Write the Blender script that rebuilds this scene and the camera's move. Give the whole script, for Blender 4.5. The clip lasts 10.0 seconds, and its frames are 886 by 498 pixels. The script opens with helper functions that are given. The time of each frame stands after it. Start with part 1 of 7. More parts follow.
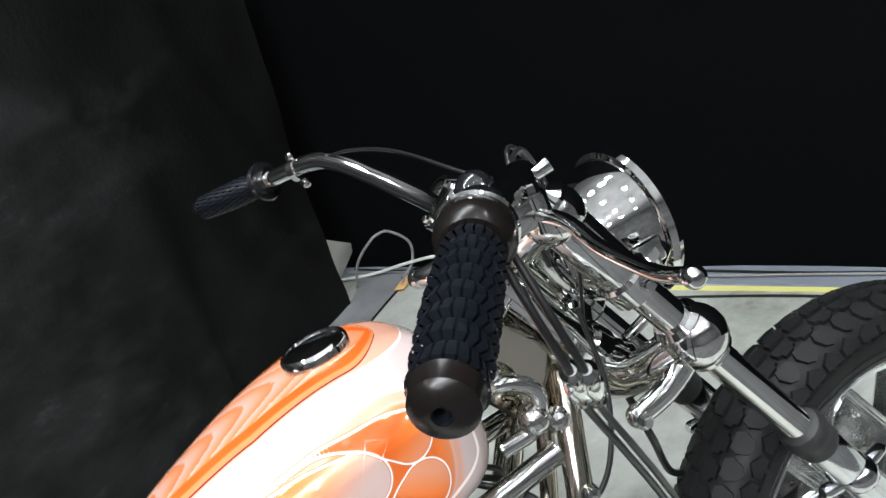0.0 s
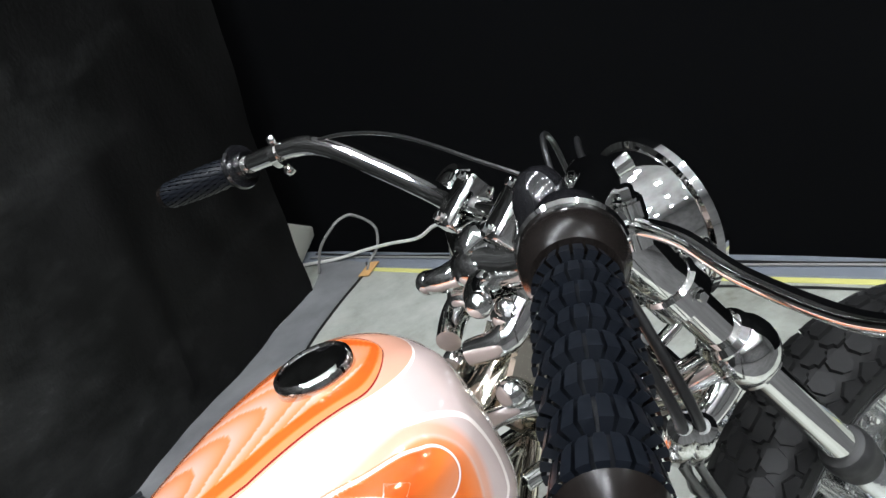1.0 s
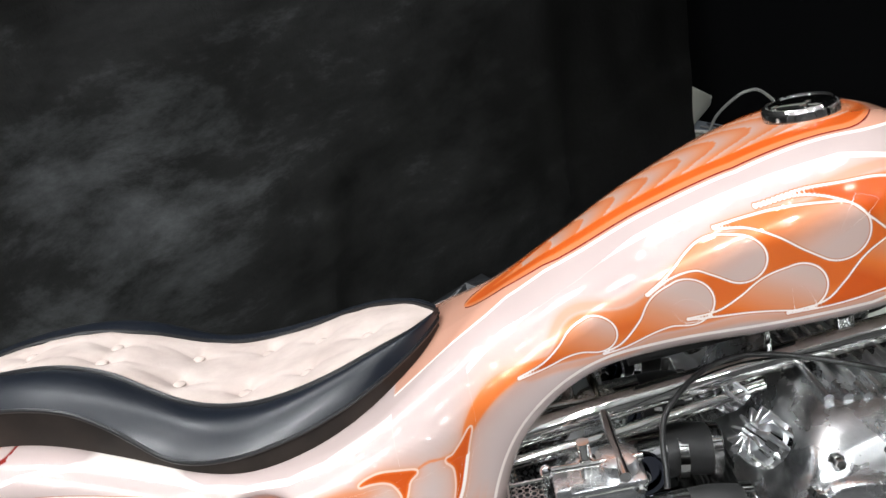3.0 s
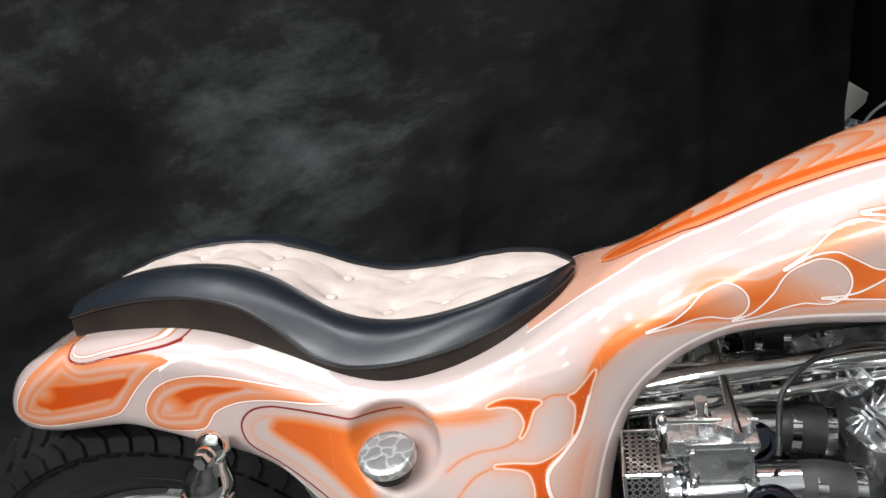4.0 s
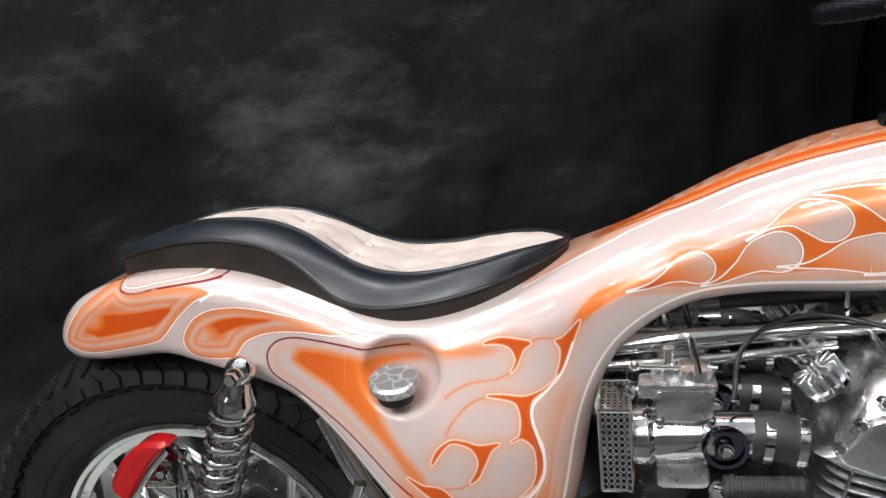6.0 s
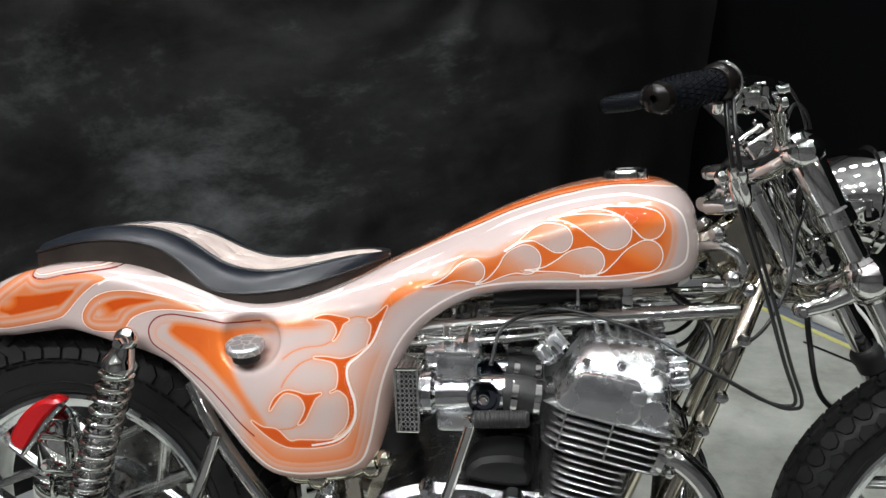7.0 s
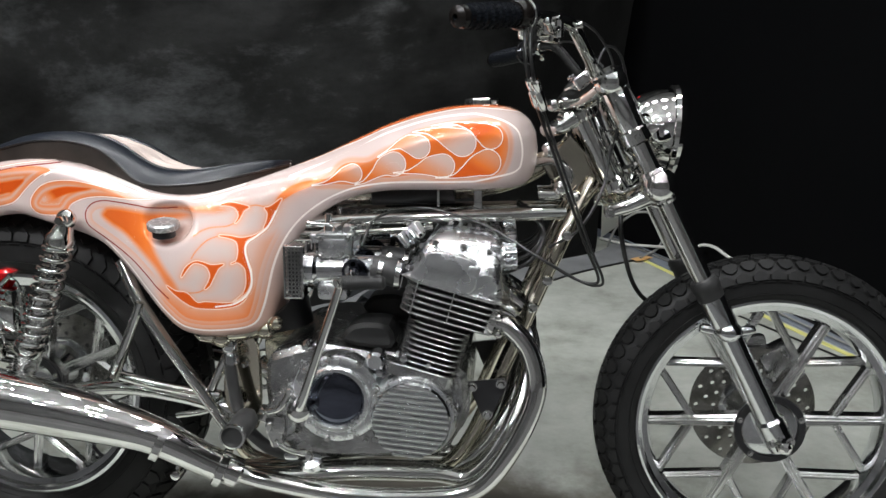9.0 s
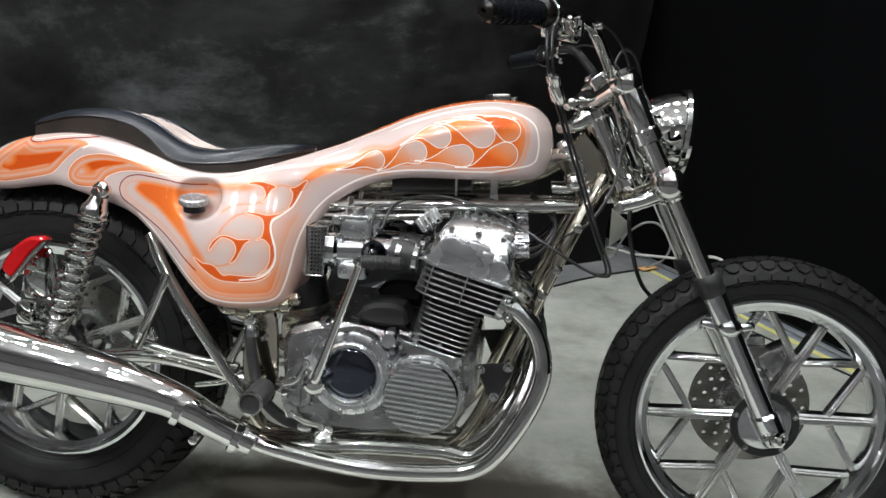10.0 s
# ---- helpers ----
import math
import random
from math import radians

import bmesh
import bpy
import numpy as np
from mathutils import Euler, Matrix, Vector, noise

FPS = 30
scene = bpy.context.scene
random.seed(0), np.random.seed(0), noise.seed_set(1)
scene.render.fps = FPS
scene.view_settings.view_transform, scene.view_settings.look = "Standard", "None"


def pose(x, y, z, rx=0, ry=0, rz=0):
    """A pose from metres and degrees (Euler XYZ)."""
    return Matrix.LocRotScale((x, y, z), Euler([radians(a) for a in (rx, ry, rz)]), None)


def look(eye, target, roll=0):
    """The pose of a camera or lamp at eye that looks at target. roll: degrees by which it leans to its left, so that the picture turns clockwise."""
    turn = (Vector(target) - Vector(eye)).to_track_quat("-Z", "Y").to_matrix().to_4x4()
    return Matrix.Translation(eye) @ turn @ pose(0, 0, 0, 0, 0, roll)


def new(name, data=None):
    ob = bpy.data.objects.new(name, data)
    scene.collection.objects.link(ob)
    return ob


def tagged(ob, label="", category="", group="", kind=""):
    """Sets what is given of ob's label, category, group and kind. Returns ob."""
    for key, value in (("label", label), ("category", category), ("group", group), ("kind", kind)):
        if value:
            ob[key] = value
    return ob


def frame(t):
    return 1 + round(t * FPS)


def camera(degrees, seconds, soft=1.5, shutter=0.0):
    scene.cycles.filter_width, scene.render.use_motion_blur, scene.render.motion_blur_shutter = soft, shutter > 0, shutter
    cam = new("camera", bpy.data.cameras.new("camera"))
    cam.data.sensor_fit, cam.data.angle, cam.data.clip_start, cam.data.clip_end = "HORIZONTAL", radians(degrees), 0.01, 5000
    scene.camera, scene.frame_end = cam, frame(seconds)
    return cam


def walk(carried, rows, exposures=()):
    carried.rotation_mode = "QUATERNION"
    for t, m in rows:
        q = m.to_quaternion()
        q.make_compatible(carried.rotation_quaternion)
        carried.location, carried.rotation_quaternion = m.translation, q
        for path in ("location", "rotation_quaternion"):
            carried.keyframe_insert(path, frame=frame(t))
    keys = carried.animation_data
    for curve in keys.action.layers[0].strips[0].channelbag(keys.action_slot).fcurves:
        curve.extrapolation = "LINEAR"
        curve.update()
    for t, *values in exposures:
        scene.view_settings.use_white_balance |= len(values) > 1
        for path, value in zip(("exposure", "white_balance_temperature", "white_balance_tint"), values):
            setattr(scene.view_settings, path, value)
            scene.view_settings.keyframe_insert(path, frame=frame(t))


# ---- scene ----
cam = camera(57.47, 10.0)
PATH = [
    (0, (-0.6567, -0.5986, 1.2857), (-0.2049, 0.7117, 0.7121), -21.81),
    (0.5, (-0.6504, -0.4900, 1.2762), (-0.1648, 0.7852, 0.6532), -20.61),
    (1, (-0.6624, -0.4746, 1.2796), (-0.1540, 0.7857, 0.6447), -20.24),
    (1.5, (-0.6961, -0.4965, 1.2752), (-0.2148, 0.7901, 0.6727), -20.60),
    (2, (-0.7605, -0.5326, 1.2584), (-0.4919, 0.8021, 0.6287), -18.99),
    (2.5, (-0.8203, -0.5790, 1.2409), (-0.7655, 0.7772, 0.6024), -16.72),
    (3, (-0.8634, -0.6316, 1.2388), (-0.9893, 0.7211, 0.6029), -15.32),
    (4.5, (-0.8942, -0.7141, 1.2557), (-1.2772, 0.5817, 0.6044), -10.46),
    (5, (-0.8927, -0.7352, 1.2465), (-1.2969, 0.5554, 0.5978), -9.93),
    (6.5, (-0.8354, -0.9994, 1.1914), (-1.0949, 0.4010, 0.7208), -4.69),
    (7, (-0.7095, -1.1734, 1.2017), (-0.8853, 0.2576, 0.7878), -2.57),
    (7.5, (-0.6422, -1.2118, 1.1933), (-0.8255, 0.2365, 0.8487), -3.93),
    (8, (-0.5583, -1.2732, 1.1559), (-0.7878, 0.1802, 0.8645), 1.07),
    (8.5, (-0.5217, -1.3673, 1.1409), (-0.6636, 0.0952, 0.8394), 1.43),
    (9, (-0.5153, -1.4817, 1.1190), (-0.6364, -0.0471, 0.6981), -0.09),
    (9.5, (-0.5193, -1.5269, 1.1048), (-0.6436, -0.0997, 0.6601), 0.13),
    (10, (-0.5244, -1.5621, 1.0939), (-0.6585, -0.1235, 0.6908), 2.44),
]
walk(cam, [(t, look(eye, target, roll)) for t, eye, target, roll in PATH], [(0, 0.5, 6250, 10), (1.5, 0.4, 6250, 10), (2.5, -0.05, 6400, 10), (5, -0.05, 6500, 10), (6.5, -0.1, 6500, 10), (7.5, -0.1, 6500, 10), (9, 0.03, 6500, 10), (10, 0.03, 6500, 10)])

# ---- world and light ----
world = bpy.data.worlds.new("hall")
world.use_nodes = True
world.node_tree.nodes["Background"].inputs["Color"].default_value = (0.05, 0.055, 0.06, 1)
world.node_tree.nodes["Background"].inputs["Strength"].default_value = 0.02
scene.world = world
scene.view_settings.exposure = 0.0


def area_lamp(name, at, target, sx, sy, watts, colour=(1, 1, 1)):
    lamp = bpy.data.lights.new(name, "AREA")
    lamp.shape, lamp.size, lamp.size_y, lamp.energy, lamp.color = "ELLIPSE", sx, sy, watts, colour
    ob = new(name, lamp)
    ob.matrix_world = look(at, target)
    return ob


for k in range(7):
    area_lamp("booth_light", (-2.9 + 0.5 * k, min(0.45, 0.72 * (-2.9 + 0.5 * k) + 1.9), 3.3), (-2.9 + 0.5 * k, 0.05, 0), 0.26, 0.26, (7.8, 7.8, 7.4, 7.2, 7.4, 7.4, 6.4)[k], (0.96, 0.98, 1.0))
for k in range(6):
    area_lamp("booth_light", (-3.2 + 0.5 * k, -2.3, 3.6), (-1.9 + 0.24 * k, -0.4, 0.6), 0.04, 0.04, 20, (0.97, 0.985, 1.0))


# ---- materials ----
def material(name, colour, rough=0.5, metal=0.0, **more):
    m = bpy.data.materials.new(name)
    m.use_nodes = True
    s = m.node_tree.nodes["Principled BSDF"]
    s.inputs["Base Color"].default_value = (*colour, 1)
    s.inputs["Roughness"].default_value = rough
    s.inputs["Metallic"].default_value = metal
    for key, value in more.items():
        s.inputs[key.replace("_", " ")].default_value = value
    return m


def node(m, kind, **inputs):
    n = m.node_tree.nodes.new(kind)
    for key, value in inputs.items():
        n.inputs[key.replace("_", " ")].default_value = value
    return n


def link(m, a, b):
    m.node_tree.links.new(a, b)


def noise_at(m, scale, detail=4, rough=0.55, stretch=(1, 1, 1), space="Object"):
    c = node(m, "ShaderNodeTexCoord")
    mp = node(m, "ShaderNodeMapping", Scale=stretch)
    n = node(m, "ShaderNodeTexNoise", Scale=scale, Detail=detail, Roughness=rough)
    link(m, c.outputs[space], mp.inputs["Vector"])
    link(m, mp.outputs["Vector"], n.inputs["Vector"])
    return n.outputs["Fac"]


def ramp(m, fac, stops):
    r = node(m, "ShaderNodeValToRGB")
    e = r.color_ramp.elements
    while len(e) < len(stops):
        e.new(0.5)
    for el, (p, c) in zip(e, stops):
        el.position, el.color = p, (*c, 1) if len(c) == 3 else c
    link(m, fac, r.inputs["Fac"])
    return r.outputs["Color"]


def bump(m, fac, strength, distance):
    b = node(m, "ShaderNodeBump", Strength=strength, Distance=distance)
    link(m, fac, b.inputs["Height"])
    link(m, b.outputs["Normal"], m.node_tree.nodes["Principled BSDF"].inputs["Normal"])


def vary(m, scale, stops, stretch=(1, 1, 1), socket="Base Color", detail=4):
    out = ramp(m, noise_at(m, scale, detail, 0.6, stretch), stops)
    link(m, out, m.node_tree.nodes["Principled BSDF"].inputs[socket])


def grey(v):
    return (v, v, v)


CHROME = material("chrome", (0.80, 0.80, 0.78), 0.06, 1.0)
vary(CHROME, 35, [(0.35, grey(0.02)), (0.75, grey(0.07))], socket="Roughness")
NICKEL = material("warm_plating", (0.72, 0.67, 0.56), 0.08, 1.0)
vary(NICKEL, 30, [(0.35, grey(0.05)), (0.75, grey(0.16))], socket="Roughness")
ALLOY = material("polished_alloy", (0.74, 0.75, 0.76), 0.16, 1.0)
vary(ALLOY, 22, [(0.3, grey(0.05)), (0.75, grey(0.17))], socket="Roughness")
bump(ALLOY, noise_at(ALLOY, 75, 4), 0.13, 0.002)
CAST = material("cast_alloy", (0.50, 0.51, 0.52), 0.16, 1.0)
vary(CAST, 18, [(0.3, grey(0.36)), (0.7, grey(0.64))])
vary(CAST, 30, [(0.3, grey(0.14)), (0.7, grey(0.30))], socket="Roughness")
bump(CAST, noise_at(CAST, 70, 6, 0.65), 0.40, 0.004)
BUFFED = material("buffed_casting", (0.80, 0.81, 0.82), 0.2, 1.0)
vary(BUFFED, 16, [(0.3, grey(0.18)), (0.7, grey(0.36))], socket="Roughness", detail=6)
bump(BUFFED, noise_at(BUFFED, 24, 5, 0.6), 0.30, 0.006)
BLACK_METAL = material("black_metal", (0.012, 0.012, 0.013), 0.35)
RUBBER = material("black_rubber", (0.018, 0.018, 0.019), 0.55)
vary(RUBBER, 25, [(0.3, grey(0.012)), (0.75, grey(0.028))])
bump(RUBBER, noise_at(RUBBER, 300, 3), 0.2, 0.0008)
TYRE = material("tyre_rubber", (0.012, 0.012, 0.013), 0.5, 0.0, Specular_IOR_Level=0.2)
vary(TYRE, 12, [(0.3, grey(0.007)), (0.75, grey(0.017))])
bump(TYRE, noise_at(TYRE, 260, 3), 0.25, 0.0008)
LEATHER = material("black_leather", (0.008, 0.0105, 0.016), 0.36, 0.0, Specular_IOR_Level=0.5, Coat_Weight=0.10, Coat_Roughness=0.2)
vary(LEATHER, 16, [(0.3, grey(0.30)), (0.75, grey(0.48))], socket="Roughness")
bump(LEATHER, noise_at(LEATHER, 420, 3), 0.18, 0.0006)
SKIRT = material("brown_leather", (0.020, 0.0145, 0.0115), 0.6, 0.0, Specular_IOR_Level=0.3)
vary(SKIRT, 14, [(0.3, (0.011, 0.0085, 0.007)), (0.75, (0.034, 0.025, 0.020))], detail=6)
bump(SKIRT, noise_at(SKIRT, 380, 3), 0.2, 0.0006)
SUEDE = material("pale_suede", (0.55, 0.46, 0.42), 0.9, 0.0, Specular_IOR_Level=0.15)
vary(SUEDE, 22, [(0.3, (0.47, 0.385, 0.345)), (0.7, (0.60, 0.51, 0.465))], detail=6)
bump(SUEDE, noise_at(SUEDE, 500, 3), 0.3, 0.0006)
PIPING = material("black_piping", (0.012, 0.012, 0.013), 0.3)
GLOSS_BLACK = material("gloss_black", (0.008, 0.008, 0.009), 0.12, 0.0, Coat_Weight=1.0)
BROWN_METAL = material("bronze_collar", (0.007, 0.0056, 0.005), 0.24, 0.0, Specular_IOR_Level=0.3)
GRIP_RUBBER = material("grip_rubber", (0.0045, 0.0058, 0.0085), 0.38, 0.0, Specular_IOR_Level=0.28)
vary(GRIP_RUBBER, 40, [(0.3, grey(0.30)), (0.75, grey(0.50))], socket="Roughness")
DARK_CHROME = material("dark_chrome", (0.13, 0.14, 0.18), 0.04, 1.0)
DISC = material("brake_steel", (0.30, 0.29, 0.27), 0.25, 1.0)
SPOKE = material("satin_alloy", (0.80, 0.80, 0.79), 0.2, 1.0)
vary(SPOKE, 40, [(0.3, grey(0.12)), (0.75, grey(0.30))], socket="Roughness")
BARREL = material("barrel_black", (0.025, 0.025, 0.025), 0.5, 0.5)
FIN = material("fin_alloy", (0.60, 0.60, 0.60), 0.26, 1.0)
BRASS = material("gold_badge", (0.60, 0.50, 0.12), 0.3, 0.8)
LENS = material("lamp_glass", (1, 1, 1), 0.03, 0.0, Transmission_Weight=1.0, IOR=1.45)
ENGRAVED = material("engraved_alloy", (0.60, 0.62, 0.62), 0.30, 0.75)
leaf = node(ENGRAVED, "ShaderNodeTexVoronoi", Scale=60.0)
leaf.feature = "DISTANCE_TO_EDGE"
vein = node(ENGRAVED, "ShaderNodeTexCoord")
swirl = node(ENGRAVED, "ShaderNodeTexNoise", Scale=40.0, Detail=2.0)
link(ENGRAVED, vein.outputs["Object"], swirl.inputs["Vector"])
bend = node(ENGRAVED, "ShaderNodeVectorMath")
bend.operation = "SCALE"
bend.inputs["Scale"].default_value = 0.03
link(ENGRAVED, swirl.outputs["Color"], bend.inputs[0])
lead = node(ENGRAVED, "ShaderNodeVectorMath")
lead.operation = "ADD"
link(ENGRAVED, vein.outputs["Object"], lead.inputs[0])
link(ENGRAVED, bend.outputs["Vector"], lead.inputs[1])
link(ENGRAVED, lead.outputs["Vector"], leaf.inputs["Vector"])
link(ENGRAVED, ramp(ENGRAVED, leaf.outputs["Distance"], [(0.0, grey(0.78)), (0.04, grey(0.66)), (0.10, grey(0.42))]), ENGRAVED.node_tree.nodes["Principled BSDF"].inputs["Base Color"])
bump(ENGRAVED, leaf.outputs["Distance"], 0.5, 0.002)
CABLE = material("cable_black", (0.012, 0.012, 0.012), 0.3)
PAINT = material("pearl_paint", (0.74, 0.60, 0.55), 0.27, 0.05, Specular_IOR_Level=0.16, Coat_Weight=1.0, Coat_Roughness=0.05)
CONCRETE = material("concrete", (0.36, 0.37, 0.34), 0.62)
CLOTH = material("black_cloth", (0.012, 0.012, 0.0118), 0.62, 0.0, Specular_IOR_Level=0.16)
cloud = node(CLOTH, "ShaderNodeTexCoord")
slant = node(CLOTH, "ShaderNodeMapping", Rotation=(0.0, radians(24), radians(-36)), Scale=(0.75, 1.0, 1.7))
patch = node(CLOTH, "ShaderNodeTexNoise", Scale=2.3, Detail=10, Roughness=0.70, Distortion=0.2)
link(CLOTH, cloud.outputs["Object"], slant.inputs["Vector"])
link(CLOTH, slant.outputs["Vector"], patch.inputs["Vector"])
apart = node(CLOTH, "ShaderNodeSeparateXYZ")
link(CLOTH, cloud.outputs["Object"], apart.inputs["Vector"])
# paint clouds brushed on the canvas, with shade painted in, each a soft patch at x, z with a reach in metres
brush_ = node(CLOTH, "ShaderNodeTexNoise", Scale=9.0, Detail=8, Roughness=0.72)
link(CLOTH, slant.outputs["Vector"], brush_.inputs["Vector"])
dab = node(CLOTH, "ShaderNodeMath")
dab.operation = "MULTIPLY_ADD"
dab.inputs[1].default_value = 0.20
link(CLOTH, brush_.outputs["Fac"], dab.inputs[0])
soft_ = node(CLOTH, "ShaderNodeMath")
soft_.operation = "MULTIPLY_ADD"
soft_.inputs[1].default_value, soft_.inputs[2].default_value = 0.84, -0.02
link(CLOTH, patch.outputs["Fac"], soft_.inputs[0])
link(CLOTH, soft_.outputs[0], dab.inputs[2])
mottle_shade = dab.outputs[0]
# the wide -0.22 patch puts the dim light of the right end into the colour
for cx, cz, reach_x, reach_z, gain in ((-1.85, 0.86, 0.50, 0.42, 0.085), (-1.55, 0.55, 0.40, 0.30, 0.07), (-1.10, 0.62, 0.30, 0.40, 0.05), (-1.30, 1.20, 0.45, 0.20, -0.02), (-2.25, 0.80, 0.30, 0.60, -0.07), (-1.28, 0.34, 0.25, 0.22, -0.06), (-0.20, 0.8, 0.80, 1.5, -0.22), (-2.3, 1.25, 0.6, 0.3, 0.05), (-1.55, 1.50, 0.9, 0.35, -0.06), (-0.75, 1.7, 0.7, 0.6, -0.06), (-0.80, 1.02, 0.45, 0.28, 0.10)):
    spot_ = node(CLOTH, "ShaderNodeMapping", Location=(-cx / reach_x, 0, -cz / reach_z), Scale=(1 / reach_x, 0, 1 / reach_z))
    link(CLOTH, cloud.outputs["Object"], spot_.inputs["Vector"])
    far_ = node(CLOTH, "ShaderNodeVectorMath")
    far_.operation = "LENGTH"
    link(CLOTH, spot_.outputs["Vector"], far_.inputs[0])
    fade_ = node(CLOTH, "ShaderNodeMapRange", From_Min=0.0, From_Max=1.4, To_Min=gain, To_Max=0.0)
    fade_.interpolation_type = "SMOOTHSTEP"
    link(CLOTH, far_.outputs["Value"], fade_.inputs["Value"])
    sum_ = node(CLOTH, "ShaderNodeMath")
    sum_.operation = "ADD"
    link(CLOTH, mottle_shade, sum_.inputs[0])
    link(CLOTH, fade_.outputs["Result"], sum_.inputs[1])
    mottle_shade = sum_.outputs[0]
link(CLOTH, ramp(CLOTH, mottle_shade, [(0.36, (0.0030, 0.0030, 0.0028)), (0.54, (0.0145, 0.0147, 0.0142)), (0.76, (0.078, 0.082, 0.084))]), CLOTH.node_tree.nodes["Principled BSDF"].inputs["Base Color"])
bump(CLOTH, noise_at(CLOTH, 60, 5, 0.65, (1, 1, 0.7)), 0.45, 0.006)
CURTAIN = material("black_curtain", (0.0022, 0.0023, 0.0026), 0.95, 0.0, Specular_IOR_Level=0.04)
GREY_CLOTH = material("grey_sheet", (0.13, 0.135, 0.14), 0.6)
vary(GREY_CLOTH, 3.0, [(0.3, (0.10, 0.103, 0.107)), (0.7, (0.23, 0.235, 0.24))], detail=7)
BLUE_CLOTH = material("blue_grey_cloth", (0.17, 0.19, 0.22), 0.7)
YELLOW_TAPE = material("yellow_tape", (0.62, 0.60, 0.20), 0.5)
ORANGE_TAPE = material("orange_tape", (0.62, 0.36, 0.14), 0.6)
PAPER = material("paper", (0.75, 0.75, 0.66), 0.8)
GREY_CABLE = material("grey_cable", (0.22, 0.22, 0.21), 0.5)
WHITE_CABLE = material("white_cable", (0.6, 0.6, 0.57), 0.5)
CLEAR_WRAP = material("plastic_film", (0.025, 0.027, 0.029), 0.35)
POWER = material("white_plastic", (0.62, 0.62, 0.58), 0.4)
RED = material("red_lens", (0.38, 0.006, 0.008), 0.12, 0.0, Coat_Weight=1.0)
HALL = material("hall_paint", (0.42, 0.43, 0.43), 0.8)
vary(HALL, 1.2, [(0.3, grey(0.14)), (0.7, grey(0.24))], detail=6)
ROOF = material("roof_paint", (0.5, 0.5, 0.5), 0.8)
vary(ROOF, 0.8, [(0.3, grey(0.30)), (0.7, grey(0.46))], detail=6)
LAMP_GLOW = material("lamp_glow", (1, 1, 1), 0.5, 0.0, Emission_Color=(0.97, 0.99, 1.0, 1), Emission_Strength=300.0)


# ---- building helpers ----
from mathutils import geometry

delaunay = geometry.delaunay_2d_cdt


class Shape:
    """Vertices and faces that become one mesh."""

    def __init__(self):
        self.v, self.f = [], []

    def add(self, verts, faces):
        n = len(self.v)
        self.v.extend([tuple(map(float, p)) for p in verts])
        self.f.extend([tuple(i + n for i in f) for f in faces])
        return self

    def mesh(self, name, sharp=38):
        me = bpy.data.meshes.new(name)
        me.from_pydata(self.v, [], self.f)
        me.shade_smooth()
        me.set_sharp_from_angle(angle=radians(sharp))
        return me


def part(name, shape, mat, parent=None, label="", sharp=38):
    me = shape.mesh(name, sharp) if isinstance(shape, Shape) else shape
    if not me.materials:
        me.materials.append(mat)
    ob = new(name, me)
    while parent and parent.parent and parent.parent.parent:
        parent = parent.parent
    ob.parent = parent
    if label:
        ob["label"] = label
    return ob


def spline(pts, n=8, closed=False):
    """Points on a smooth curve through pts, n to a stretch."""
    p = np.array(pts, float)
    m = len(p)
    out = []
    for i in range(m if closed else m - 1):
        a, b = p[i], p[(i + 1) % m]
        o = p[i - 1] if closed or i else 2 * a - b
        c = p[(i + 2) % m] if closed or i + 2 < m else 2 * b - a
        for k in range(n):
            t = k / n
            out.append(0.5 * (2 * a + (b - o) * t + (2 * o - 5 * a + 4 * b - c) * t * t + (3 * a - o - 3 * b + c) * t ** 3))
    if not closed:
        out.append(p[-1])
    return np.array(out)


def frames(p):
    """Two cross directions at each point of a path, carried along it without twist."""
    tan = np.gradient(p, axis=0)
    tan /= np.linalg.norm(tan, axis=1)[:, None] + 1e-12
    ref = np.array([0.0, 1.0, 0.0]) if abs(tan[0][1]) < 0.9 else np.array([0.0, 0.0, 1.0])
    us, vs = [], []
    u = np.cross(tan[0], ref)
    for t in tan:
        u = u - t * (u @ t)
        u /= np.linalg.norm(u)
        us.append(u)
        vs.append(np.cross(t, u))
    return np.array(us), np.array(vs)


def tube(sh, pts, r, seg=14, n=8, smooth=True, cap=True):
    """A round bar along pts; r is one radius or one for each of pts."""
    p = spline(pts, n) if smooth and len(pts) > 2 else np.array(pts, float)
    if np.ndim(r):
        rr = np.interp(np.linspace(0, 1, len(p)), np.linspace(0, 1, len(r)), r)
    else:
        rr = np.full(len(p), r)
    us, vs = frames(p)
    a = np.arange(seg) * 2 * math.pi / seg
    verts = [p[i] + rr[i] * (math.cos(t) * us[i] + math.sin(t) * vs[i]) for i in range(len(p)) for t in a]
    faces = [(i * seg + k, i * seg + (k + 1) % seg, (i + 1) * seg + (k + 1) % seg, (i + 1) * seg + k) for i in range(len(p) - 1) for k in range(seg)]
    if cap:
        faces += [tuple(range(seg))[::-1], tuple((len(p) - 1) * seg + k for k in range(seg))]
    return sh.add(verts, faces)


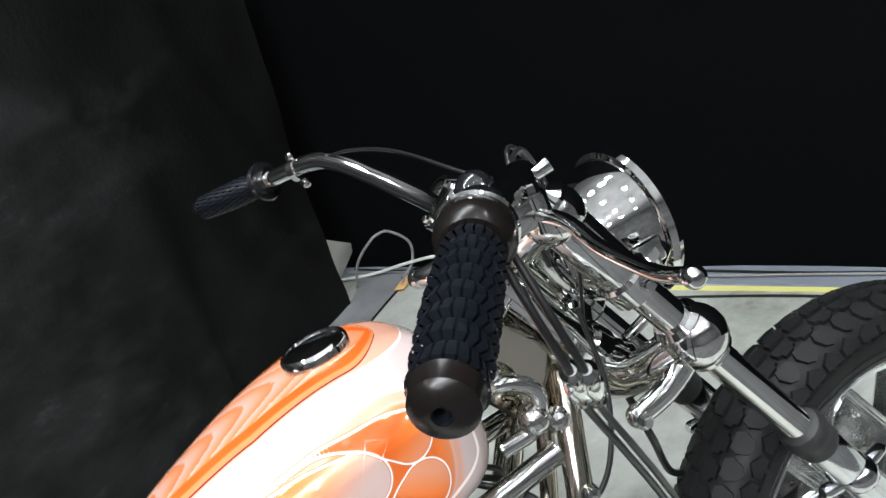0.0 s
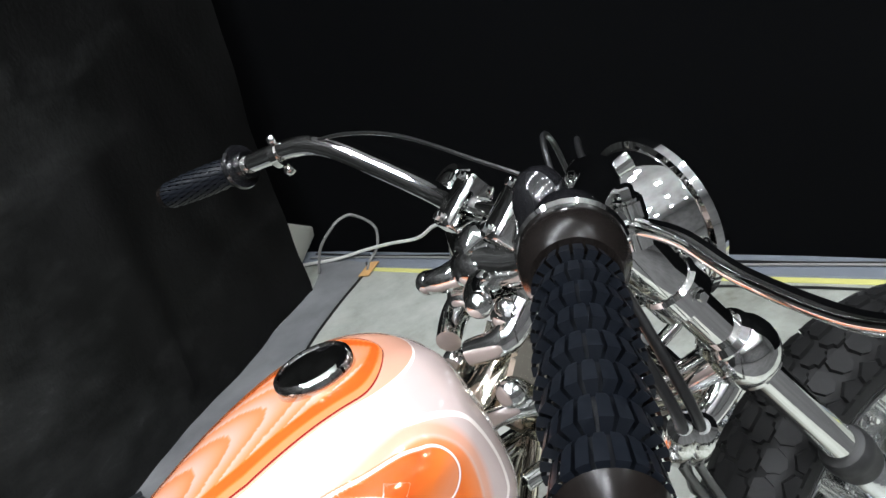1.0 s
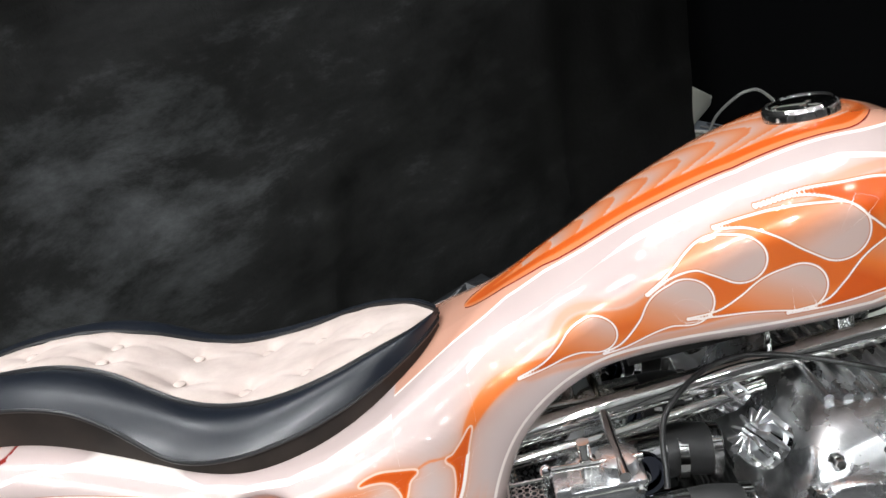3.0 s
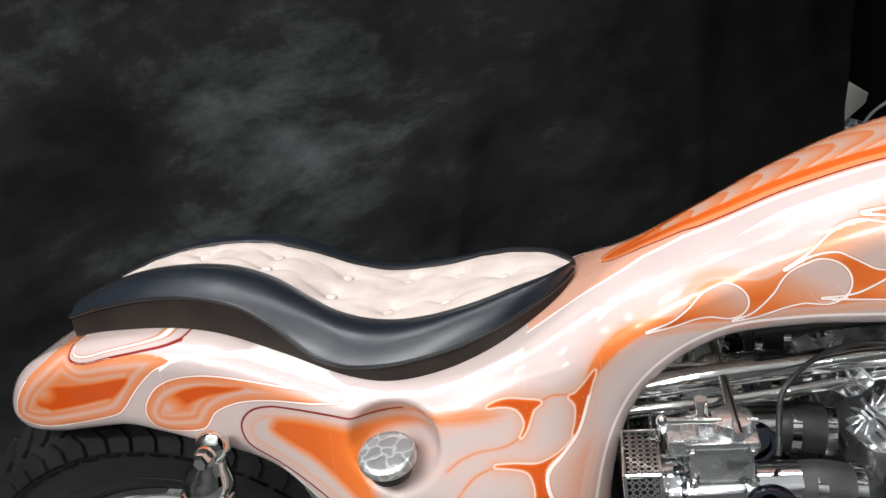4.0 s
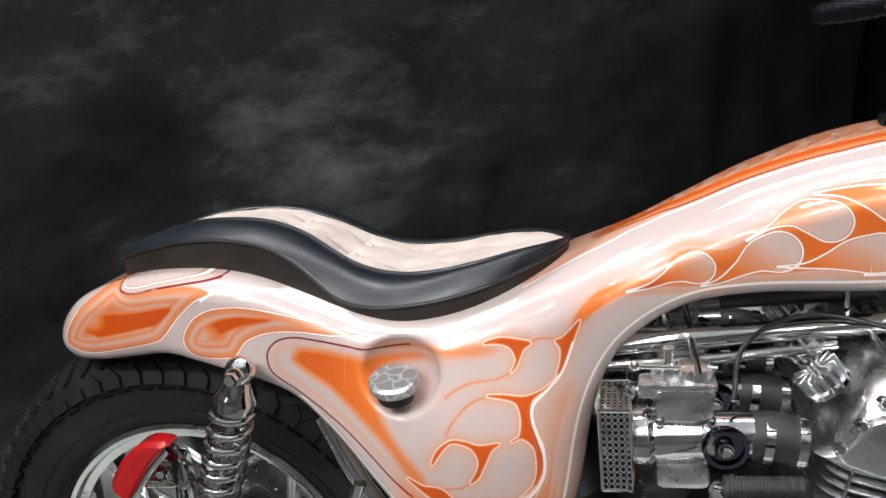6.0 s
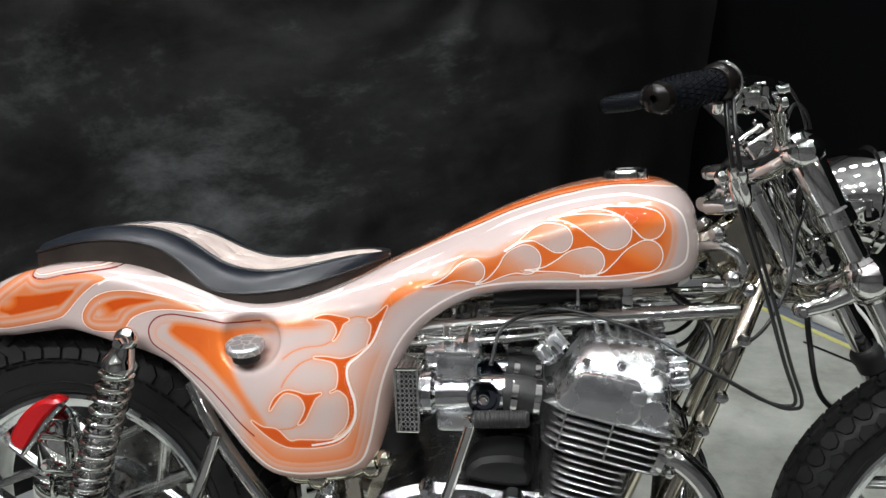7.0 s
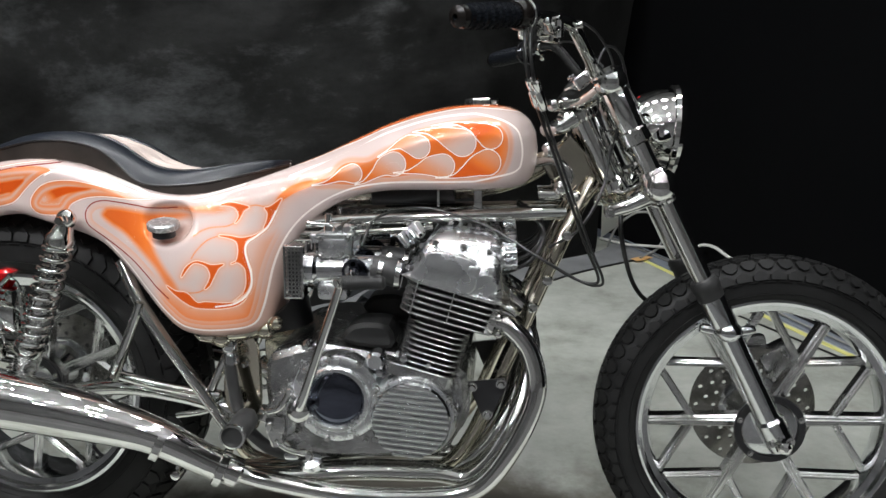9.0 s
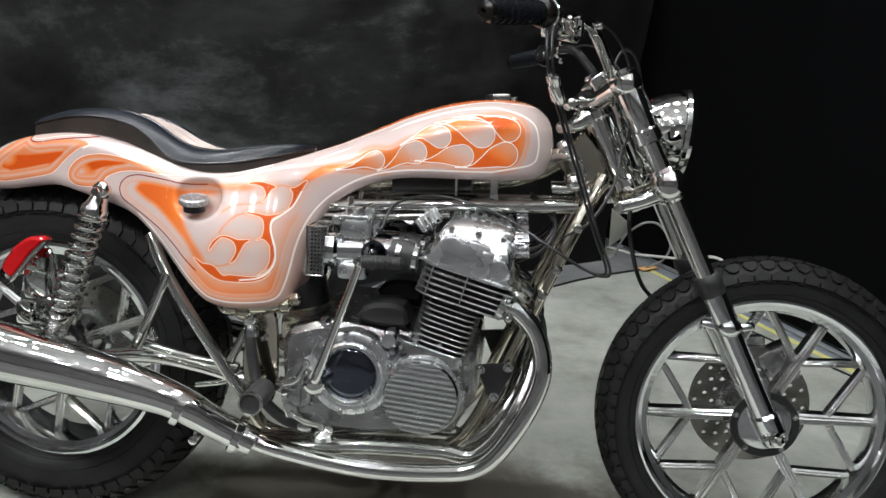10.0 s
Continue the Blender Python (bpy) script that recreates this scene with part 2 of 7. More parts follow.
def lathe(sh, profile, at, axis, seg=32, closed=False):
    """A turned form: profile of (radius, distance along axis) from at."""
    at, w = np.array(at, float), np.array(axis, float)
    w /= np.linalg.norm(w)
    u = np.cross(w, [0, 0, 1] if abs(w[2]) < 0.9 else [1, 0, 0])
    u /= np.linalg.norm(u)
    v = np.cross(w, u)
    m = len(profile)
    verts = [at + w * h + max(r, 1e-4) * (math.cos(a) * u + math.sin(a) * v) for r, h in profile for a in np.arange(seg) * 2 * math.pi / seg]
    faces = [(i % m * seg + k, i % m * seg + (k + 1) % seg, (i + 1) % m * seg + (k + 1) % seg, (i + 1) % m * seg + k) for i in range(m if closed else m - 1) for k in range(seg)]
    if not closed:
        faces += [tuple(range(seg))[::-1], tuple((m - 1) * seg + k for k in range(seg))]
    return sh.add(verts, faces)


def block(sh, at, size, bevel=0.003, turn=None, steps=2):
    """A box with rounded edges, turned about its middle by a matrix."""
    bm = bmesh.new()
    bmesh.ops.create_cube(bm, size=1.0, matrix=Matrix.Diagonal((*size, 1)))
    if bevel:
        bmesh.ops.bevel(bm, geom=bm.edges[:], offset=bevel, segments=steps, affect="EDGES", profile=0.5)
    m = Matrix.Translation(at) @ (turn.to_4x4() if turn else Matrix())
    bm.verts.index_update()
    sh.add([m @ v.co for v in bm.verts], [[v.index for v in f.verts] for f in bm.faces])
    bm.free()
    return sh


def prism(sh, outline, y0, y1, bevel=0.003):
    """A plate with an (x, z) outline between two y, its rims bevelled."""
    p = np.array(outline, float)
    area = 0.5 * np.sum(p[:, 0] * np.roll(p[:, 1], -1) - np.roll(p[:, 0], -1) * p[:, 1])
    if area < 0:
        p = p[::-1]
    tan = np.roll(p, -1, 0) - np.roll(p, 1, 0)
    nrm = np.stack([tan[:, 1], -tan[:, 0]], 1)
    nrm /= np.linalg.norm(nrm, axis=1)[:, None] + 1e-9
    inner = p - nrm * bevel
    n, s = len(p), (1 if y1 > y0 else -1)
    rings = [(inner, y0), (p, y0 + s * bevel), (p, y1 - s * bevel), (inner, y1)]
    verts = [(q[0], y, q[1]) for ring, y in rings for q in ring]
    faces = [(i * n + k, i * n + (k + 1) % n, (i + 1) * n + (k + 1) % n, (i + 1) * n + k) for i in range(3) for k in range(n)]
    faces += [tuple(range(n))[::-1], tuple(3 * n + k for k in range(n))]
    return sh.add(verts, faces)


def bolt(sh, at, axis, r=0.006, h=0.006):
    lathe(sh, [(r * 1.35, 0), (r * 1.35, h * 0.3)], at, axis, 12)
    a = np.array(axis, float) / np.linalg.norm(axis)
    lathe(sh, [(r, 0), (r, h * 0.8), (r * 0.8, h)], np.array(at) + a * h * 0.3, axis, 6)
    return sh


def both(build, *args):
    """Runs build for the right side (-1) and the left side (1)."""
    return [build(s, *args) for s in (-1, 1)]


# ---- floor, curtains and hall ----
def grid_sheet(name, x0, x1, y0, y1, nx, ny, height, mat):
    xs, ys = np.linspace(x0, x1, nx), np.linspace(y0, y1, ny)
    v = [(x, y, height(x, y)) for y in ys for x in xs]
    f = [(j * nx + i, j * nx + i + 1, (j + 1) * nx + i + 1, (j + 1) * nx + i) for j in range(ny - 1) for i in range(nx - 1)]
    return part(name, Shape().add(v, f), mat)


tagged(grid_sheet("floor", -8, 7, -9, 6, 3, 3, lambda x, y: 0.0, CONCRETE), "worn grey concrete hall floor with stains and painted shade under the motorcycle", "floor", kind="structure")
# dark sheet out of view, added so the chrome reflects less pale floor
DARK_SHEET = material("unseen_dark_sheet", (0.03, 0.03, 0.032), 0.95, 0.0, Specular_IOR_Level=0.1)
vary(DARK_SHEET, 2.0, [(0.3, grey(0.07)), (0.7, grey(0.12))], detail=8)
bump(DARK_SHEET, noise_at(DARK_SHEET, 400, 3), 0.5, 0.003)
tagged(part("unseen_dark_sheet", block(Shape(), (-0.5, -4.75, 0.003), (14.8, 8.3, 0.006), 0), DARK_SHEET), "unseen dark sheet before the booth, added for dark reflections in the chrome", "carpet", kind="structure")
c = CONCRETE
broad = noise_at(c, 1.7, 9, 0.68)
fine = noise_at(c, 9.0, 8, 0.7)
both = node(c, "ShaderNodeMath")
both.operation = "MULTIPLY_ADD"
link(c, fine, both.inputs[0])
both.inputs[1].default_value = 0.45
link(c, broad, both.inputs[2])
concrete_tone = (ramp(c, both.outputs[0], [(0.50, (0.13, 0.125, 0.095)), (0.60, (0.26, 0.27, 0.235)), (0.72, (0.36, 0.375, 0.335)), (0.86, (0.45, 0.465, 0.425))]))
# old ragged-edged brown oil stain under the engine, with the bike's shadow painted in
spot = node(c, "ShaderNodeMapping", Location=(0.72 / 0.66, -0.10 / 0.30, 0), Scale=(1 / 0.66, 1 / 0.30, 0))
where = node(c, "ShaderNodeTexCoord")
link(c, where.outputs["Object"], spot.inputs["Vector"])
reach = node(c, "ShaderNodeVectorMath")
reach.operation = "LENGTH"
link(c, spot.outputs["Vector"], reach.inputs[0])
ragged = node(c, "ShaderNodeMath")
ragged.operation = "MULTIPLY_ADD"
link(c, noise_at(c, 6.0, 7, 0.65), ragged.inputs[0])
ragged.inputs[1].default_value = 1.3
link(c, reach.outputs["Value"], ragged.inputs[2])
oil = node(c, "ShaderNodeMapRange", From_Min=1.35, From_Max=1.75, To_Min=0.85, To_Max=0.0)
link(c, ragged.outputs[0], oil.inputs["Value"])
stain_and_shade = node(c, "ShaderNodeMix")
stain_and_shade.data_type = "RGBA"
link(c, oil.outputs["Result"], stain_and_shade.inputs["Factor"])
link(c, concrete_tone, stain_and_shade.inputs[6])
stain_and_shade.inputs[7].default_value = (0.075, 0.060, 0.042, 1)
link(c, stain_and_shade.outputs[2], c.node_tree.nodes["Principled BSDF"].inputs["Base Color"])
link(c, ramp(c, fine, [(0.3, grey(0.42)), (0.7, grey(0.75))]), c.node_tree.nodes["Principled BSDF"].inputs["Roughness"])
bump(c, noise_at(c, 40, 6), 0.15, 0.002)


def hanging(name, a, b, top, folds, depth, mat, seed, foot=0.0, slant=0.0, pins=(), bow=0.0):
    """A cloth that hangs from a line over the floor, from a to b, with soft folds, a foot that runs out and a slanting far edge."""
    rnd = random.Random(seed)
    a, b = np.array(a, float), np.array(b, float)
    d = b - a
    length = np.linalg.norm(d)
    d /= length
    nrm = np.array([d[1], -d[0]])
    nx, nz = int(length / 0.025), 90
    off = rnd.random() * 50
    v = []
    for j in range(nz + 1):
        z = top * j / nz
        for i in range(nx + 1):
            s = length * i / nx
            w = noise.noise((s * folds + off, z * 0.35, 3.1)) * depth + noise.noise((s * 2.2 + off, z * 2.0 + off, 0.5)) * depth * 0.55
            w += noise.noise((s * 7 + z * 2, z * 5, off)) * depth * 0.16
            w += (0.5 - abs(noise.noise((s * 1.1 + z * 0.9, z * 1.7 - s * 0.6, off)))) * depth * 0.55
            w += foot * math.exp(-z / 0.12)
            for ps, pz, angle, reach_, high in pins:
                ds, dz = s - ps, z - pz
                run_, off_ = ds * math.cos(angle) + dz * math.sin(angle), -ds * math.sin(angle) + dz * math.cos(angle)
                if run_ > -0.05 and abs(off_) < 0.3:
                    w += high * math.exp(-(off_ / (0.030 + 0.09 * max(run_, 0))) ** 2) * math.exp(-(max(run_, 0) / reach_) ** 2)
            w += bow * max(0.0, 3.3 - s)
            q = a + d * (s + slant * z * max(0, s / length - 0.6) / 0.4) + nrm * w
            v.append((q[0], q[1], z + 0.004))
    f = [(j * (nx + 1) + i, j * (nx + 1) + i + 1, (j + 1) * (nx + 1) + i + 1, (j + 1) * (nx + 1) + i) for j in range(nz) for i in range(nx)]
    return part(name, Shape().add(v, f), mat)


for name, size, at in (("ceiling", (15, 15, 0.2), (-0.5, -1.5, 6.1)), ("wall_south", (15, 0.2, 6), (-0.5, -9.1, 3)), ("wall_west", (0.2, 15, 6), (-8.1, -1.5, 3)), ("wall_east", (0.2, 15, 6), (7.1, -1.5, 3)), ("wall_north", (15, 0.2, 6), (-0.5, 6.1, 3))):
    tagged(part(name, block(Shape(), at, size, 0), ROOF if name == "ceiling" else HALL), "dark hall " + ("ceiling" if name == "ceiling" else "wall") + " out of the light", name.split("_")[0], kind="structure")


def ceiling_lamp(x, y):
    """A hanging fixture of nine bright round panels in a frame."""
    lamp_ = new("ceiling_lamp")
    lamp_.location = (x, y, 4.9)
    tagged(lamp_, "square hall lamp with nine round bulbs", "lamp", "hall lamps")
    for k in (-1, 0, 1):
        part("lamp_rail", block(Shape(), (0, 0.12 * k, 0.035), (0.36, 0.012, 0.02), 0.002), BLACK_METAL, lamp_)
        part("lamp_rail", block(Shape(), (0.12 * k, 0, 0.060), (0.012, 0.36, 0.02), 0.002), BLACK_METAL, lamp_)
    part("lamp_rod", tube(Shape(), [(0, 0, 0.06), (0, 0, 1.1)], 0.01, 8, 1, False), HALL, lamp_)
    for i in (-1, 0, 1):
        for j in (-1, 0, 1):
            part("lamp_panel", lathe(Shape(), [(0.001, 0.0), (0.024, 0.0), (0.024, 0.02)], (0.12 * i, 0.12 * j, 0.0), (0, 0, 1), 16), LAMP_GLOW, lamp_)


for ix in range(5):
    for iy in range(3):
        ceiling_lamp(-4.3 + 1.75 * ix, -5.2 + 2.0 * iy)
ceiling_lamp(0.9, 1.0)
ceiling_lamp(-2.6, 0.6)

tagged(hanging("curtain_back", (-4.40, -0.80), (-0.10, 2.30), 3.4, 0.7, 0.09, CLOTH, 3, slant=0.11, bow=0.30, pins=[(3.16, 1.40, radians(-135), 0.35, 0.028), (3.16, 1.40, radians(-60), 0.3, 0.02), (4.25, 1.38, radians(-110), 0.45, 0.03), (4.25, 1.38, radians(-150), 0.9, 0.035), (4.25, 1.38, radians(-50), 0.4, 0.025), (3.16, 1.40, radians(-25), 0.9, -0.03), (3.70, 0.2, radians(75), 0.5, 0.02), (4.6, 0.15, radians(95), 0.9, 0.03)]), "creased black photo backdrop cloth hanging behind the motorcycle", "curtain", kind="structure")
tagged(hanging("curtain_front", (-0.41, 3.56), (2.24, -1.81), 3.6, 1.6, 0.02, CURTAIN, 8), "plain matt black curtain closing the booth", "curtain", kind="structure")


# ---- motorcycle ----
# the motorcycle leans away on its side stand
LEAN_OVER = radians(6.13)
bike = new("motorcycle")
bike.rotation_euler = (-LEAN_OVER, 0, 0)
tagged(bike, "chromed custom motorcycle with orange and pearl flame paint", "motorcycle")


# body: one hollow-looking shell of tank, side panels and tail, drawn as an implicit solid
TOP = [(-1.640, 0.766), (-1.60, 0.803), (-1.54, 0.828), (-1.47, 0.842), (-1.40, 0.845), (-1.33, 0.836), (-1.26, 0.814), (-1.20, 0.795), (-1.14, 0.785), (-1.08, 0.788),
       (-1.02, 0.803), (-0.96, 0.824), (-0.89, 0.853), (-0.82, 0.886), (-0.75, 0.917), (-0.67, 0.942), (-0.60, 0.953), (-0.54, 0.953), (-0.50, 0.942), (-0.475, 0.920)]
LOW = [(-0.464, 0.885), (-0.464, 0.85), (-0.474, 0.822), (-0.50, 0.805), (-0.545, 0.801), (-0.626, 0.798), (-0.711, 0.795), (-0.755, 0.791), (-0.80, 0.782), (-0.837, 0.768), (-0.868, 0.750), (-0.891, 0.731),
       (-0.909, 0.708), (-0.922, 0.680), (-0.931, 0.648), (-0.938, 0.612), (-0.946, 0.578), (-0.958, 0.550), (-0.982, 0.535), (-1.03, 0.530), (-1.075, 0.531), (-1.112, 0.541), (-1.145, 0.568), (-1.178, 0.602),
       (-1.215, 0.638), (-1.252, 0.667), (-1.285, 0.690), (-1.325, 0.706), (-1.37, 0.718), (-1.41, 0.729), (-1.455, 0.738), (-1.51, 0.731), (-1.565, 0.722), (-1.615, 0.720), (-1.643, 0.736)]
BODY_WIDTH = [(-1.67, 0.075), (-1.60, 0.112), (-1.46, 0.140), (-1.32, 0.152), (-1.15, 0.170), (-1.05, 0.172), (-0.97, 0.152), (-0.90, 0.116), (-0.82, 0.104),
              (-0.74, 0.117), (-0.66, 0.132), (-0.58, 0.137), (-0.52, 0.126), (-0.48, 0.103), (-0.46, 0.077)]


def polygon_distance(px, pz, poly):
    """Signed distance of points to a closed outline, negative inside."""
    best = np.full(px.shape, 1e9)
    inside = np.zeros(px.shape, bool)
    for (x0, z0), (x1, z1) in zip(poly, np.roll(poly, -1, 0)):
        ex, ez = x1 - x0, z1 - z0
        t = np.clip(((px - x0) * ex + (pz - z0) * ez) / (ex * ex + ez * ez + 1e-15), 0, 1)
        best = np.minimum(best, (px - x0 - t * ex) ** 2 + (pz - z0 - t * ez) ** 2)
        hit = ((z0 > pz) != (z1 > pz)) & (px < (x1 - x0) * (pz - z0) / (z1 - z0 + 1e-15) + x0)
        inside ^= hit
    return np.where(inside, -1, 1) * np.sqrt(best)


OUTLINE = spline(TOP + LOW, 6, closed=True)


WIDTH_CURVE = spline(BODY_WIDTH, 8)


def ease(a, b, v):
    t = np.clip((v - a) / (b - a), 0, 1)
    return t * t * (3 - 2 * t)


def body_width(x, z):
    """Half the body's width: a smooth curve along it and a soft swelling of the side panels."""
    return np.interp(x, WIDTH_CURVE[:, 0], WIDTH_CURVE[:, 1]) + 0.045 * ease(0.82, 0.64, z) * ease(-1.30, -1.12, x) * ease(-0.88, -1.0, x)


def surface_net(field, lo, step):
    """The zero surface of a sampled field as one vertex a cell and quads between cells."""
    s = field < 0
    corner = [s[i:s.shape[0] - 1 + i, j:s.shape[1] - 1 + j, k:s.shape[2] - 1 + k] for i in (0, 1) for j in (0, 1) for k in (0, 1)]
    count = sum(c.astype(np.int8) for c in corner)
    cell = np.argwhere((count > 0) & (count < 8))
    index = -np.ones(count.shape, np.int64)
    index[tuple(cell.T)] = np.arange(len(cell))
    total, weight = np.zeros((len(cell), 3)), np.zeros(len(cell))
    offs = [(i, j, k) for i in (0, 1) for j in (0, 1) for k in (0, 1)]
    for a in range(8):
        for b in range(a + 1, 8):
            oa, ob_ = np.array(offs[a]), np.array(offs[b])
            if abs(oa - ob_).sum() != 1:
                continue
            fa, fb = field[tuple((cell + oa).T)], field[tuple((cell + ob_).T)]
            on = (fa < 0) != (fb < 0)
            t = np.where(on, fa / (fa - fb + 1e-20), 0)
            total += np.where(on[:, None], oa + t[:, None] * (ob_ - oa), 0)
            weight += on
    verts = lo + step * (cell + total / weight[:, None])
    faces = []
    for ax in range(3):
        u, w = (ax + 1) % 3, (ax + 2) % 3
        sl0 = [slice(None)] * 3
        sl1 = [slice(None)] * 3
        sl0[ax], sl1[ax] = slice(0, -1), slice(1, None)
        cross = s[tuple(sl0)] != s[tuple(sl1)]
        e = np.argwhere(cross)
        e = e[(e[:, u] > 0) & (e[:, w] > 0) & (e[:, u] < s.shape[u] - 1) & (e[:, w] < s.shape[w] - 1)]
        du, dw = np.eye(3, dtype=int)[u], np.eye(3, dtype=int)[w]
        q = np.stack([index[tuple((e - du - dw).T)], index[tuple((e - dw).T)], index[tuple(e.T)], index[tuple((e - du).T)]], 1)
        flip = ~s[tuple(e.T)]
        q[flip] = q[flip][:, ::-1]
        faces.append(q)
    return verts, np.concatenate(faces)


def round_join(a, b, r):
    """Meeting of two solids with an edge rounded to r."""
    return np.minimum(np.maximum(a + r, b + r), 0) + np.sqrt(np.maximum(a + r, 0) ** 2 + np.maximum(b + r, 0) ** 2) - r


def chain_distance(px, pz, drop):
    """Signed distance to a drop: a round head with a tail that thins out along a curve."""
    p = spline(drop, 10)
    best = np.full(px.shape, 1e9)
    for x, z, r in p:
        best = np.minimum(best, np.hypot(px - x, pz - z) - max(r, 0.0011))
    return best


# drops of the flame paint: head first, each with x, z and radius
TANK_DROPS = [
    ([(-0.562, 0.896, 0.021), (-0.577, 0.905, 0.016), (-0.600, 0.915, 0.007), (-0.633, 0.920, 0.002), (-0.67, 0.915, 0.001)], 0.72),
    ([(-0.613, 0.886, 0.0245), (-0.632, 0.893, 0.019), (-0.655, 0.901, 0.011), (-0.680, 0.905, 0.004), (-0.705, 0.903, 0.001)], 0.16),
    ([(-0.567, 0.851, 0.0235), (-0.584, 0.846, 0.019), (-0.607, 0.834, 0.010), (-0.629, 0.825, 0.003), (-0.66, 0.822, 0.001)], 0.62),
    ([(-0.692, 0.877, 0.0205), (-0.709, 0.882, 0.016), (-0.727, 0.881, 0.008), (-0.748, 0.871, 0.002), (-0.77, 0.857, 0.001)], 0.16),
    ([(-0.648, 0.844, 0.0215), (-0.669, 0.843, 0.017), (-0.691, 0.837, 0.009), (-0.714, 0.831, 0.003), (-0.74, 0.829, 0.001)], 0.26),
    ([(-0.739, 0.845, 0.0220), (-0.756, 0.841, 0.017), (-0.773, 0.828, 0.009), (-0.796, 0.811, 0.003), (-0.815, 0.804, 0.001)], 0.20),
    ([(-0.819, 0.825, 0.0180), (-0.834, 0.823, 0.013), (-0.850, 0.816, 0.007), (-0.870, 0.807, 0.003), (-0.895, 0.802, 0.001)], 0.40)]
TANK_FIELD = [(-0.887, 0.804), (-0.862, 0.819), (-0.845, 0.838), (-0.826, 0.846), (-0.790, 0.848), (-0.764, 0.862), (-0.740, 0.873), (-0.713, 0.890), (-0.691, 0.901), (-0.655, 0.909), (-0.615, 0.918), (-0.575, 0.923),
              (-0.550, 0.919), (-0.534, 0.903), (-0.530, 0.880), (-0.535, 0.851), (-0.548, 0.830), (-0.572, 0.823), (-0.607, 0.826), (-0.644, 0.820), (-0.690, 0.827), (-0.738, 0.820), (-0.770, 0.817), (-0.795, 0.806), (-0.820, 0.803), (-0.86, 0.804)]
# orange webs between the pale drops of the side panel, as outlines in x and z
WEBS = [
    [(-1.036, 0.771), (-1.028, 0.774), (-1.017, 0.775), (-1.003, 0.772), (-0.988, 0.767), (-0.995, 0.762), (-0.999, 0.754), (-1.003, 0.746), (-1.008, 0.74), (-1.004, 0.747), (-1.003, 0.754), (-1.008, 0.764), (-1.016, 0.769), (-1.027, 0.771)],
    [(-0.936, 0.779), (-0.941, 0.767), (-0.947, 0.752), (-0.953, 0.737), (-0.961, 0.728), (-0.957, 0.741), (-0.956, 0.755), (-0.961, 0.764), (-0.955, 0.765), (-0.946, 0.771)],
    [(-1.034, 0.718), (-1.017, 0.717), (-0.995, 0.713), (-0.975, 0.717), (-0.961, 0.725), (-0.972, 0.718), (-0.985, 0.711), (-0.99, 0.703), (-0.989, 0.688), (-0.984, 0.67), (-0.979, 0.656), (-0.98, 0.636), (-0.984, 0.622), (-0.993, 0.608), (-1.007, 0.6), (-0.992, 0.613), (-0.986, 0.628), (-0.985, 0.644), (-0.987, 0.659), (-0.995, 0.669), (-1.002, 0.672), (-1.01, 0.669), (-1.003, 0.672), (-1.0, 0.679), (-0.999, 0.692), (-1.002, 0.705), (-1.008, 0.711), (-1.02, 0.715)],
    [(-1.099, 0.645), (-1.093, 0.659), (-1.084, 0.668), (-1.073, 0.673), (-1.059, 0.671), (-1.047, 0.667), (-1.035, 0.667), (-1.024, 0.668), (-1.032, 0.662), (-1.037, 0.653), (-1.044, 0.639), (-1.049, 0.63), (-1.057, 0.624), (-1.05, 0.636), (-1.046, 0.648), (-1.049, 0.659), (-1.055, 0.666), (-1.065, 0.67), (-1.075, 0.671), (-1.083, 0.666), (-1.091, 0.656)],
    [(-1.128, 0.627), (-1.112, 0.618), (-1.091, 0.615), (-1.073, 0.598), (-1.058, 0.599), (-1.039, 0.598), (-1.015, 0.597), (-0.997, 0.603), (-0.987, 0.611), (-0.991, 0.601), (-1.005, 0.592), (-1.03, 0.588), (-1.056, 0.588), (-1.077, 0.59), (-1.096, 0.599), (-1.114, 0.613)]]
# fine drawn-out tails of the webs
TAILS = [
    [(-1.008, 0.74), (-1.024, 0.734), (-1.049, 0.732), (-1.067, 0.726), (-1.08, 0.717)],
    [(-1.034, 0.718), (-1.051, 0.712), (-1.063, 0.703), (-1.075, 0.689), (-1.081, 0.678)],
    [(-1.057, 0.624), (-1.068, 0.618), (-1.085, 0.616), (-1.104, 0.618), (-1.123, 0.624)],
    [(-1.039, 0.6), (-1.061, 0.599), (-1.077, 0.591), (-1.089, 0.586)]]
# the pale line that borders the webs towards the engine
WEB_RIM = [(-0.936, 0.779), (-0.945, 0.754), (-0.956, 0.73), (-0.971, 0.716), (-0.986, 0.704), (-0.988, 0.689), (-0.982, 0.666), (-0.978, 0.648), (-0.979, 0.625), (-0.99, 0.606), (-1.009, 0.595), (-1.039, 0.591)]
# the orange stroke that joins the side panel to the tank: x, z and half width
BRIDGE = [(-0.944, 0.770, 0.004), (-0.934, 0.783, 0.0068), (-0.920, 0.794, 0.0082), (-0.902, 0.802, 0.0075), (-0.875, 0.809, 0.0050), (-0.849, 0.814, 0.0020)]
RED_TONGUE = [(-1.107, 0.758), (-1.155, 0.761), (-1.20, 0.767), (-1.245, 0.772), (-1.267, 0.773), (-1.288, 0.768), (-1.302, 0.756), (-1.306, 0.741), (-1.299, 0.724), (-1.27, 0.706), (-1.235, 0.687), (-1.20, 0.667), (-1.17, 0.644), (-1.145, 0.620), (-1.115, 0.60), (-1.09, 0.62), (-1.09, 0.70)]
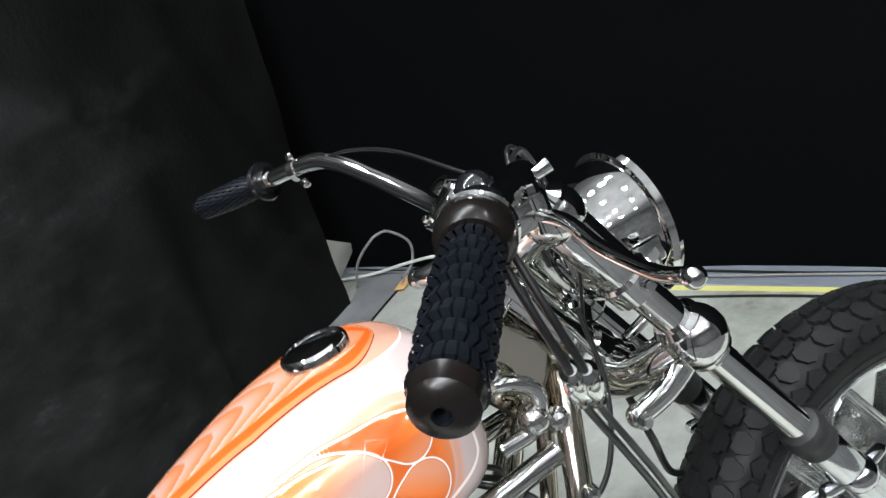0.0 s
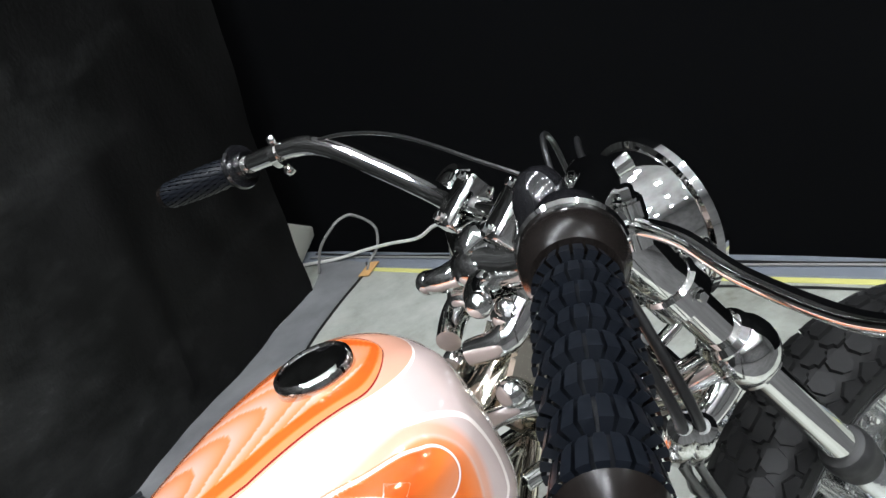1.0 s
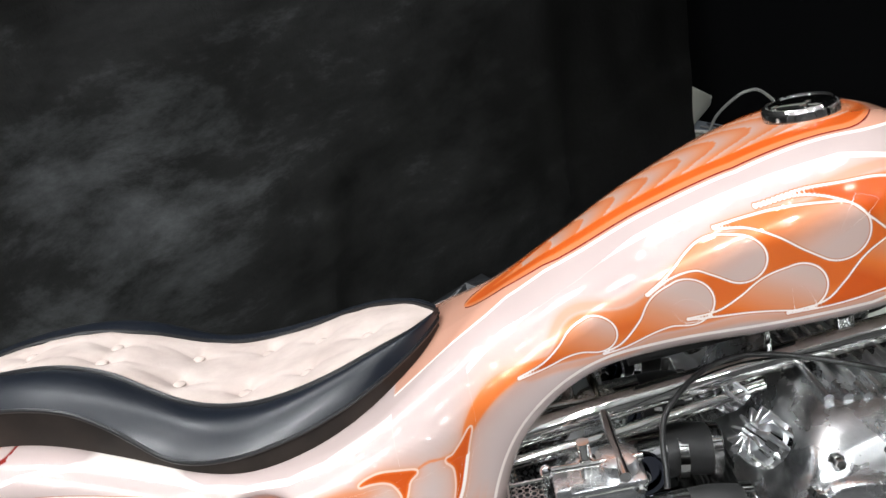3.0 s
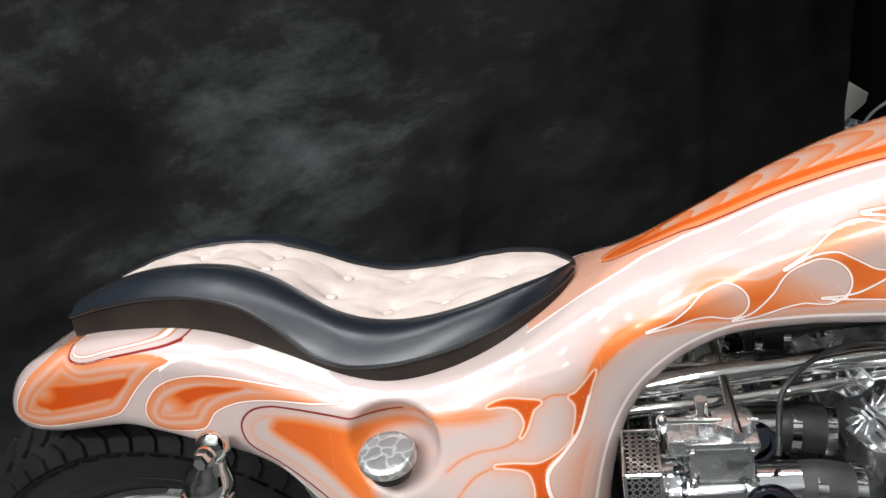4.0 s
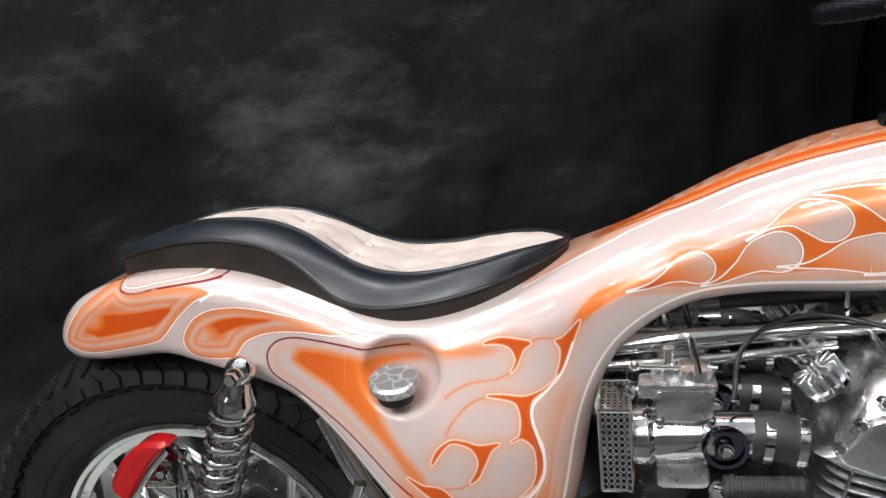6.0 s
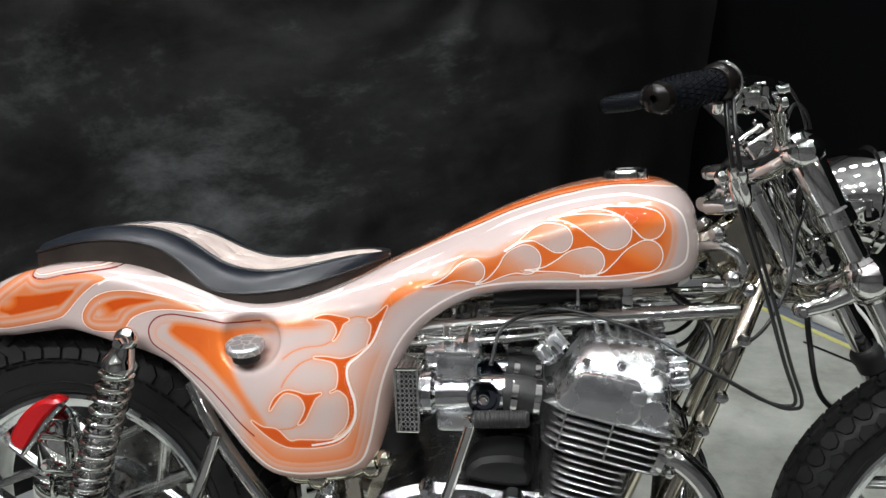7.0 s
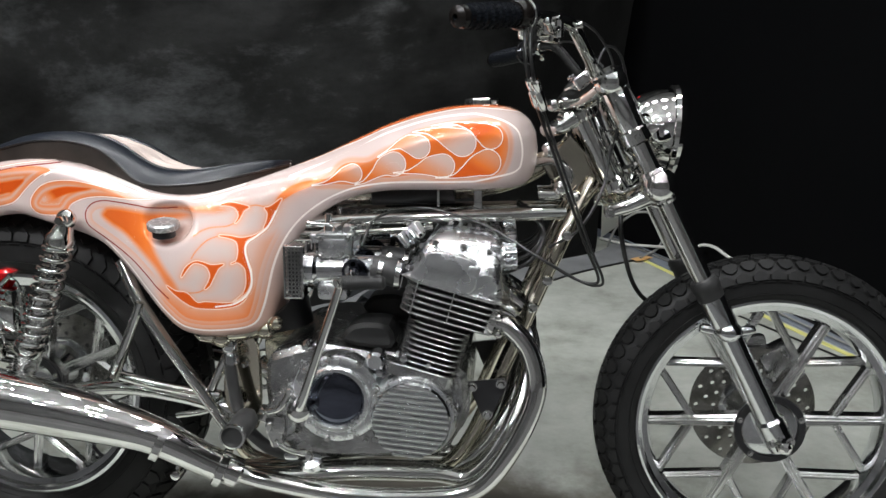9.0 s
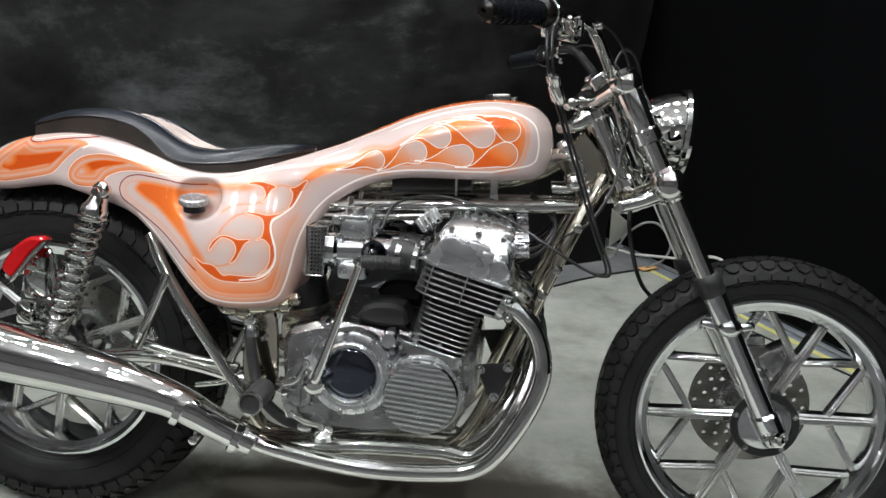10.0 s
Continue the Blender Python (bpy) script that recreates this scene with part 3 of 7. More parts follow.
RED_CORE = [(-1.271, 0.744), (-1.266, 0.756), (-1.258, 0.761), (-1.233, 0.761), (-1.192, 0.757), (-1.15, 0.753), (-1.05, 0.757), (-1.12, 0.742), (-1.165, 0.730), (-1.158, 0.700), (-1.135, 0.665), (-1.108, 0.630), (-1.095, 0.600), (-1.124, 0.618), (-1.149, 0.656), (-1.186, 0.688), (-1.203, 0.701), (-1.224, 0.716), (-1.251, 0.729)]
TAIL_OUTER = [(-1.516, 0.838), (-1.549, 0.820), (-1.579, 0.800), (-1.602, 0.777), (-1.614, 0.757), (-1.609, 0.746), (-1.588, 0.740), (-1.563, 0.740), (-1.505, 0.751), (-1.459, 0.762), (-1.443, 0.772), (-1.429, 0.786), (-1.413, 0.801), (-1.391, 0.817), (-1.37, 0.826), (-1.40, 0.834), (-1.45, 0.831), (-1.49, 0.826)]
TAIL_INNER = [(-1.572, 0.770), (-1.557, 0.765), (-1.544, 0.764), (-1.469, 0.781), (-1.453, 0.785), (-1.427, 0.808), (-1.470, 0.802), (-1.506, 0.797), (-1.537, 0.794), (-1.562, 0.783)]
TAIL_LIP = [(-1.515, 0.852), (-1.508, 0.834), (-1.503, 0.826), (-1.483, 0.824), (-1.445, 0.831), (-1.406, 0.836), (-1.369, 0.840), (-1.32, 0.85), (-1.38, 0.88), (-1.48, 0.88)]
HIP_OUTER = [(-1.355, 0.744), (-1.389, 0.742), (-1.407, 0.746), (-1.416, 0.756), (-1.417, 0.769), (-1.409, 0.783), (-1.394, 0.797), (-1.371, 0.806), (-1.341, 0.809), (-1.314, 0.807), (-1.281, 0.801), (-1.243, 0.793), (-1.199, 0.785), (-1.162, 0.779), (-1.21, 0.777), (-1.26, 0.780), (-1.30, 0.777), (-1.33, 0.766), (-1.343, 0.752)]
HIP_INNER = [(-1.392, 0.771), (-1.387, 0.780), (-1.372, 0.789), (-1.353, 0.795), (-1.331, 0.797), (-1.290, 0.794), (-1.330, 0.786), (-1.356, 0.778), (-1.378, 0.768), (-1.390, 0.765)]
UPPER_LINE = [(-1.40, 0.808), (-1.37, 0.825), (-1.347, 0.829), (-1.323, 0.828), (-1.297, 0.824), (-1.264, 0.815), (-1.227, 0.802), (-1.179, 0.786), (-1.139, 0.780), (-1.100, 0.781), (-1.066, 0.787), (-1.005, 0.805), (-0.95, 0.823)]


def closed(points):
    return spline(points, 5, closed=True)


def flame_paint(v):
    """For every point of the body: how orange it is, and its signed distances to the white lines and the red line."""
    x, y, z = v[:, 0], np.abs(v[:, 1]), v[:, 2]
    far = np.full(len(v), 1.0)
    top = np.interp(x, [p[0] for p in TOP], [p[1] for p in TOP])
    outline = polygon_distance(x, z, OUTLINE)
    tone = np.zeros(len(v))
    hold = np.clip((y - 0.070) / 0.015, 0, 1) * np.clip((top - z - 0.012) / 0.012, 0, 1)

    def soft(d, w=0.004):
        return np.clip(0.5 - d / w, 0, 1)

    glow = lambda d, w: np.exp(-np.clip(d, 0, 1) / w)
    inside = lambda poly: polygon_distance(x, z, closed(poly))
    place = x
    # tank flank
    x = x - 0.011
    tank = inside(TANK_FIELD)
    tone = np.maximum(0.34 * soft(tank - 0.009, 0.006) * (1 - soft(tank)), soft(tank) * (0.58 + 0.24 * np.clip(-tank / 0.018, 0, 1)))
    drops = far.copy()
    for drop, fill in TANK_DROPS:
        d = chain_distance(x, z, drop)
        rise = -1 if drop[0][1] > 0.87 else 1
        shade = fill + 0.55 * np.clip(rise * (drop[0][1] - z) / 0.05 + (drop[0][0] - x) / 0.08, -0.3, 1)
        tone = np.maximum(tone, 0.95 * glow(d, 0.003) * soft(tank, 0.008))
        tone = tone + (np.clip(shade, 0.10, 0.92) - tone) * soft(d, 0.003)
        drops = np.where(np.abs(d) < np.abs(drops), d, drops)
    # side panel: orange floor and ribbons between pale drops
    x = place
    inset = -outline
    reach = ease(0.745, 0.70, z) * ease(-1.17, -1.13, x) * ease(-0.92, -0.945, x)
    bands = np.interp(inset, [0.0, 0.016, 0.019, 0.0265, 0.0275, 0.034, 0.035, 0.060, 0.085], [0.12, 0.16, 0.34, 0.22, 0.38, 0.28, 0.50, 0.24, 0.0])
    tone = np.maximum(tone, reach * bands * (0.75 + 0.6 * ease(0.64, 0.58, z)))
    strokes = far.copy()
    core = inside(RED_CORE)
    tone = np.maximum(tone, 0.56 * np.exp(-((z - 0.764) / 0.009) ** 2) * ease(-1.20, -1.13, x) * ease(-0.99, -1.05, x))
    tone = np.maximum(tone, soft(core, 0.014) * (0.66 + 0.20 * np.clip((-1.14 - x) / 0.08, 0, 1)) * np.clip((-1.04 - x) / 0.08, 0, 1))
    for web in WEBS:
        d = polygon_distance(x, z, spline(web, 4, closed=True)) - 0.0016
        tone = np.maximum(tone, 0.40 * glow(d, 0.008))
        tone = np.maximum(tone, soft(d, 0.0030) * (0.74 + 0.20 * np.clip(-d / 0.003, 0, 1)))
        strokes = np.where(np.abs(d) < np.abs(strokes), d, strokes)
    join = chain_distance(x, z, BRIDGE)
    tone = np.maximum(tone, np.maximum(0.34 * glow(join, 0.008), soft(join, 0.004) * 0.72))
    tails = far.copy()
    for tail in TAILS + [[(-0.990, 0.767), (-0.977, 0.770), (-0.962, 0.767), (-0.950, 0.768)], WEB_RIM]:
        d = chain_distance(x, z, [(a, b, 0.0011) for a, b in tail])
        if tail is WEB_RIM:
            rim = d
        else:
            tails = np.minimum(tails, d)
            tone = np.maximum(tone, 0.20 * glow(d, 0.006))
    tone = np.maximum(tone, soft(tails - 0.0003, 0.002) * 0.62)
    # tail and hip flames, in nested bands
    for outer_, inner_, edge_ in ((TAIL_OUTER, TAIL_INNER, 0.9), (HIP_OUTER, HIP_INNER, 0.5)):
        a, b = inside(outer_), inside(inner_)
        bands = np.interp(-a, [0.0, 0.001, 0.0075, 0.0105, 0.0165, 0.0195, 0.027], [0.30, 0.66, 0.48, 0.24, 0.62, 0.34, 0.62])
        bloom = np.clip(1 - np.hypot(x - inner_[-1][0], (z - inner_[-1][1] - 0.006) * 1.4) / 0.030, 0, 1)
        bands = bands + (0.98 - 0.78 * bloom - bands) * np.clip(0.5 - b / 0.004, 0, 1)
        tone = np.maximum(tone, soft(a, 0.003) * bands)
        drops = np.where(np.abs(a) < np.abs(drops), a, drops)
    lip = inside(TAIL_LIP)
    tone = np.where(lip < 0, 0.03, tone)
    red = inside(RED_TONGUE)
    tone = np.maximum(tone, soft(red, 0.003) * (0.04 + 0.24 * np.clip(-red / 0.012, 0, 1) * (-red < 0.014)) * np.clip((-1.13 - x) / 0.03, 0, 1))
    red = np.where(x > -1.125, np.maximum(np.abs(red), 0.05), red)
    red = np.where(np.abs(lip) < np.abs(red), np.where((x > -1.36) | (z > 0.845), 0.05, lip), red)
    drops = np.where(hold > 0.05, drops, 0.05)
    strokes = np.where(hold > 0.05, strokes, 0.05)
    drops = np.where(lip < 0, np.abs(lip + 0.006), drops)
    tone *= np.where((x < -1.30), 1, hold)
    # a white line that follows the rim of each flank, and one below the saddle
    edge = outline + 0.017 + 0.014 * np.clip((x + 0.58) / 0.08, 0, 1)
    edge = np.where(hold > 0.05, edge, 0.05)
    edge = np.where(rim < 0.004, np.minimum(np.abs(edge), np.maximum(rim + 0.0010, 0)), edge)
    edge = np.where((z > 0.76) & (x < -0.93), 0.05, edge)
    edge = np.where((x < -1.20) & (z > 0.70), 0.05, edge)
    seam = np.interp(x, [p[0] for p in UPPER_LINE], [p[1] for p in UPPER_LINE])
    edge = np.where((x > -1.385) & (x < -1.0) & (z > 0.765), z - seam, edge)
    # the long tongue on top of the tank
    lane = 0.074 * np.sqrt(np.clip(1 - np.clip((x + 0.56) / 0.068, 0, 1) ** 2, 0, 1)) - 0.034 * np.clip((-0.66 - x) / 0.18, 0, 1) + 0.10 * np.clip((-0.88 - x) / 0.17, 0, 1) ** 1.2
    lane = np.where(x > -0.490, -0.03, lane)
    ridge = np.where(top - z < 0.07, y - lane, 0.05)
    ridge = np.where(x < -1.0, 0.05, ridge)
    width = (lane - 0.006) * np.sqrt(np.clip((x + 0.925) / 0.10, 0, 1)) * np.sqrt(np.clip(1 - np.clip((x + 0.565) / 0.050, 0, 1) ** 2, 0, 1))
    tongue = np.where(top - z < 0.055, y - width, 0.05)
    tongue = np.where((x < -0.925) | (x > -0.514), np.maximum(tongue, 0.02), tongue)
    along = (x + 0.62) / 0.034 + (y / 0.030) ** 2 * 0.8
    scallop = np.clip(1.0 - 1.15 * (along - np.floor(along)), 0, 1)
    inner = tongue + 0.021 + 0.006 * np.clip((x + 0.60) / 0.05, 0, 1)
    crown = 0.34 * soft(ridge, 0.003)
    crown = crown + (0.60 - crown) * soft(tongue, 0.003)
    crown = crown + (0.90 - crown) * soft(tongue + 0.009, 0.003)
    crown = crown + (0.62 - 0.42 * scallop - crown) * soft(inner, 0.003) * np.clip((x + 0.90) / 0.04, 0, 1)
    tone = np.maximum(tone, crown)
    return np.clip(tone, 0, 1), drops, edge, ridge, np.where(tongue < 0.03, tongue, red), strokes


def build_body():
    step = 0.0027
    lo = np.array([-1.68, -0.26, 0.49])
    n = [int(v / step) for v in (1.25, 0.52, 0.50)]
    xs, ys, zs = (lo[i] + step * np.arange(n[i]) for i in range(3))
    X, Z = np.meshgrid(xs, zs, indexing="ij")
    flat = polygon_distance(X, Z, OUTLINE)
    top = np.interp(X, [p[0] for p in TOP], [p[1] for p in TOP])
    W = body_width(X, Z)
    near_top = ease(0.125, -0.02, top - Z)
    tank = ease(-1.03, -0.88, X)
    R = 0.026 + near_top * (0.004 + 0.074 * tank)
    R = np.minimum(R, W * 0.93)
    A = flat[:, None, :]
    B = np.abs(ys)[None, :, None] - W[:, None, :]
    f = round_join(A, B, R[:, None, :])
    # pocket for the filler cap in the right flank
    X3, Y3, Z3 = X[:, None, :], ys[None, :, None], Z[:, None, :]
    pocket = (np.sqrt(((X3 + 1.135) / 0.056) ** 2 + ((Y3 + 0.218) / 0.066) ** 2 + ((Z3 - 0.746) / 0.050) ** 2) - 1) * 0.050
    f = round_join(f, -pocket, 0.005)
    for _ in range(3):
        f[1:-1, 1:-1, 1:-1] = (f[:-2, 1:-1, 1:-1] + f[2:, 1:-1, 1:-1] + f[1:-1, :-2, 1:-1] + f[1:-1, 2:, 1:-1] + f[1:-1, 1:-1, :-2] + f[1:-1, 1:-1, 2:] + 2 * f[1:-1, 1:-1, 1:-1]) / 8
    v, q = surface_net(f, lo, step)
    # the painted near side gets a mesh twice as fine
    centre = v[q].mean(1)
    fine_ = (centre[:, 1] < -0.04) & (centre[:, 0] > -1.62)
    near_ = q[fine_]
    pairs = np.sort(np.concatenate([near_[:, [0, 1]], near_[:, [1, 2]], near_[:, [2, 3]], near_[:, [3, 0]]]), 1)
    single, which = np.unique(pairs, axis=0, return_inverse=True)
    which = which.reshape(4, -1) + len(v)
    heart = len(v) + len(single) + np.arange(len(near_))
    v = np.concatenate([v, v[single].mean(1), centre[fine_]])
    q = np.concatenate([q[~fine_]] + [np.stack([near_[:, k], which[k], heart, which[k - 1]], 1) for k in range(4)])
    paint = flame_paint(v)
    v[:, 2] -= 1.1 * ease(-0.52, -0.72, v[:, 0]) * ease(-1.10, -0.95, v[:, 0]) * np.maximum(v[:, 1], 0) ** 2
    v[:, 2] -= 0.05 * ease(-0.50, -0.80, v[:, 0]) * np.maximum(v[:, 1] + 0.03, 0) * ease(0.64, 0.76, v[:, 2])
    me = bpy.data.meshes.new("body")
    me.from_pydata(v.tolist(), [], q.tolist())
    me.shade_smooth()
    for name, values in zip(("tone", "drops", "edge", "ridge", "red", "strokes"), paint):
        me.attributes.new(name, "FLOAT", "POINT").data.foreach_set("value", values.astype(np.float32))
    return me


def attribute(m, name):
    n = node(m, "ShaderNodeAttribute")
    n.attribute_name = name
    return n.outputs["Fac"]


def line_mask(m, name, half):
    """1 on a painted line of that half width, 0 off it."""
    a = node(m, "ShaderNodeMath")
    a.operation = "ABSOLUTE"
    link(m, attribute(m, name), a.inputs[0])
    r = node(m, "ShaderNodeMapRange", From_Min=half, From_Max=half + 0.0007, To_Min=1.0, To_Max=0.0)
    link(m, a.outputs[0], r.inputs["Value"])
    return r.outputs["Result"]


def blend(m, fac, a, b):
    x = node(m, "ShaderNodeMix")
    x.data_type = "RGBA"
    link(m, fac, x.inputs["Factor"])
    for value, socket in ((a, x.inputs[6]), (b, x.inputs[7])):
        if isinstance(value, tuple):
            socket.default_value = (*value, 1)
        else:
            link(m, value, socket)
    return x.outputs[2]


tone = attribute(PAINT, "tone")
mist = node(PAINT, "ShaderNodeMath")
mist.operation = "MULTIPLY_ADD"
link(PAINT, noise_at(PAINT, 28, 5), mist.inputs[0])
mist.inputs[1].default_value = 0.07
link(PAINT, tone, mist.inputs[2])
colour = ramp(PAINT, mist.outputs[0], [(0.04, (0.53, 0.430, 0.405)), (0.26, (0.60, 0.385, 0.315)), (0.50, (0.66, 0.270, 0.145)), (0.78, (0.70, 0.165, 0.029)), (1.0, (0.56, 0.075, 0.008))])
colour = blend(PAINT, line_mask(PAINT, "red", 0.0008), colour, (0.22, 0.016, 0.012))
colour = blend(PAINT, line_mask(PAINT, "strokes", 0.0005), colour, (0.80, 0.56, 0.44))
colour = blend(PAINT, line_mask(PAINT, "drops", 0.0011), colour, (0.50, 0.16, 0.06))
for line, half in (("drops", 0.0004), ("edge", 0.0013), ("ridge", 0.0016)):
    colour = blend(PAINT, line_mask(PAINT, line, half), colour, (0.93, 0.84, 0.79))
link(PAINT, colour, PAINT.node_tree.nodes["Principled BSDF"].inputs["Base Color"])

part("body", build_body(), PAINT, bike, "pearl and orange flamed one-piece body")


# seat: a dark skirt, a smooth bulging band over it and a buttoned pale top, edged with piping
SEAT_LOW = [(-1.524, 0.822), (-1.46, 0.830), (-1.40, 0.836), (-1.34, 0.831), (-1.29, 0.817), (-1.25, 0.800), (-1.21, 0.787), (-1.17, 0.781), (-1.12, 0.780), (-1.07, 0.785), (-1.02, 0.797), (-0.955, 0.823)]
SEAT_MID = [(-1.524, 0.858), (-1.45, 0.875), (-1.40, 0.880), (-1.35, 0.878), (-1.30, 0.867), (-1.265, 0.847), (-1.24, 0.826), (-1.215, 0.808), (-1.18, 0.801), (-1.135, 0.802), (-1.08, 0.807), (-1.03, 0.817), (-0.99, 0.826), (-0.953, 0.836)]
SEAT_TOP = [(-1.524, 0.864), (-1.48, 0.879), (-1.44, 0.888), (-1.39, 0.892), (-1.33, 0.888), (-1.28, 0.872), (-1.24, 0.850), (-1.21, 0.835), (-1.178, 0.826), (-1.14, 0.823), (-1.10, 0.826), (-1.055, 0.833), (-1.01, 0.839), (-0.953, 0.840)]
SEAT_W = [(-1.524, 0.078), (-1.48, 0.088), (-1.43, 0.098), (-1.34, 0.104), (-1.25, 0.118), (-1.18, 0.136), (-1.12, 0.138), (-1.04, 0.112), (-0.99, 0.072), (-0.965, 0.040), (-0.953, 0.006)]
SEAT_TOP_W = [(-1.524, 0.034), (-1.46, 0.040), (-1.36, 0.047), (-1.28, 0.054), (-1.20, 0.076), (-1.12, 0.090), (-1.05, 0.084), (-0.99, 0.052), (-0.965, 0.022), (-0.953, 0.003)]


def at_x(table, x):
    p = spline(table, 6)
    return float(np.interp(x, p[:, 0], p[:, 1]))


def strips(sh, rows, a, b):
    m = b - a
    v = [p for r in rows for p in r[a:b]]
    return sh.add(v, [(i * m + k, i * m + k + 1, (i + 1) * m + k + 1, (i + 1) * m + k) for i in range(len(rows) - 1) for k in range(m - 1)])


BUTTONS = [(-1.39, -0.016), (-1.39, 0.016), (-1.30, -0.020), (-1.30, 0.020), (-1.225, -0.032), (-1.225, 0.032), (-1.155, -0.050), (-1.155, 0.050), (-1.09, -0.042), (-1.09, 0.042), (-1.03, 0.0)]
SEAT_Y = 0.0


def build_seat():
    rows_skirt, rows_band, rows_top = [], [], []
    lines = {(k, s): [] for k in ("mid", "top") for s in (-1, 1)}
    for x in np.linspace(-1.524, -0.954, 140):
        w, wt = at_x(SEAT_W, x), at_x(SEAT_TOP_W, x)
        zl, zm, zt = at_x(SEAT_LOW, x) - 0.025, at_x(SEAT_MID, x), at_x(SEAT_TOP, x)
        rows_skirt.append([(x, SEAT_Y + s * w * k, zl + (zm - zl) * t) for s in (-1, 1) for k, t in ((0.985, 0), (1.01, 0.35), (1.015, 0.7), (1.0, 1))])
        side = [(t, math.sin(t * math.pi / 2) ** 0.8) for t in np.linspace(0, 1, 12)]
        rows_band.append([(x, SEAT_Y + s * (w + (wt - w) * t), zm + (zt - zm) * b + 0.006 * math.sin(math.pi * t)) for s in (-1, 1) for t, b in side])
        row = []
        for t in np.linspace(-1, 1, 41):
            yy = wt * t
            dent = sum(math.exp(-((x - bx) ** 2 + (yy - by) ** 2) / 0.00022) for bx, by in BUTTONS)
            crease = sum(math.exp(-((yy - by) / 0.004) ** 2) * math.exp(-((x - bx) / 0.03) ** 2) + math.exp(-((x - bx) / 0.004) ** 2) * math.exp(-((yy - by) / 0.025) ** 2) for bx, by in BUTTONS)
            puff = 0.006 * (1 - t ** 4) * min(1, wt / 0.05)
            row.append((x, SEAT_Y + yy, zt - 0.004 * (1 - t * t) + puff - 0.008 * dent - 0.0022 * min(crease, 1.5) + 0.0015 * noise.noise((x * 40, yy * 40, 2))))
        rows_top.append(row)
        for s in (-1, 1):
            lines["mid", s].append((x, SEAT_Y + s * (w + 0.001), zm))
            lines["top", s].append((x, SEAT_Y + s * wt, zt + 0.0015))
    # the pad has settled a little towards the side stand
    settle = lambda q: (q[0], q[1], q[2] - 0.075 * max(q[1] + 0.05, 0))
    rows_skirt, rows_band, rows_top = ([[settle(q) for q in r] for r in rows] for rows in (rows_skirt, rows_band, rows_top))
    lines = {k: [settle(q) for q in line] for k, line in lines.items()}
    skirt = strips(strips(Shape(), rows_skirt, 0, 4), rows_skirt, 4, 8)
    skirt.add(rows_skirt[0], [(0, 1, 2, 3, 7, 6, 5, 4)])
    band = strips(strips(Shape(), rows_band, 0, 12), rows_band, 12, 24)
    band.add(rows_band[0], [tuple(range(12)) + tuple(range(23, 11, -1))])
    seat = part("seat", skirt, SKIRT, bike, "scooped black leather seat with a pale suede top", 60)
    part("side_band", band, LEATHER, seat, "smooth bulging leather side band", 60)
    top = part("seat_top", strips(Shape(), rows_top, 0, 41), SUEDE, seat, "pale pink suede top with sunken buttons", 80)
    for (k, s), line in lines.items():
        part("piping", tube(Shape(), line, 0.0022 if k == "mid" else 0.0028, 8, 1, False), PIPING, seat)
    part("piping", tube(Shape(), [lines["mid", -1][0], lines["mid", 1][0]], 0.0024, 8, 1, False), PIPING, seat)
    for bx, by in BUTTONS:
        part("button", lathe(Shape(), [(0.007, 0), (0.0075, 0.002), (0.005, 0.004), (0.001, 0.005)], (bx, SEAT_Y + by, at_x(SEAT_TOP, bx) - 0.008 - 0.075 * max(by + 0.05, 0)), (0, 0, 1), 14), SUEDE, top)


build_seat()


# wheels
def tyre_section(tyre_r, tyre_w, rim_r, a):
    rr = (tyre_r - rim_r + 0.012) / 2
    mid = rim_r - 0.012 + rr
    ca, sa = math.cos(a), math.sin(a)
    return mid + rr * math.copysign(abs(ca) ** 0.8, ca), tyre_w / 2 * math.copysign(abs(sa) ** 0.75, sa)


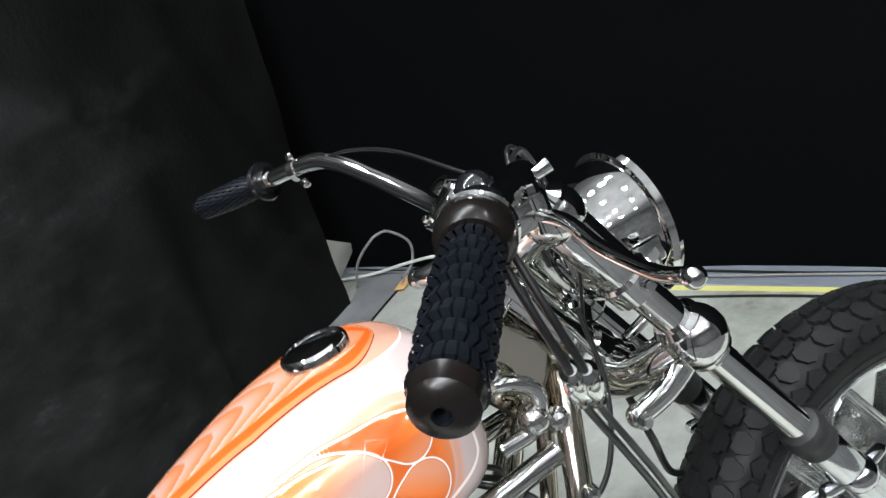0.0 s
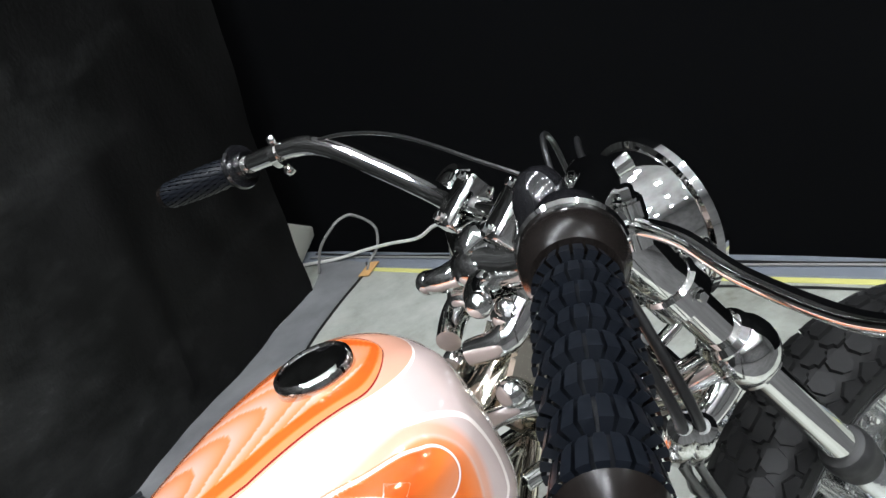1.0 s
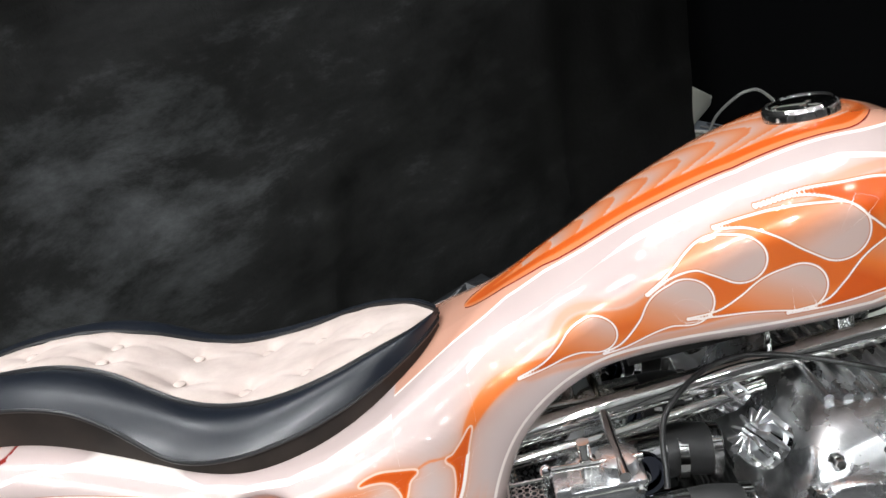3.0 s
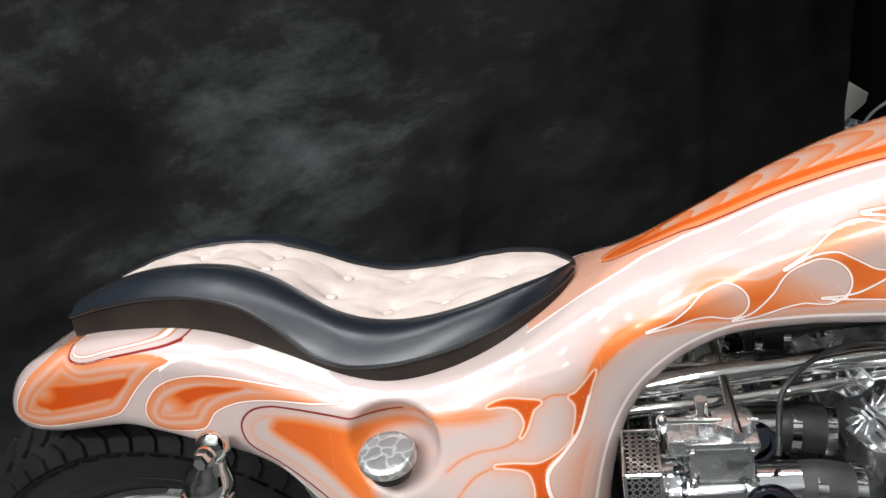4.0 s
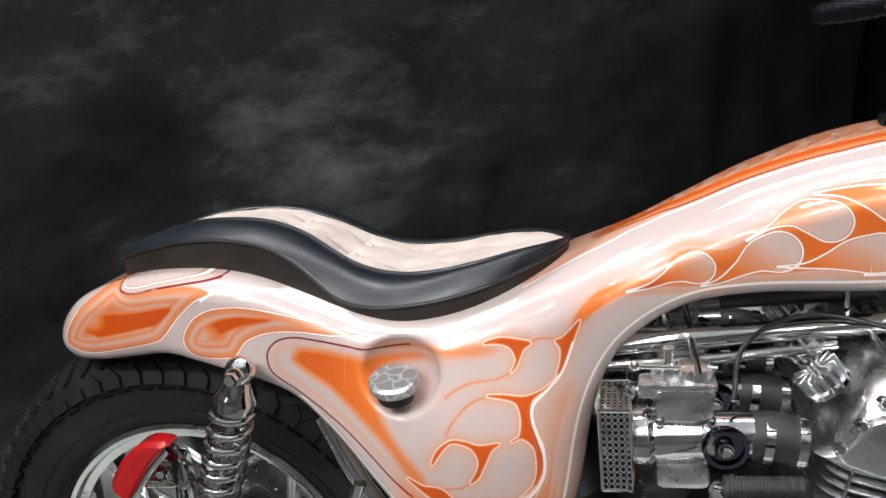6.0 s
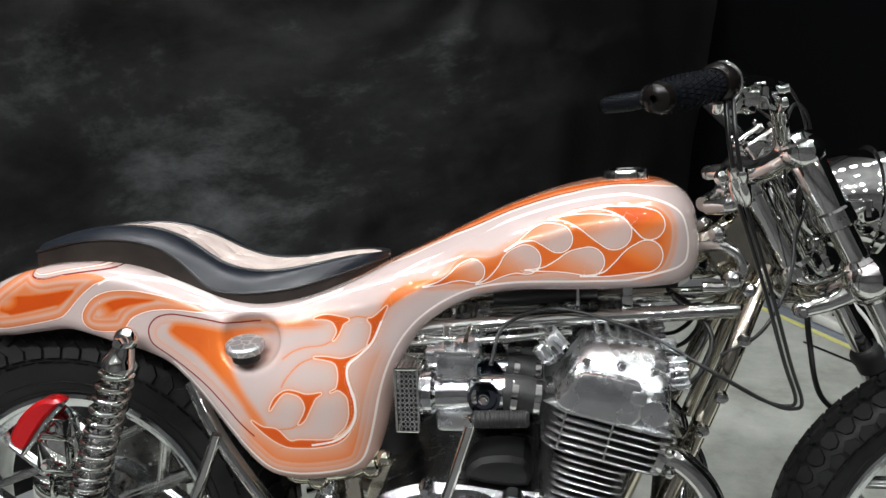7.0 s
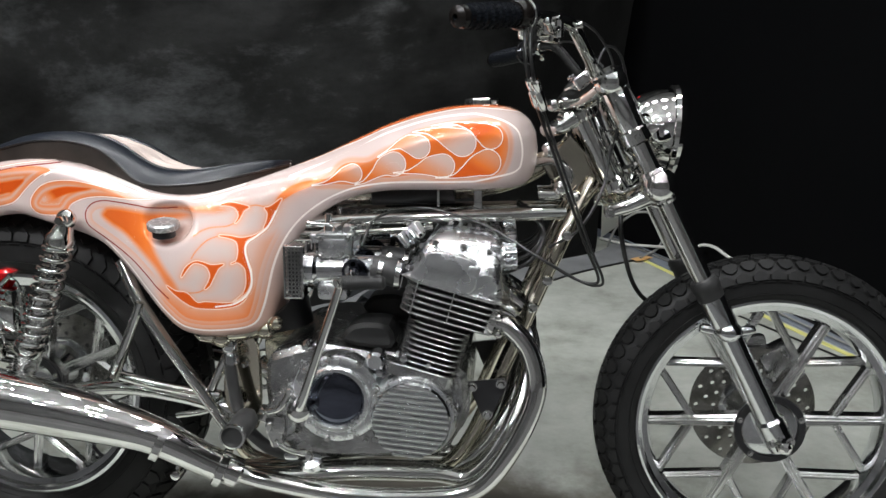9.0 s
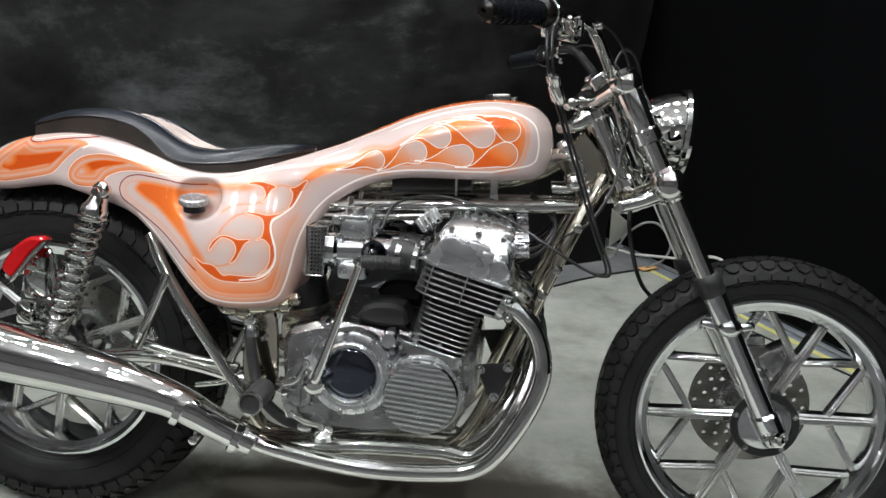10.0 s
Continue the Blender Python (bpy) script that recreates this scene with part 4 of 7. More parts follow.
def build_tread(tyre_r, tyre_w, rim_r, count):
    """Raised rubber blocks in staggered rows round the tyre."""
    arc = np.linspace(-1.45, 1.45, 400)
    sec = np.array([tyre_section(tyre_r, tyre_w, rim_r, a) for a in arc])
    run = np.concatenate([[0], np.cumsum(np.hypot(*np.diff(sec, axis=0).T))])
    run -= run[-1] / 2
    tan = np.gradient(sec, axis=0)
    nrm = np.stack([-tan[:, 1], tan[:, 0]], 1)
    nrm /= np.linalg.norm(nrm, axis=1)[:, None]
    nrm *= np.sign(nrm[:, 0] + 1e-6 * (nrm[:, 0] == 0))[:, None]

    def on(u, v, h):
        k = [float(np.interp(v, run, c)) for c in (sec[:, 0], sec[:, 1], nrm[:, 0], nrm[:, 1])]
        r, y = k[0] + h * k[2], k[1] + h * k[3]
        return (r * math.sin(u), y, r * math.cos(u))

    pitch = 2 * math.pi / count
    p = pitch * 0.5
    W = tyre_w
    shapes = [  # outline in (share of half a pitch, share of the width), row's share, shift
        ([(-0.88, -0.085), (-0.88, 0.025), (-0.52, 0.055), (-0.52, 0.100), (0.40, 0.100), (0.60, 0.060), (0.88, 0.050), (0.88, -0.055), (0.50, -0.085)], 0.115, 0.0),
        ([(-0.90, -0.03), (-0.60, -0.115), (0.60, -0.115), (0.90, -0.03), (0.58, 0.085), (0.0, 0.125), (-0.58, 0.085)], 0.345, 0.55),
        ([(-0.86, 0.075), (0.86, 0.075), (0.86, -0.015), (0.0, -0.095), (-0.86, -0.015)], 0.565, 1.55),
        ([(-0.80, 0.022), (0.80, 0.022), (0.80, -0.020), (-0.80, -0.020)], 0.690, 0.55)]
    sh = Shape()
    height = 0.0058
    for k in range(count):
        for outline, row, shift in shapes:
            for s in (-1, 1):
                mid = k * pitch + (shift + (0.5 if s > 0 else 0)) * p
                base = [(mid + a * p, s * (row + b) * W) for a, b in outline]
                cu, cv = sum(q[0] for q in base) / len(base), sum(q[1] for q in base) / len(base)
                top = [(cu + (u - cu) * 0.93, cv + (v - cv) * 0.93) for u, v in base]
                n = len(base)
                verts = [on(u, v, -0.001) for u, v in base] + [on(u, v, height) for u, v in top]
                faces = [(i, (i + 1) % n, n + (i + 1) % n, n + i) for i in range(n)] + [tuple(range(n, 2 * n))]
                sh.add(verts, faces if s < 0 else [f[::-1] for f in faces])
    return sh


def ring_plate(outer, inner, holes, y0, y1):
    """A flat ring with round holes (x, z, radius) through it."""
    loops = []
    for cx, cz, r, n in [(0, 0, outer, 64), (0, 0, inner, 48)] + [(x, z, r, 10) for x, z, r in holes]:
        loops.append([Vector((cx + r * math.cos(a), cz + r * math.sin(a))) for a in np.arange(n) * 2 * math.pi / n])
    pts = [p for l in loops for p in l]
    edges, k = [], 0
    for l in loops:
        edges += [(k + i, k + (i + 1) % len(l)) for i in range(len(l))]
        k += len(l)
    from_cdt = delaunay(pts, edges, [], 0, 1e-7)
    co, tri = from_cdt[0], from_cdt[2]
    keep = []
    for f in tri:
        c = sum((co[i] for i in f), Vector((0, 0))) / 3
        if inner < c.length < outer and all((c.x - x) ** 2 + (c.y - z) ** 2 > (r * 0.97) ** 2 for x, z, r in holes):
            keep.append(tuple(f))
    sh = Shape()
    sh.add([(p.x, y0, p.y) for p in co], keep)
    sh.add([(p.x, y1, p.y) for p in co], [f[::-1] for f in keep])
    n = 0
    for l in loops:
        m = len(l)
        sh.add([(p.x, y, p.y) for y in (y0, y1) for p in l], [(i, (i + 1) % m, m + (i + 1) % m, m + i) for i in range(m)])
    return sh


def bar_between(sh, a, b, wa, wb, y0, y1, bevel=0.004):
    """A flat spoke from a to b in the plane of the wheel, with a raised rib."""
    a, b = np.array(a, float), np.array(b, float)
    d = (b - a) / np.linalg.norm(b - a)
    n = np.array([-d[1], d[0]])
    prism(sh, [a + n * wa, a - n * wa, b - n * wb, b + n * wb], y0, y1, bevel)
    for s in (-1, 1):
        side = y0 if s < 0 else y1
        prism(sh, [a + n * wa * 0.35, a - n * wa * 0.35, b - n * wb * 0.35, b + n * wb * 0.35], side, side + s * 0.004, 0.0015)
    return sh


def wheel(name, at, tyre_r, tyre_w, rim_r, label, turn, tread):
    hub = new(name)
    hub.parent = bike
    hub.location = at
    hub["label"] = label
    y = (0, 1, 0)
    core = tyre_r - 0.006
    sec = [tyre_section(core, tyre_w, rim_r, a) for a in np.linspace(-2.55, 2.55, 41)]
    tyre = part("tyre", lathe(Shape(), sec, (0, 0, 0), y, 120, closed=True), TYRE, hub)
    part("tread", build_tread(core, tyre_w, rim_r, tread), TYRE, tyre, "raised rubber tread blocks", 30)
    wall = Shape()
    for s in (-1, 1):
        for a in (1.86, 2.2):
            r, w = tyre_section(core, tyre_w, rim_r, a)
            lathe(wall, [(r - 0.0015, s * (w - 0.001)), (r, s * (w + 0.0016)), (r + 0.0015, s * (w - 0.001))], (0, 0, 0), y, 90, closed=True)
    part("sidewall_rib", wall, TYRE, tyre)
    rw = tyre_w * 0.36
    rim_sec = [(rim_r, -rw), (rim_r + 0.003, -rw - 0.004), (rim_r - 0.004, -rw - 0.006), (rim_r - 0.010, -rw - 0.003), (rim_r - 0.013, -rw + 0.006), (rim_r - 0.024, -rw + 0.010), (rim_r - 0.030, -rw * 0.4), (rim_r - 0.030, rw * 0.4),
               (rim_r - 0.024, rw - 0.010), (rim_r - 0.013, rw - 0.006), (rim_r - 0.010, rw + 0.003), (rim_r - 0.004, rw + 0.006), (rim_r + 0.003, rw + 0.004), (rim_r, rw), (rim_r - 0.016, rw * 0.5), (rim_r - 0.016, -rw * 0.5)]
    part("rim", lathe(Shape(), rim_sec, (0, 0, 0), y, 120, closed=True), ALLOY, hub, "polished alloy rim")
    node_r, end = rim_r * 0.53, rim_r - 0.028
    for k in range(6):
        a = radians(turn + 60 * k)
        d = np.array([math.cos(a), math.sin(a)])
        spoke = part("spoke", bar_between(Shape(), d * 0.045, d * end, 0.0125, 0.0095, -0.017, 0.017), SPOKE, hub)
        for s in (-1, 1):
            b = a + s * radians(58)
            g = np.array([math.cos(b), math.sin(b)])
            start = d * node_r
            run_ = -(start @ g) + math.sqrt((start @ g) ** 2 - (start @ start) + (end + 0.004) ** 2)
            part("spoke_branch", bar_between(Shape(), start, start + g * run_, 0.0072, 0.0072, -0.012, 0.012, 0.003), SPOKE, spoke)
    part("hub_barrel", lathe(Shape(), [(0.030, -0.060), (0.052, -0.056), (0.056, -0.030), (0.046, -0.012), (0.046, 0.012), (0.056, 0.030), (0.058, 0.050), (0.030, 0.056)], (0, 0, 0), y, 48), ALLOY, hub)
    face = part("hub_ring", lathe(Shape(), [(0.054, -0.050), (0.055, -0.060), (0.067, -0.060), (0.069, -0.056), (0.066, -0.046)], (0, 0, 0), y, 56, closed=True), BLACK_METAL, hub, "black anodised hub ring")
    for k in range(5):
        a = radians(20 + 72 * k)
        part("bolt", bolt(Shape(), (0.061 * math.cos(a), -0.059, 0.061 * math.sin(a)), (0, -1, 0), 0.0045, 0.005), CHROME, face)
    valve = radians(-58)
    part("valve", tube(Shape(), [((rim_r - 0.026) * math.cos(valve), 0, (rim_r - 0.026) * math.sin(valve)), ((rim_r - 0.062) * math.cos(valve), -0.006, (rim_r - 0.062) * math.sin(valve))], 0.004, 10, 1, False), BLACK_METAL, hub)
    return hub


FRONT, REAR = (0, 0, 0.335), (-1.505, 0, 0.370)
front_wheel = wheel("front_wheel", FRONT, 0.335, 0.105, 0.254, "cast alloy snowflake front wheel with a blocky black tyre", 2, 60)
rear_wheel = wheel("rear_wheel", REAR, 0.366, 0.170, 0.236, "cast alloy snowflake rear wheel with a fat black tyre", 22, 60)
for w, r, hole_r, side in ((front_wheel, 0.128, 0.0045, 0.068), (rear_wheel, 0.128, 0.0045, 0.070)):
    holes = [(rr * math.cos(a), rr * math.sin(a), hole_r) for rr, n, off in ((r - 0.014, 18, 0), (r - 0.032, 18, 0.17), (r - 0.050, 18, 0)) for a in np.arange(n) * 2 * math.pi / n + off]
    part("brake_disc", ring_plate(r, r - 0.066, holes, side - 0.0025, side + 0.0025), DISC, w, "drilled steel brake disc")
    part("disc_carrier", lathe(Shape(), [(r - 0.070, -0.006), (r - 0.060, -0.004), (r - 0.060, 0.004), (r - 0.070, 0.006)], (0, side, 0), (0, 1, 0), 48), ALLOY, w)

part("valve_stem", tube(Shape(), [(0.194, -0.012, 0.179), (0.178, -0.026, 0.195)], [0.005, 0.004], 10, 1, False), CABLE, bike, "black tyre valve stem")


# fork, steering head, lamp and handlebar
def ball(sh, at, r, squash=(1, 1, 1), seg=24):
    rings = seg // 2
    v = [(at[0] + r * squash[0] * math.sin(math.pi * i / rings) * math.cos(2 * math.pi * k / seg), at[1] + r * squash[1] * math.sin(math.pi * i / rings) * math.sin(2 * math.pi * k / seg),
          at[2] + r * squash[2] * math.cos(math.pi * i / rings)) for i in range(rings + 1) for k in range(seg)]
    return sh.add(v, [(i * seg + k, (i + 1) * seg + k, (i + 1) * seg + (k + 1) % seg, i * seg + (k + 1) % seg) for i in range(rings) for k in range(seg)])


RAKE = np.array([0.345, 0, -0.665])
RAKE /= np.linalg.norm(RAKE)


def leg_at(s, t, out=0.0):
    """A point of a fork leg, t metres down from its cap."""
    return np.array([-0.345, s * (0.108 + out), 1.0]) + RAKE * t


fork = new("fork")
fork.parent = bike
fork["label"] = "chromed telescopic fork with polished sliders"
LENGTH = 0.749
for s in (-1, 1):
    part("fork_tube", tube(Shape(), [leg_at(s, 0.0), leg_at(s, 0.47)], 0.0180, 28, 1, False), CHROME, fork)
    part("fork_cover", lathe(Shape(), [(0.0195, 0.012), (0.0235, 0.018), (0.0235, 0.105), (0.0215, 0.112)], leg_at(s, 0), RAKE, 28), CHROME, fork)
    seal_ = part("dust_seal", lathe(Shape(), [(0.0185, 0.402), (0.0235, 0.404), (0.0265, 0.410), (0.0268, 0.422), (0.0240, 0.427), (0.0250, 0.438), (0.0235, 0.446)], leg_at(s, 0), RAKE, 28), RUBBER, fork)
    slider = lathe(Shape(), [(0.0235, 0.442), (0.0250, 0.450), (0.0250, 0.490), (0.0235, 0.505), (0.0225, 0.640), (0.0225, 0.700), (0.0275, 0.706), (0.028, 0.745), (0.024, 0.765), (0.010, 0.772)], leg_at(s, 0), RAKE, 28)
    leg = part("fork_slider", slider, ALLOY, fork, "polished alloy fork slider")
    lug = Shape()
    ball(lug, leg_at(s, 0.512, 0.006), 0.026, (1, 1, 0.8))
    for k in (-1, 1):
        lathe(lug, [(0.009, 0), (0.009, 0.02), (0.006, 0.024)], leg_at(s, 0.512) + np.array([k * 0.026, s * 0.004, 0]), (k, 0, 0.2), 12)
    part("fender_lug", lug, ALLOY, leg)
    nut = lathe(Shape(), [(0.016, 0), (0.017, 0.006), (0.012, 0.016), (0.012, 0.022), (0.005, 0.027)], (0, s * 0.128, 0.335), (0, s, 0), 6)
    part("axle_nut", nut, CHROME, leg)
    for k in (-1, 1):
        part("bolt", bolt(Shape(), leg_at(s, 0.745, 0.020) + np.array([k * 0.018, 0, 0.004 * k]), (0, s, 0), 0.005, 0.008), CHROME, leg)
    cap = Shape()
    ball(cap, leg_at(s, 0.006), 0.031, (1, 1, 0.9))
    lathe(cap, [(0.001, -0.020), (0.016, -0.020), (0.021, -0.016), (0.027, -0.012), (0.027, 0.0)], leg_at(s, 0), RAKE, 24)
    part("top_clamp_end", cap, CHROME, fork)
    low = Shape()
    ball(low, leg_at(s, 0.212, 0.004), 0.034)
    lathe(low, [(0.022, 0.180), (0.027, 0.186), (0.027, 0.240), (0.022, 0.246)], leg_at(s, 0), RAKE, 24)
    part("lower_clamp_end", low, CHROME, fork)
    band = lathe(Shape(), [(0.0245, 0.098), (0.0275, 0.101), (0.0275, 0.124), (0.0245, 0.127)], leg_at(s, 0), RAKE, 28)
    block(band, leg_at(s, 0.112) + np.array([0.036, -s * 0.006, 0.010]), (0.03, 0.012, 0.026), 0.003)
    ear = part("lamp_bracket", band, CHROME, fork)
    part("lamp_arm", tube(Shape(), [leg_at(s, 0.112) + np.array([0.03, 0, 0.01]), (-0.255, s * 0.100, 0.895), (-0.235, s * 0.086, 0.90)], [0.011, 0.009, 0.012], 14), CHROME, ear)
    part("bolt", bolt(Shape(), leg_at(s, 0.112, 0.026), (0, s, 0), 0.005, 0.006), CHROME, ear)

# clamps across the steering head
upper = Shape()
for s in (-1, 1):
    tube(upper, [(-0.395, s * 0.010, 0.962), (-0.380, s * 0.055, 0.965), (-0.347, s * 0.105, 0.993)], [0.026, 0.020, 0.022], 18)
    tube(upper, [(-0.395, s * 0.015, 0.955), (-0.425, s * 0.030, 0.955), (-0.436, s * 0.048, 0.953)], [0.020, 0.013, 0.011], 14)
for s in (-1, 1):
    ball(upper, (-0.436, s * 0.048, 0.953), 0.012)
ball(upper, (-0.392, 0, 0.962), 0.036, (1, 1, 0.7))
part("upper_yoke", upper, CHROME, fork, "sculpted chrome upper yoke")
lower = Shape()
for s in (-1, 1):
    tube(lower, [(-0.305, s * 0.010, 0.772), (-0.290, s * 0.060, 0.778), (-0.255, s * 0.106, 0.805)], [0.032, 0.022, 0.026], 18)
    tube(lower, [(-0.250, s * 0.100, 0.800), (-0.290, s * 0.108, 0.778), (-0.330, s * 0.098, 0.762)], [0.020, 0.013, 0.012], 14)
for s in (-1, 1):
    ball(lower, (-0.330, s * 0.098, 0.762), 0.013)
ball(lower, (-0.300, 0, 0.775), 0.040, (1.1, 1.1, 0.6))
yoke = part("lower_yoke", lower, CHROME, fork, "sculpted chrome lower yoke")
for s in (-1, 1):
    part("bolt", bolt(Shape(), (-0.332, s * 0.110, 0.762), (0, s, 0), 0.007, 0.006), CHROME, yoke)
part("steering_stem_nut", lathe(Shape(), [(0.020, 0), (0.020, 0.018), (0.013, 0.024), (0.004, 0.026)], (-0.392, 0, 0.975), -RAKE, 6), CHROME, fork)
part("speedo_stay", tube(Shape(), [(-0.26, 0, 0.785), (-0.215, 0, 0.80), (-0.20, 0, 0.835)], 0.007, 12), CHROME, fork)

# bar risers
for s in (-1, 1):
    rise = Shape()
    block(rise, (-0.375, s * 0.043, 1.004), (0.058, 0.031, 0.030), 0.006, Matrix.Rotation(radians(-34), 3, "Y"), 3)
    block(rise, (-0.378, s * 0.043, 0.975), (0.034, 0.026, 0.040), 0.006, Matrix.Rotation(radians(10), 3, "Y"), 3)
    lathe(rise, [(0.017, 0), (0.014, 0.02), (0.018, 0.028)], (-0.386, s * 0.042, 0.945), (0.25, 0, 1), 20)
    r = part("bar_riser", rise, CHROME, fork, "polished block riser clamping the bar")
    for k in (-1, 1):
        part("bolt", bolt(Shape(), (-0.384 + k * 0.018, s * 0.043, 1.016 + k * 0.012), (-0.56, 0, 0.83), 0.0045, 0.005), CHROME, r)

# headlamp
lamp = new("headlamp")
lamp.parent = bike
lamp["label"] = "round chrome headlamp with a small badge and a red warning light"
AIM = np.array([1, 0, -0.06])
HEAD = np.array([-0.222, 0, 0.908])
part("bucket", lathe(Shape(), [(0.004, -0.092), (0.022, -0.088), (0.045, -0.076), (0.062, -0.056), (0.074, -0.028), (0.080, 0.0), (0.080, 0.004)], HEAD, AIM, 56), CHROME, lamp)
part("trim_ring", lathe(Shape(), [(0.080, 0.002), (0.086, 0.004), (0.088, 0.012), (0.084, 0.020), (0.076, 0.022), (0.074, 0.014)], HEAD, AIM, 56, closed=True), CHROME, lamp)
part("reflector", lathe(Shape(), [(0.074, 0.014), (0.060, -0.012), (0.035, -0.034), (0.012, -0.042)], HEAD, AIM, 40), ALLOY, lamp)
part("lens", lathe(Shape(), [(0.0755, 0.016), (0.062, 0.022), (0.040, 0.028), (0.018, 0.031), (0.002, 0.032)], HEAD, AIM, 48), LENS, lamp)
part("badge", lathe(Shape(), [(0.008, 0), (0.008, 0.0015), (0.006, 0.002)], (-0.268, -0.024, 0.966), (-0.45, -0.35, 0.85), 20), BRASS, lamp, "small oval gold badge")
w_light = part("warning_light", lathe(Shape(), [(0.0095, -0.006), (0.0095, 0.002), (0.0075, 0.0035)], (-0.274, -0.014, 0.965), (-0.72, -0.30, 0.62), 20), CHROME, lamp)
part("red_gem", lathe(Shape(), [(0.0060, 0.003), (0.0045, 0.005), (0.001, 0.006)], (-0.274, -0.014, 0.965), (-0.72, -0.30, 0.62), 18), RED, w_light)
part("toggle", tube(Shape(), [(-0.280, -0.034, 0.955), (-0.300, -0.040, 0.985)], [0.004, 0.0055], 12, 1, False), CHROME, lamp)

# handlebar, grips and controls
GRIP = {-1: (np.array((-0.508, -0.340, 1.086)), np.array((-0.587, -0.451, 1.072))), 1: (np.array((-0.487, 0.372, 1.074)), np.array((-0.563, 0.490, 1.063)))}


def bar_path(s):
    return [(-0.370, 0, 1.000), (-0.370, s * 0.045, 1.000), (-0.369, s * 0.085, 1.001), (-0.373, s * 0.120, 1.012), (-0.395, s * 0.180, 1.046), (-0.416, s * 0.226, 1.073), (-0.438, s * 0.270, 1.083), tuple(GRIP[s][0]), tuple(GRIP[s][1])]


bars = Shape()
for s in (-1, 1):
    tube(bars, bar_path(s), 0.0115, 20, 10)
bar = part("handlebar", bars, CHROME, bike, "pulled-back chrome handlebar")


def build_grip(s):
    a, b = GRIP[s]
    d = (b - a) / np.linalg.norm(b - a)
    length = np.linalg.norm(b - a) + 0.008
    u = np.cross(d, [0, 0, 1])
    u /= np.linalg.norm(u)
    v = np.cross(d, u)
    shape = [(0.0, 0.0145), (0.08, 0.0166), (0.3, 0.0180), (0.55, 0.0183), (0.75, 0.0175), (0.86, 0.0168), (0.94, 0.0160), (1.0, 0.0138)]
    rad = lambda t: float(np.interp(t, [p[0] for p in shape], [p[1] for p in shape]))
    g = part("grip", lathe(Shape(), [(0.012, 0.0)] + [(rad(t) - 0.0046, t * length) for t in np.linspace(0, 1, 20)] + [(0.0115, length + 0.003), (0.004, length + 0.004), (0.0035, length - 0.004)], a, d, 36), GRIP_RUBBER, bar, "ribbed black rubber barrel grip")
    # staggered raised scales along the grip
    sc = Shape()
    rows_, cols = 8, 20
    for i in range(rows_):
        for k in range(cols):
            t0, t1 = 0.04 + 0.89 * i / rows_, 0.04 + 0.89 * (i + 0.90) / rows_
            mid = 2 * math.pi * (k + 0.5 * (i % 2)) / cols
            half = math.pi / cols * 0.74
            ring = []
            for t, lift in ((t0, -0.0010), (t0 + 0.25 * (t1 - t0), 0.0008), (t1, 0.0030)):
                taper = 1.0 if t > t0 else 0.8
                for q in np.linspace(-half, half, 4):
                    ang, r = mid + q * taper, rad(t) - 0.0016 + lift
                    ring.append(a + d * (t * length) + r * (math.cos(ang) * u + math.sin(ang) * v))
            for q in np.linspace(-half, half, 4):
                ang, r = mid + q, rad(t1) - 0.003
                ring.append(a + d * (t1 * length + 0.0006) + (r - 0.0016) * (math.cos(ang) * u + math.sin(ang) * v))
            f = [(j * 4 + m, j * 4 + m + 1, (j + 1) * 4 + m + 1, (j + 1) * 4 + m) for j in range(3) for m in range(3)]
            sc.add(ring, f)
    part("grip_ribs", sc, GRIP_RUBBER, g, "", 50)
    part("grip_end", lathe(Shape(), [(rad(0.92) - 0.002, 0.920 * length), (rad(0.93) + 0.0004, 0.93 * length), (rad(0.96) + 0.0002, 0.96 * length), (0.0150, 1.0 * length), (0.0115, length + 0.0036), (0.0045, length + 0.0050), (0.0040, length - 0.002), (0.0005, length - 0.002)], a, d, 36), BROWN_METAL, g, "smooth dark grip end with a hole")
    if s > 0:
        part("grip_flange", lathe(Shape(), [(0.012, -0.008), (0.026, -0.007), (0.0275, -0.003), (0.026, 0.001), (0.014, 0.004)], a, d, 32), GLOSS_BLACK, g, "black grip flange")
        part("flange_ring", lathe(Shape(), [(0.0118, -0.020), (0.0165, -0.019), (0.0165, -0.010), (0.0118, -0.009)], a, d, 28), CHROME, g)
        return g
    collar = lathe(Shape(), [(0.013, -0.010), (0.0215, -0.009), (0.0236, -0.005), (0.0238, 0.000), (0.0222, 0.007), (0.019, 0.012), (0.015, 0.012)], a, d, 36)
    part("grip_collar", collar, BROWN_METAL, g, "dark bronze grip collar")
    part("collar_ring", lathe(Shape(), [(0.0135, -0.016), (0.0235, -0.015), (0.0248, -0.012), (0.0235, -0.010), (0.0135, -0.009)], a, d, 30), CHROME, g)
    part("switch_housing", lathe(Shape(), [(0.0125, -0.040), (0.0165, -0.039), (0.0175, -0.034), (0.0175, -0.020), (0.0165, -0.016), (0.0125, -0.016)], a, d, 32), GLOSS_BLACK, g, "gloss black throttle housing")
    return g


for s in (-1, 1):
    build_grip(s)


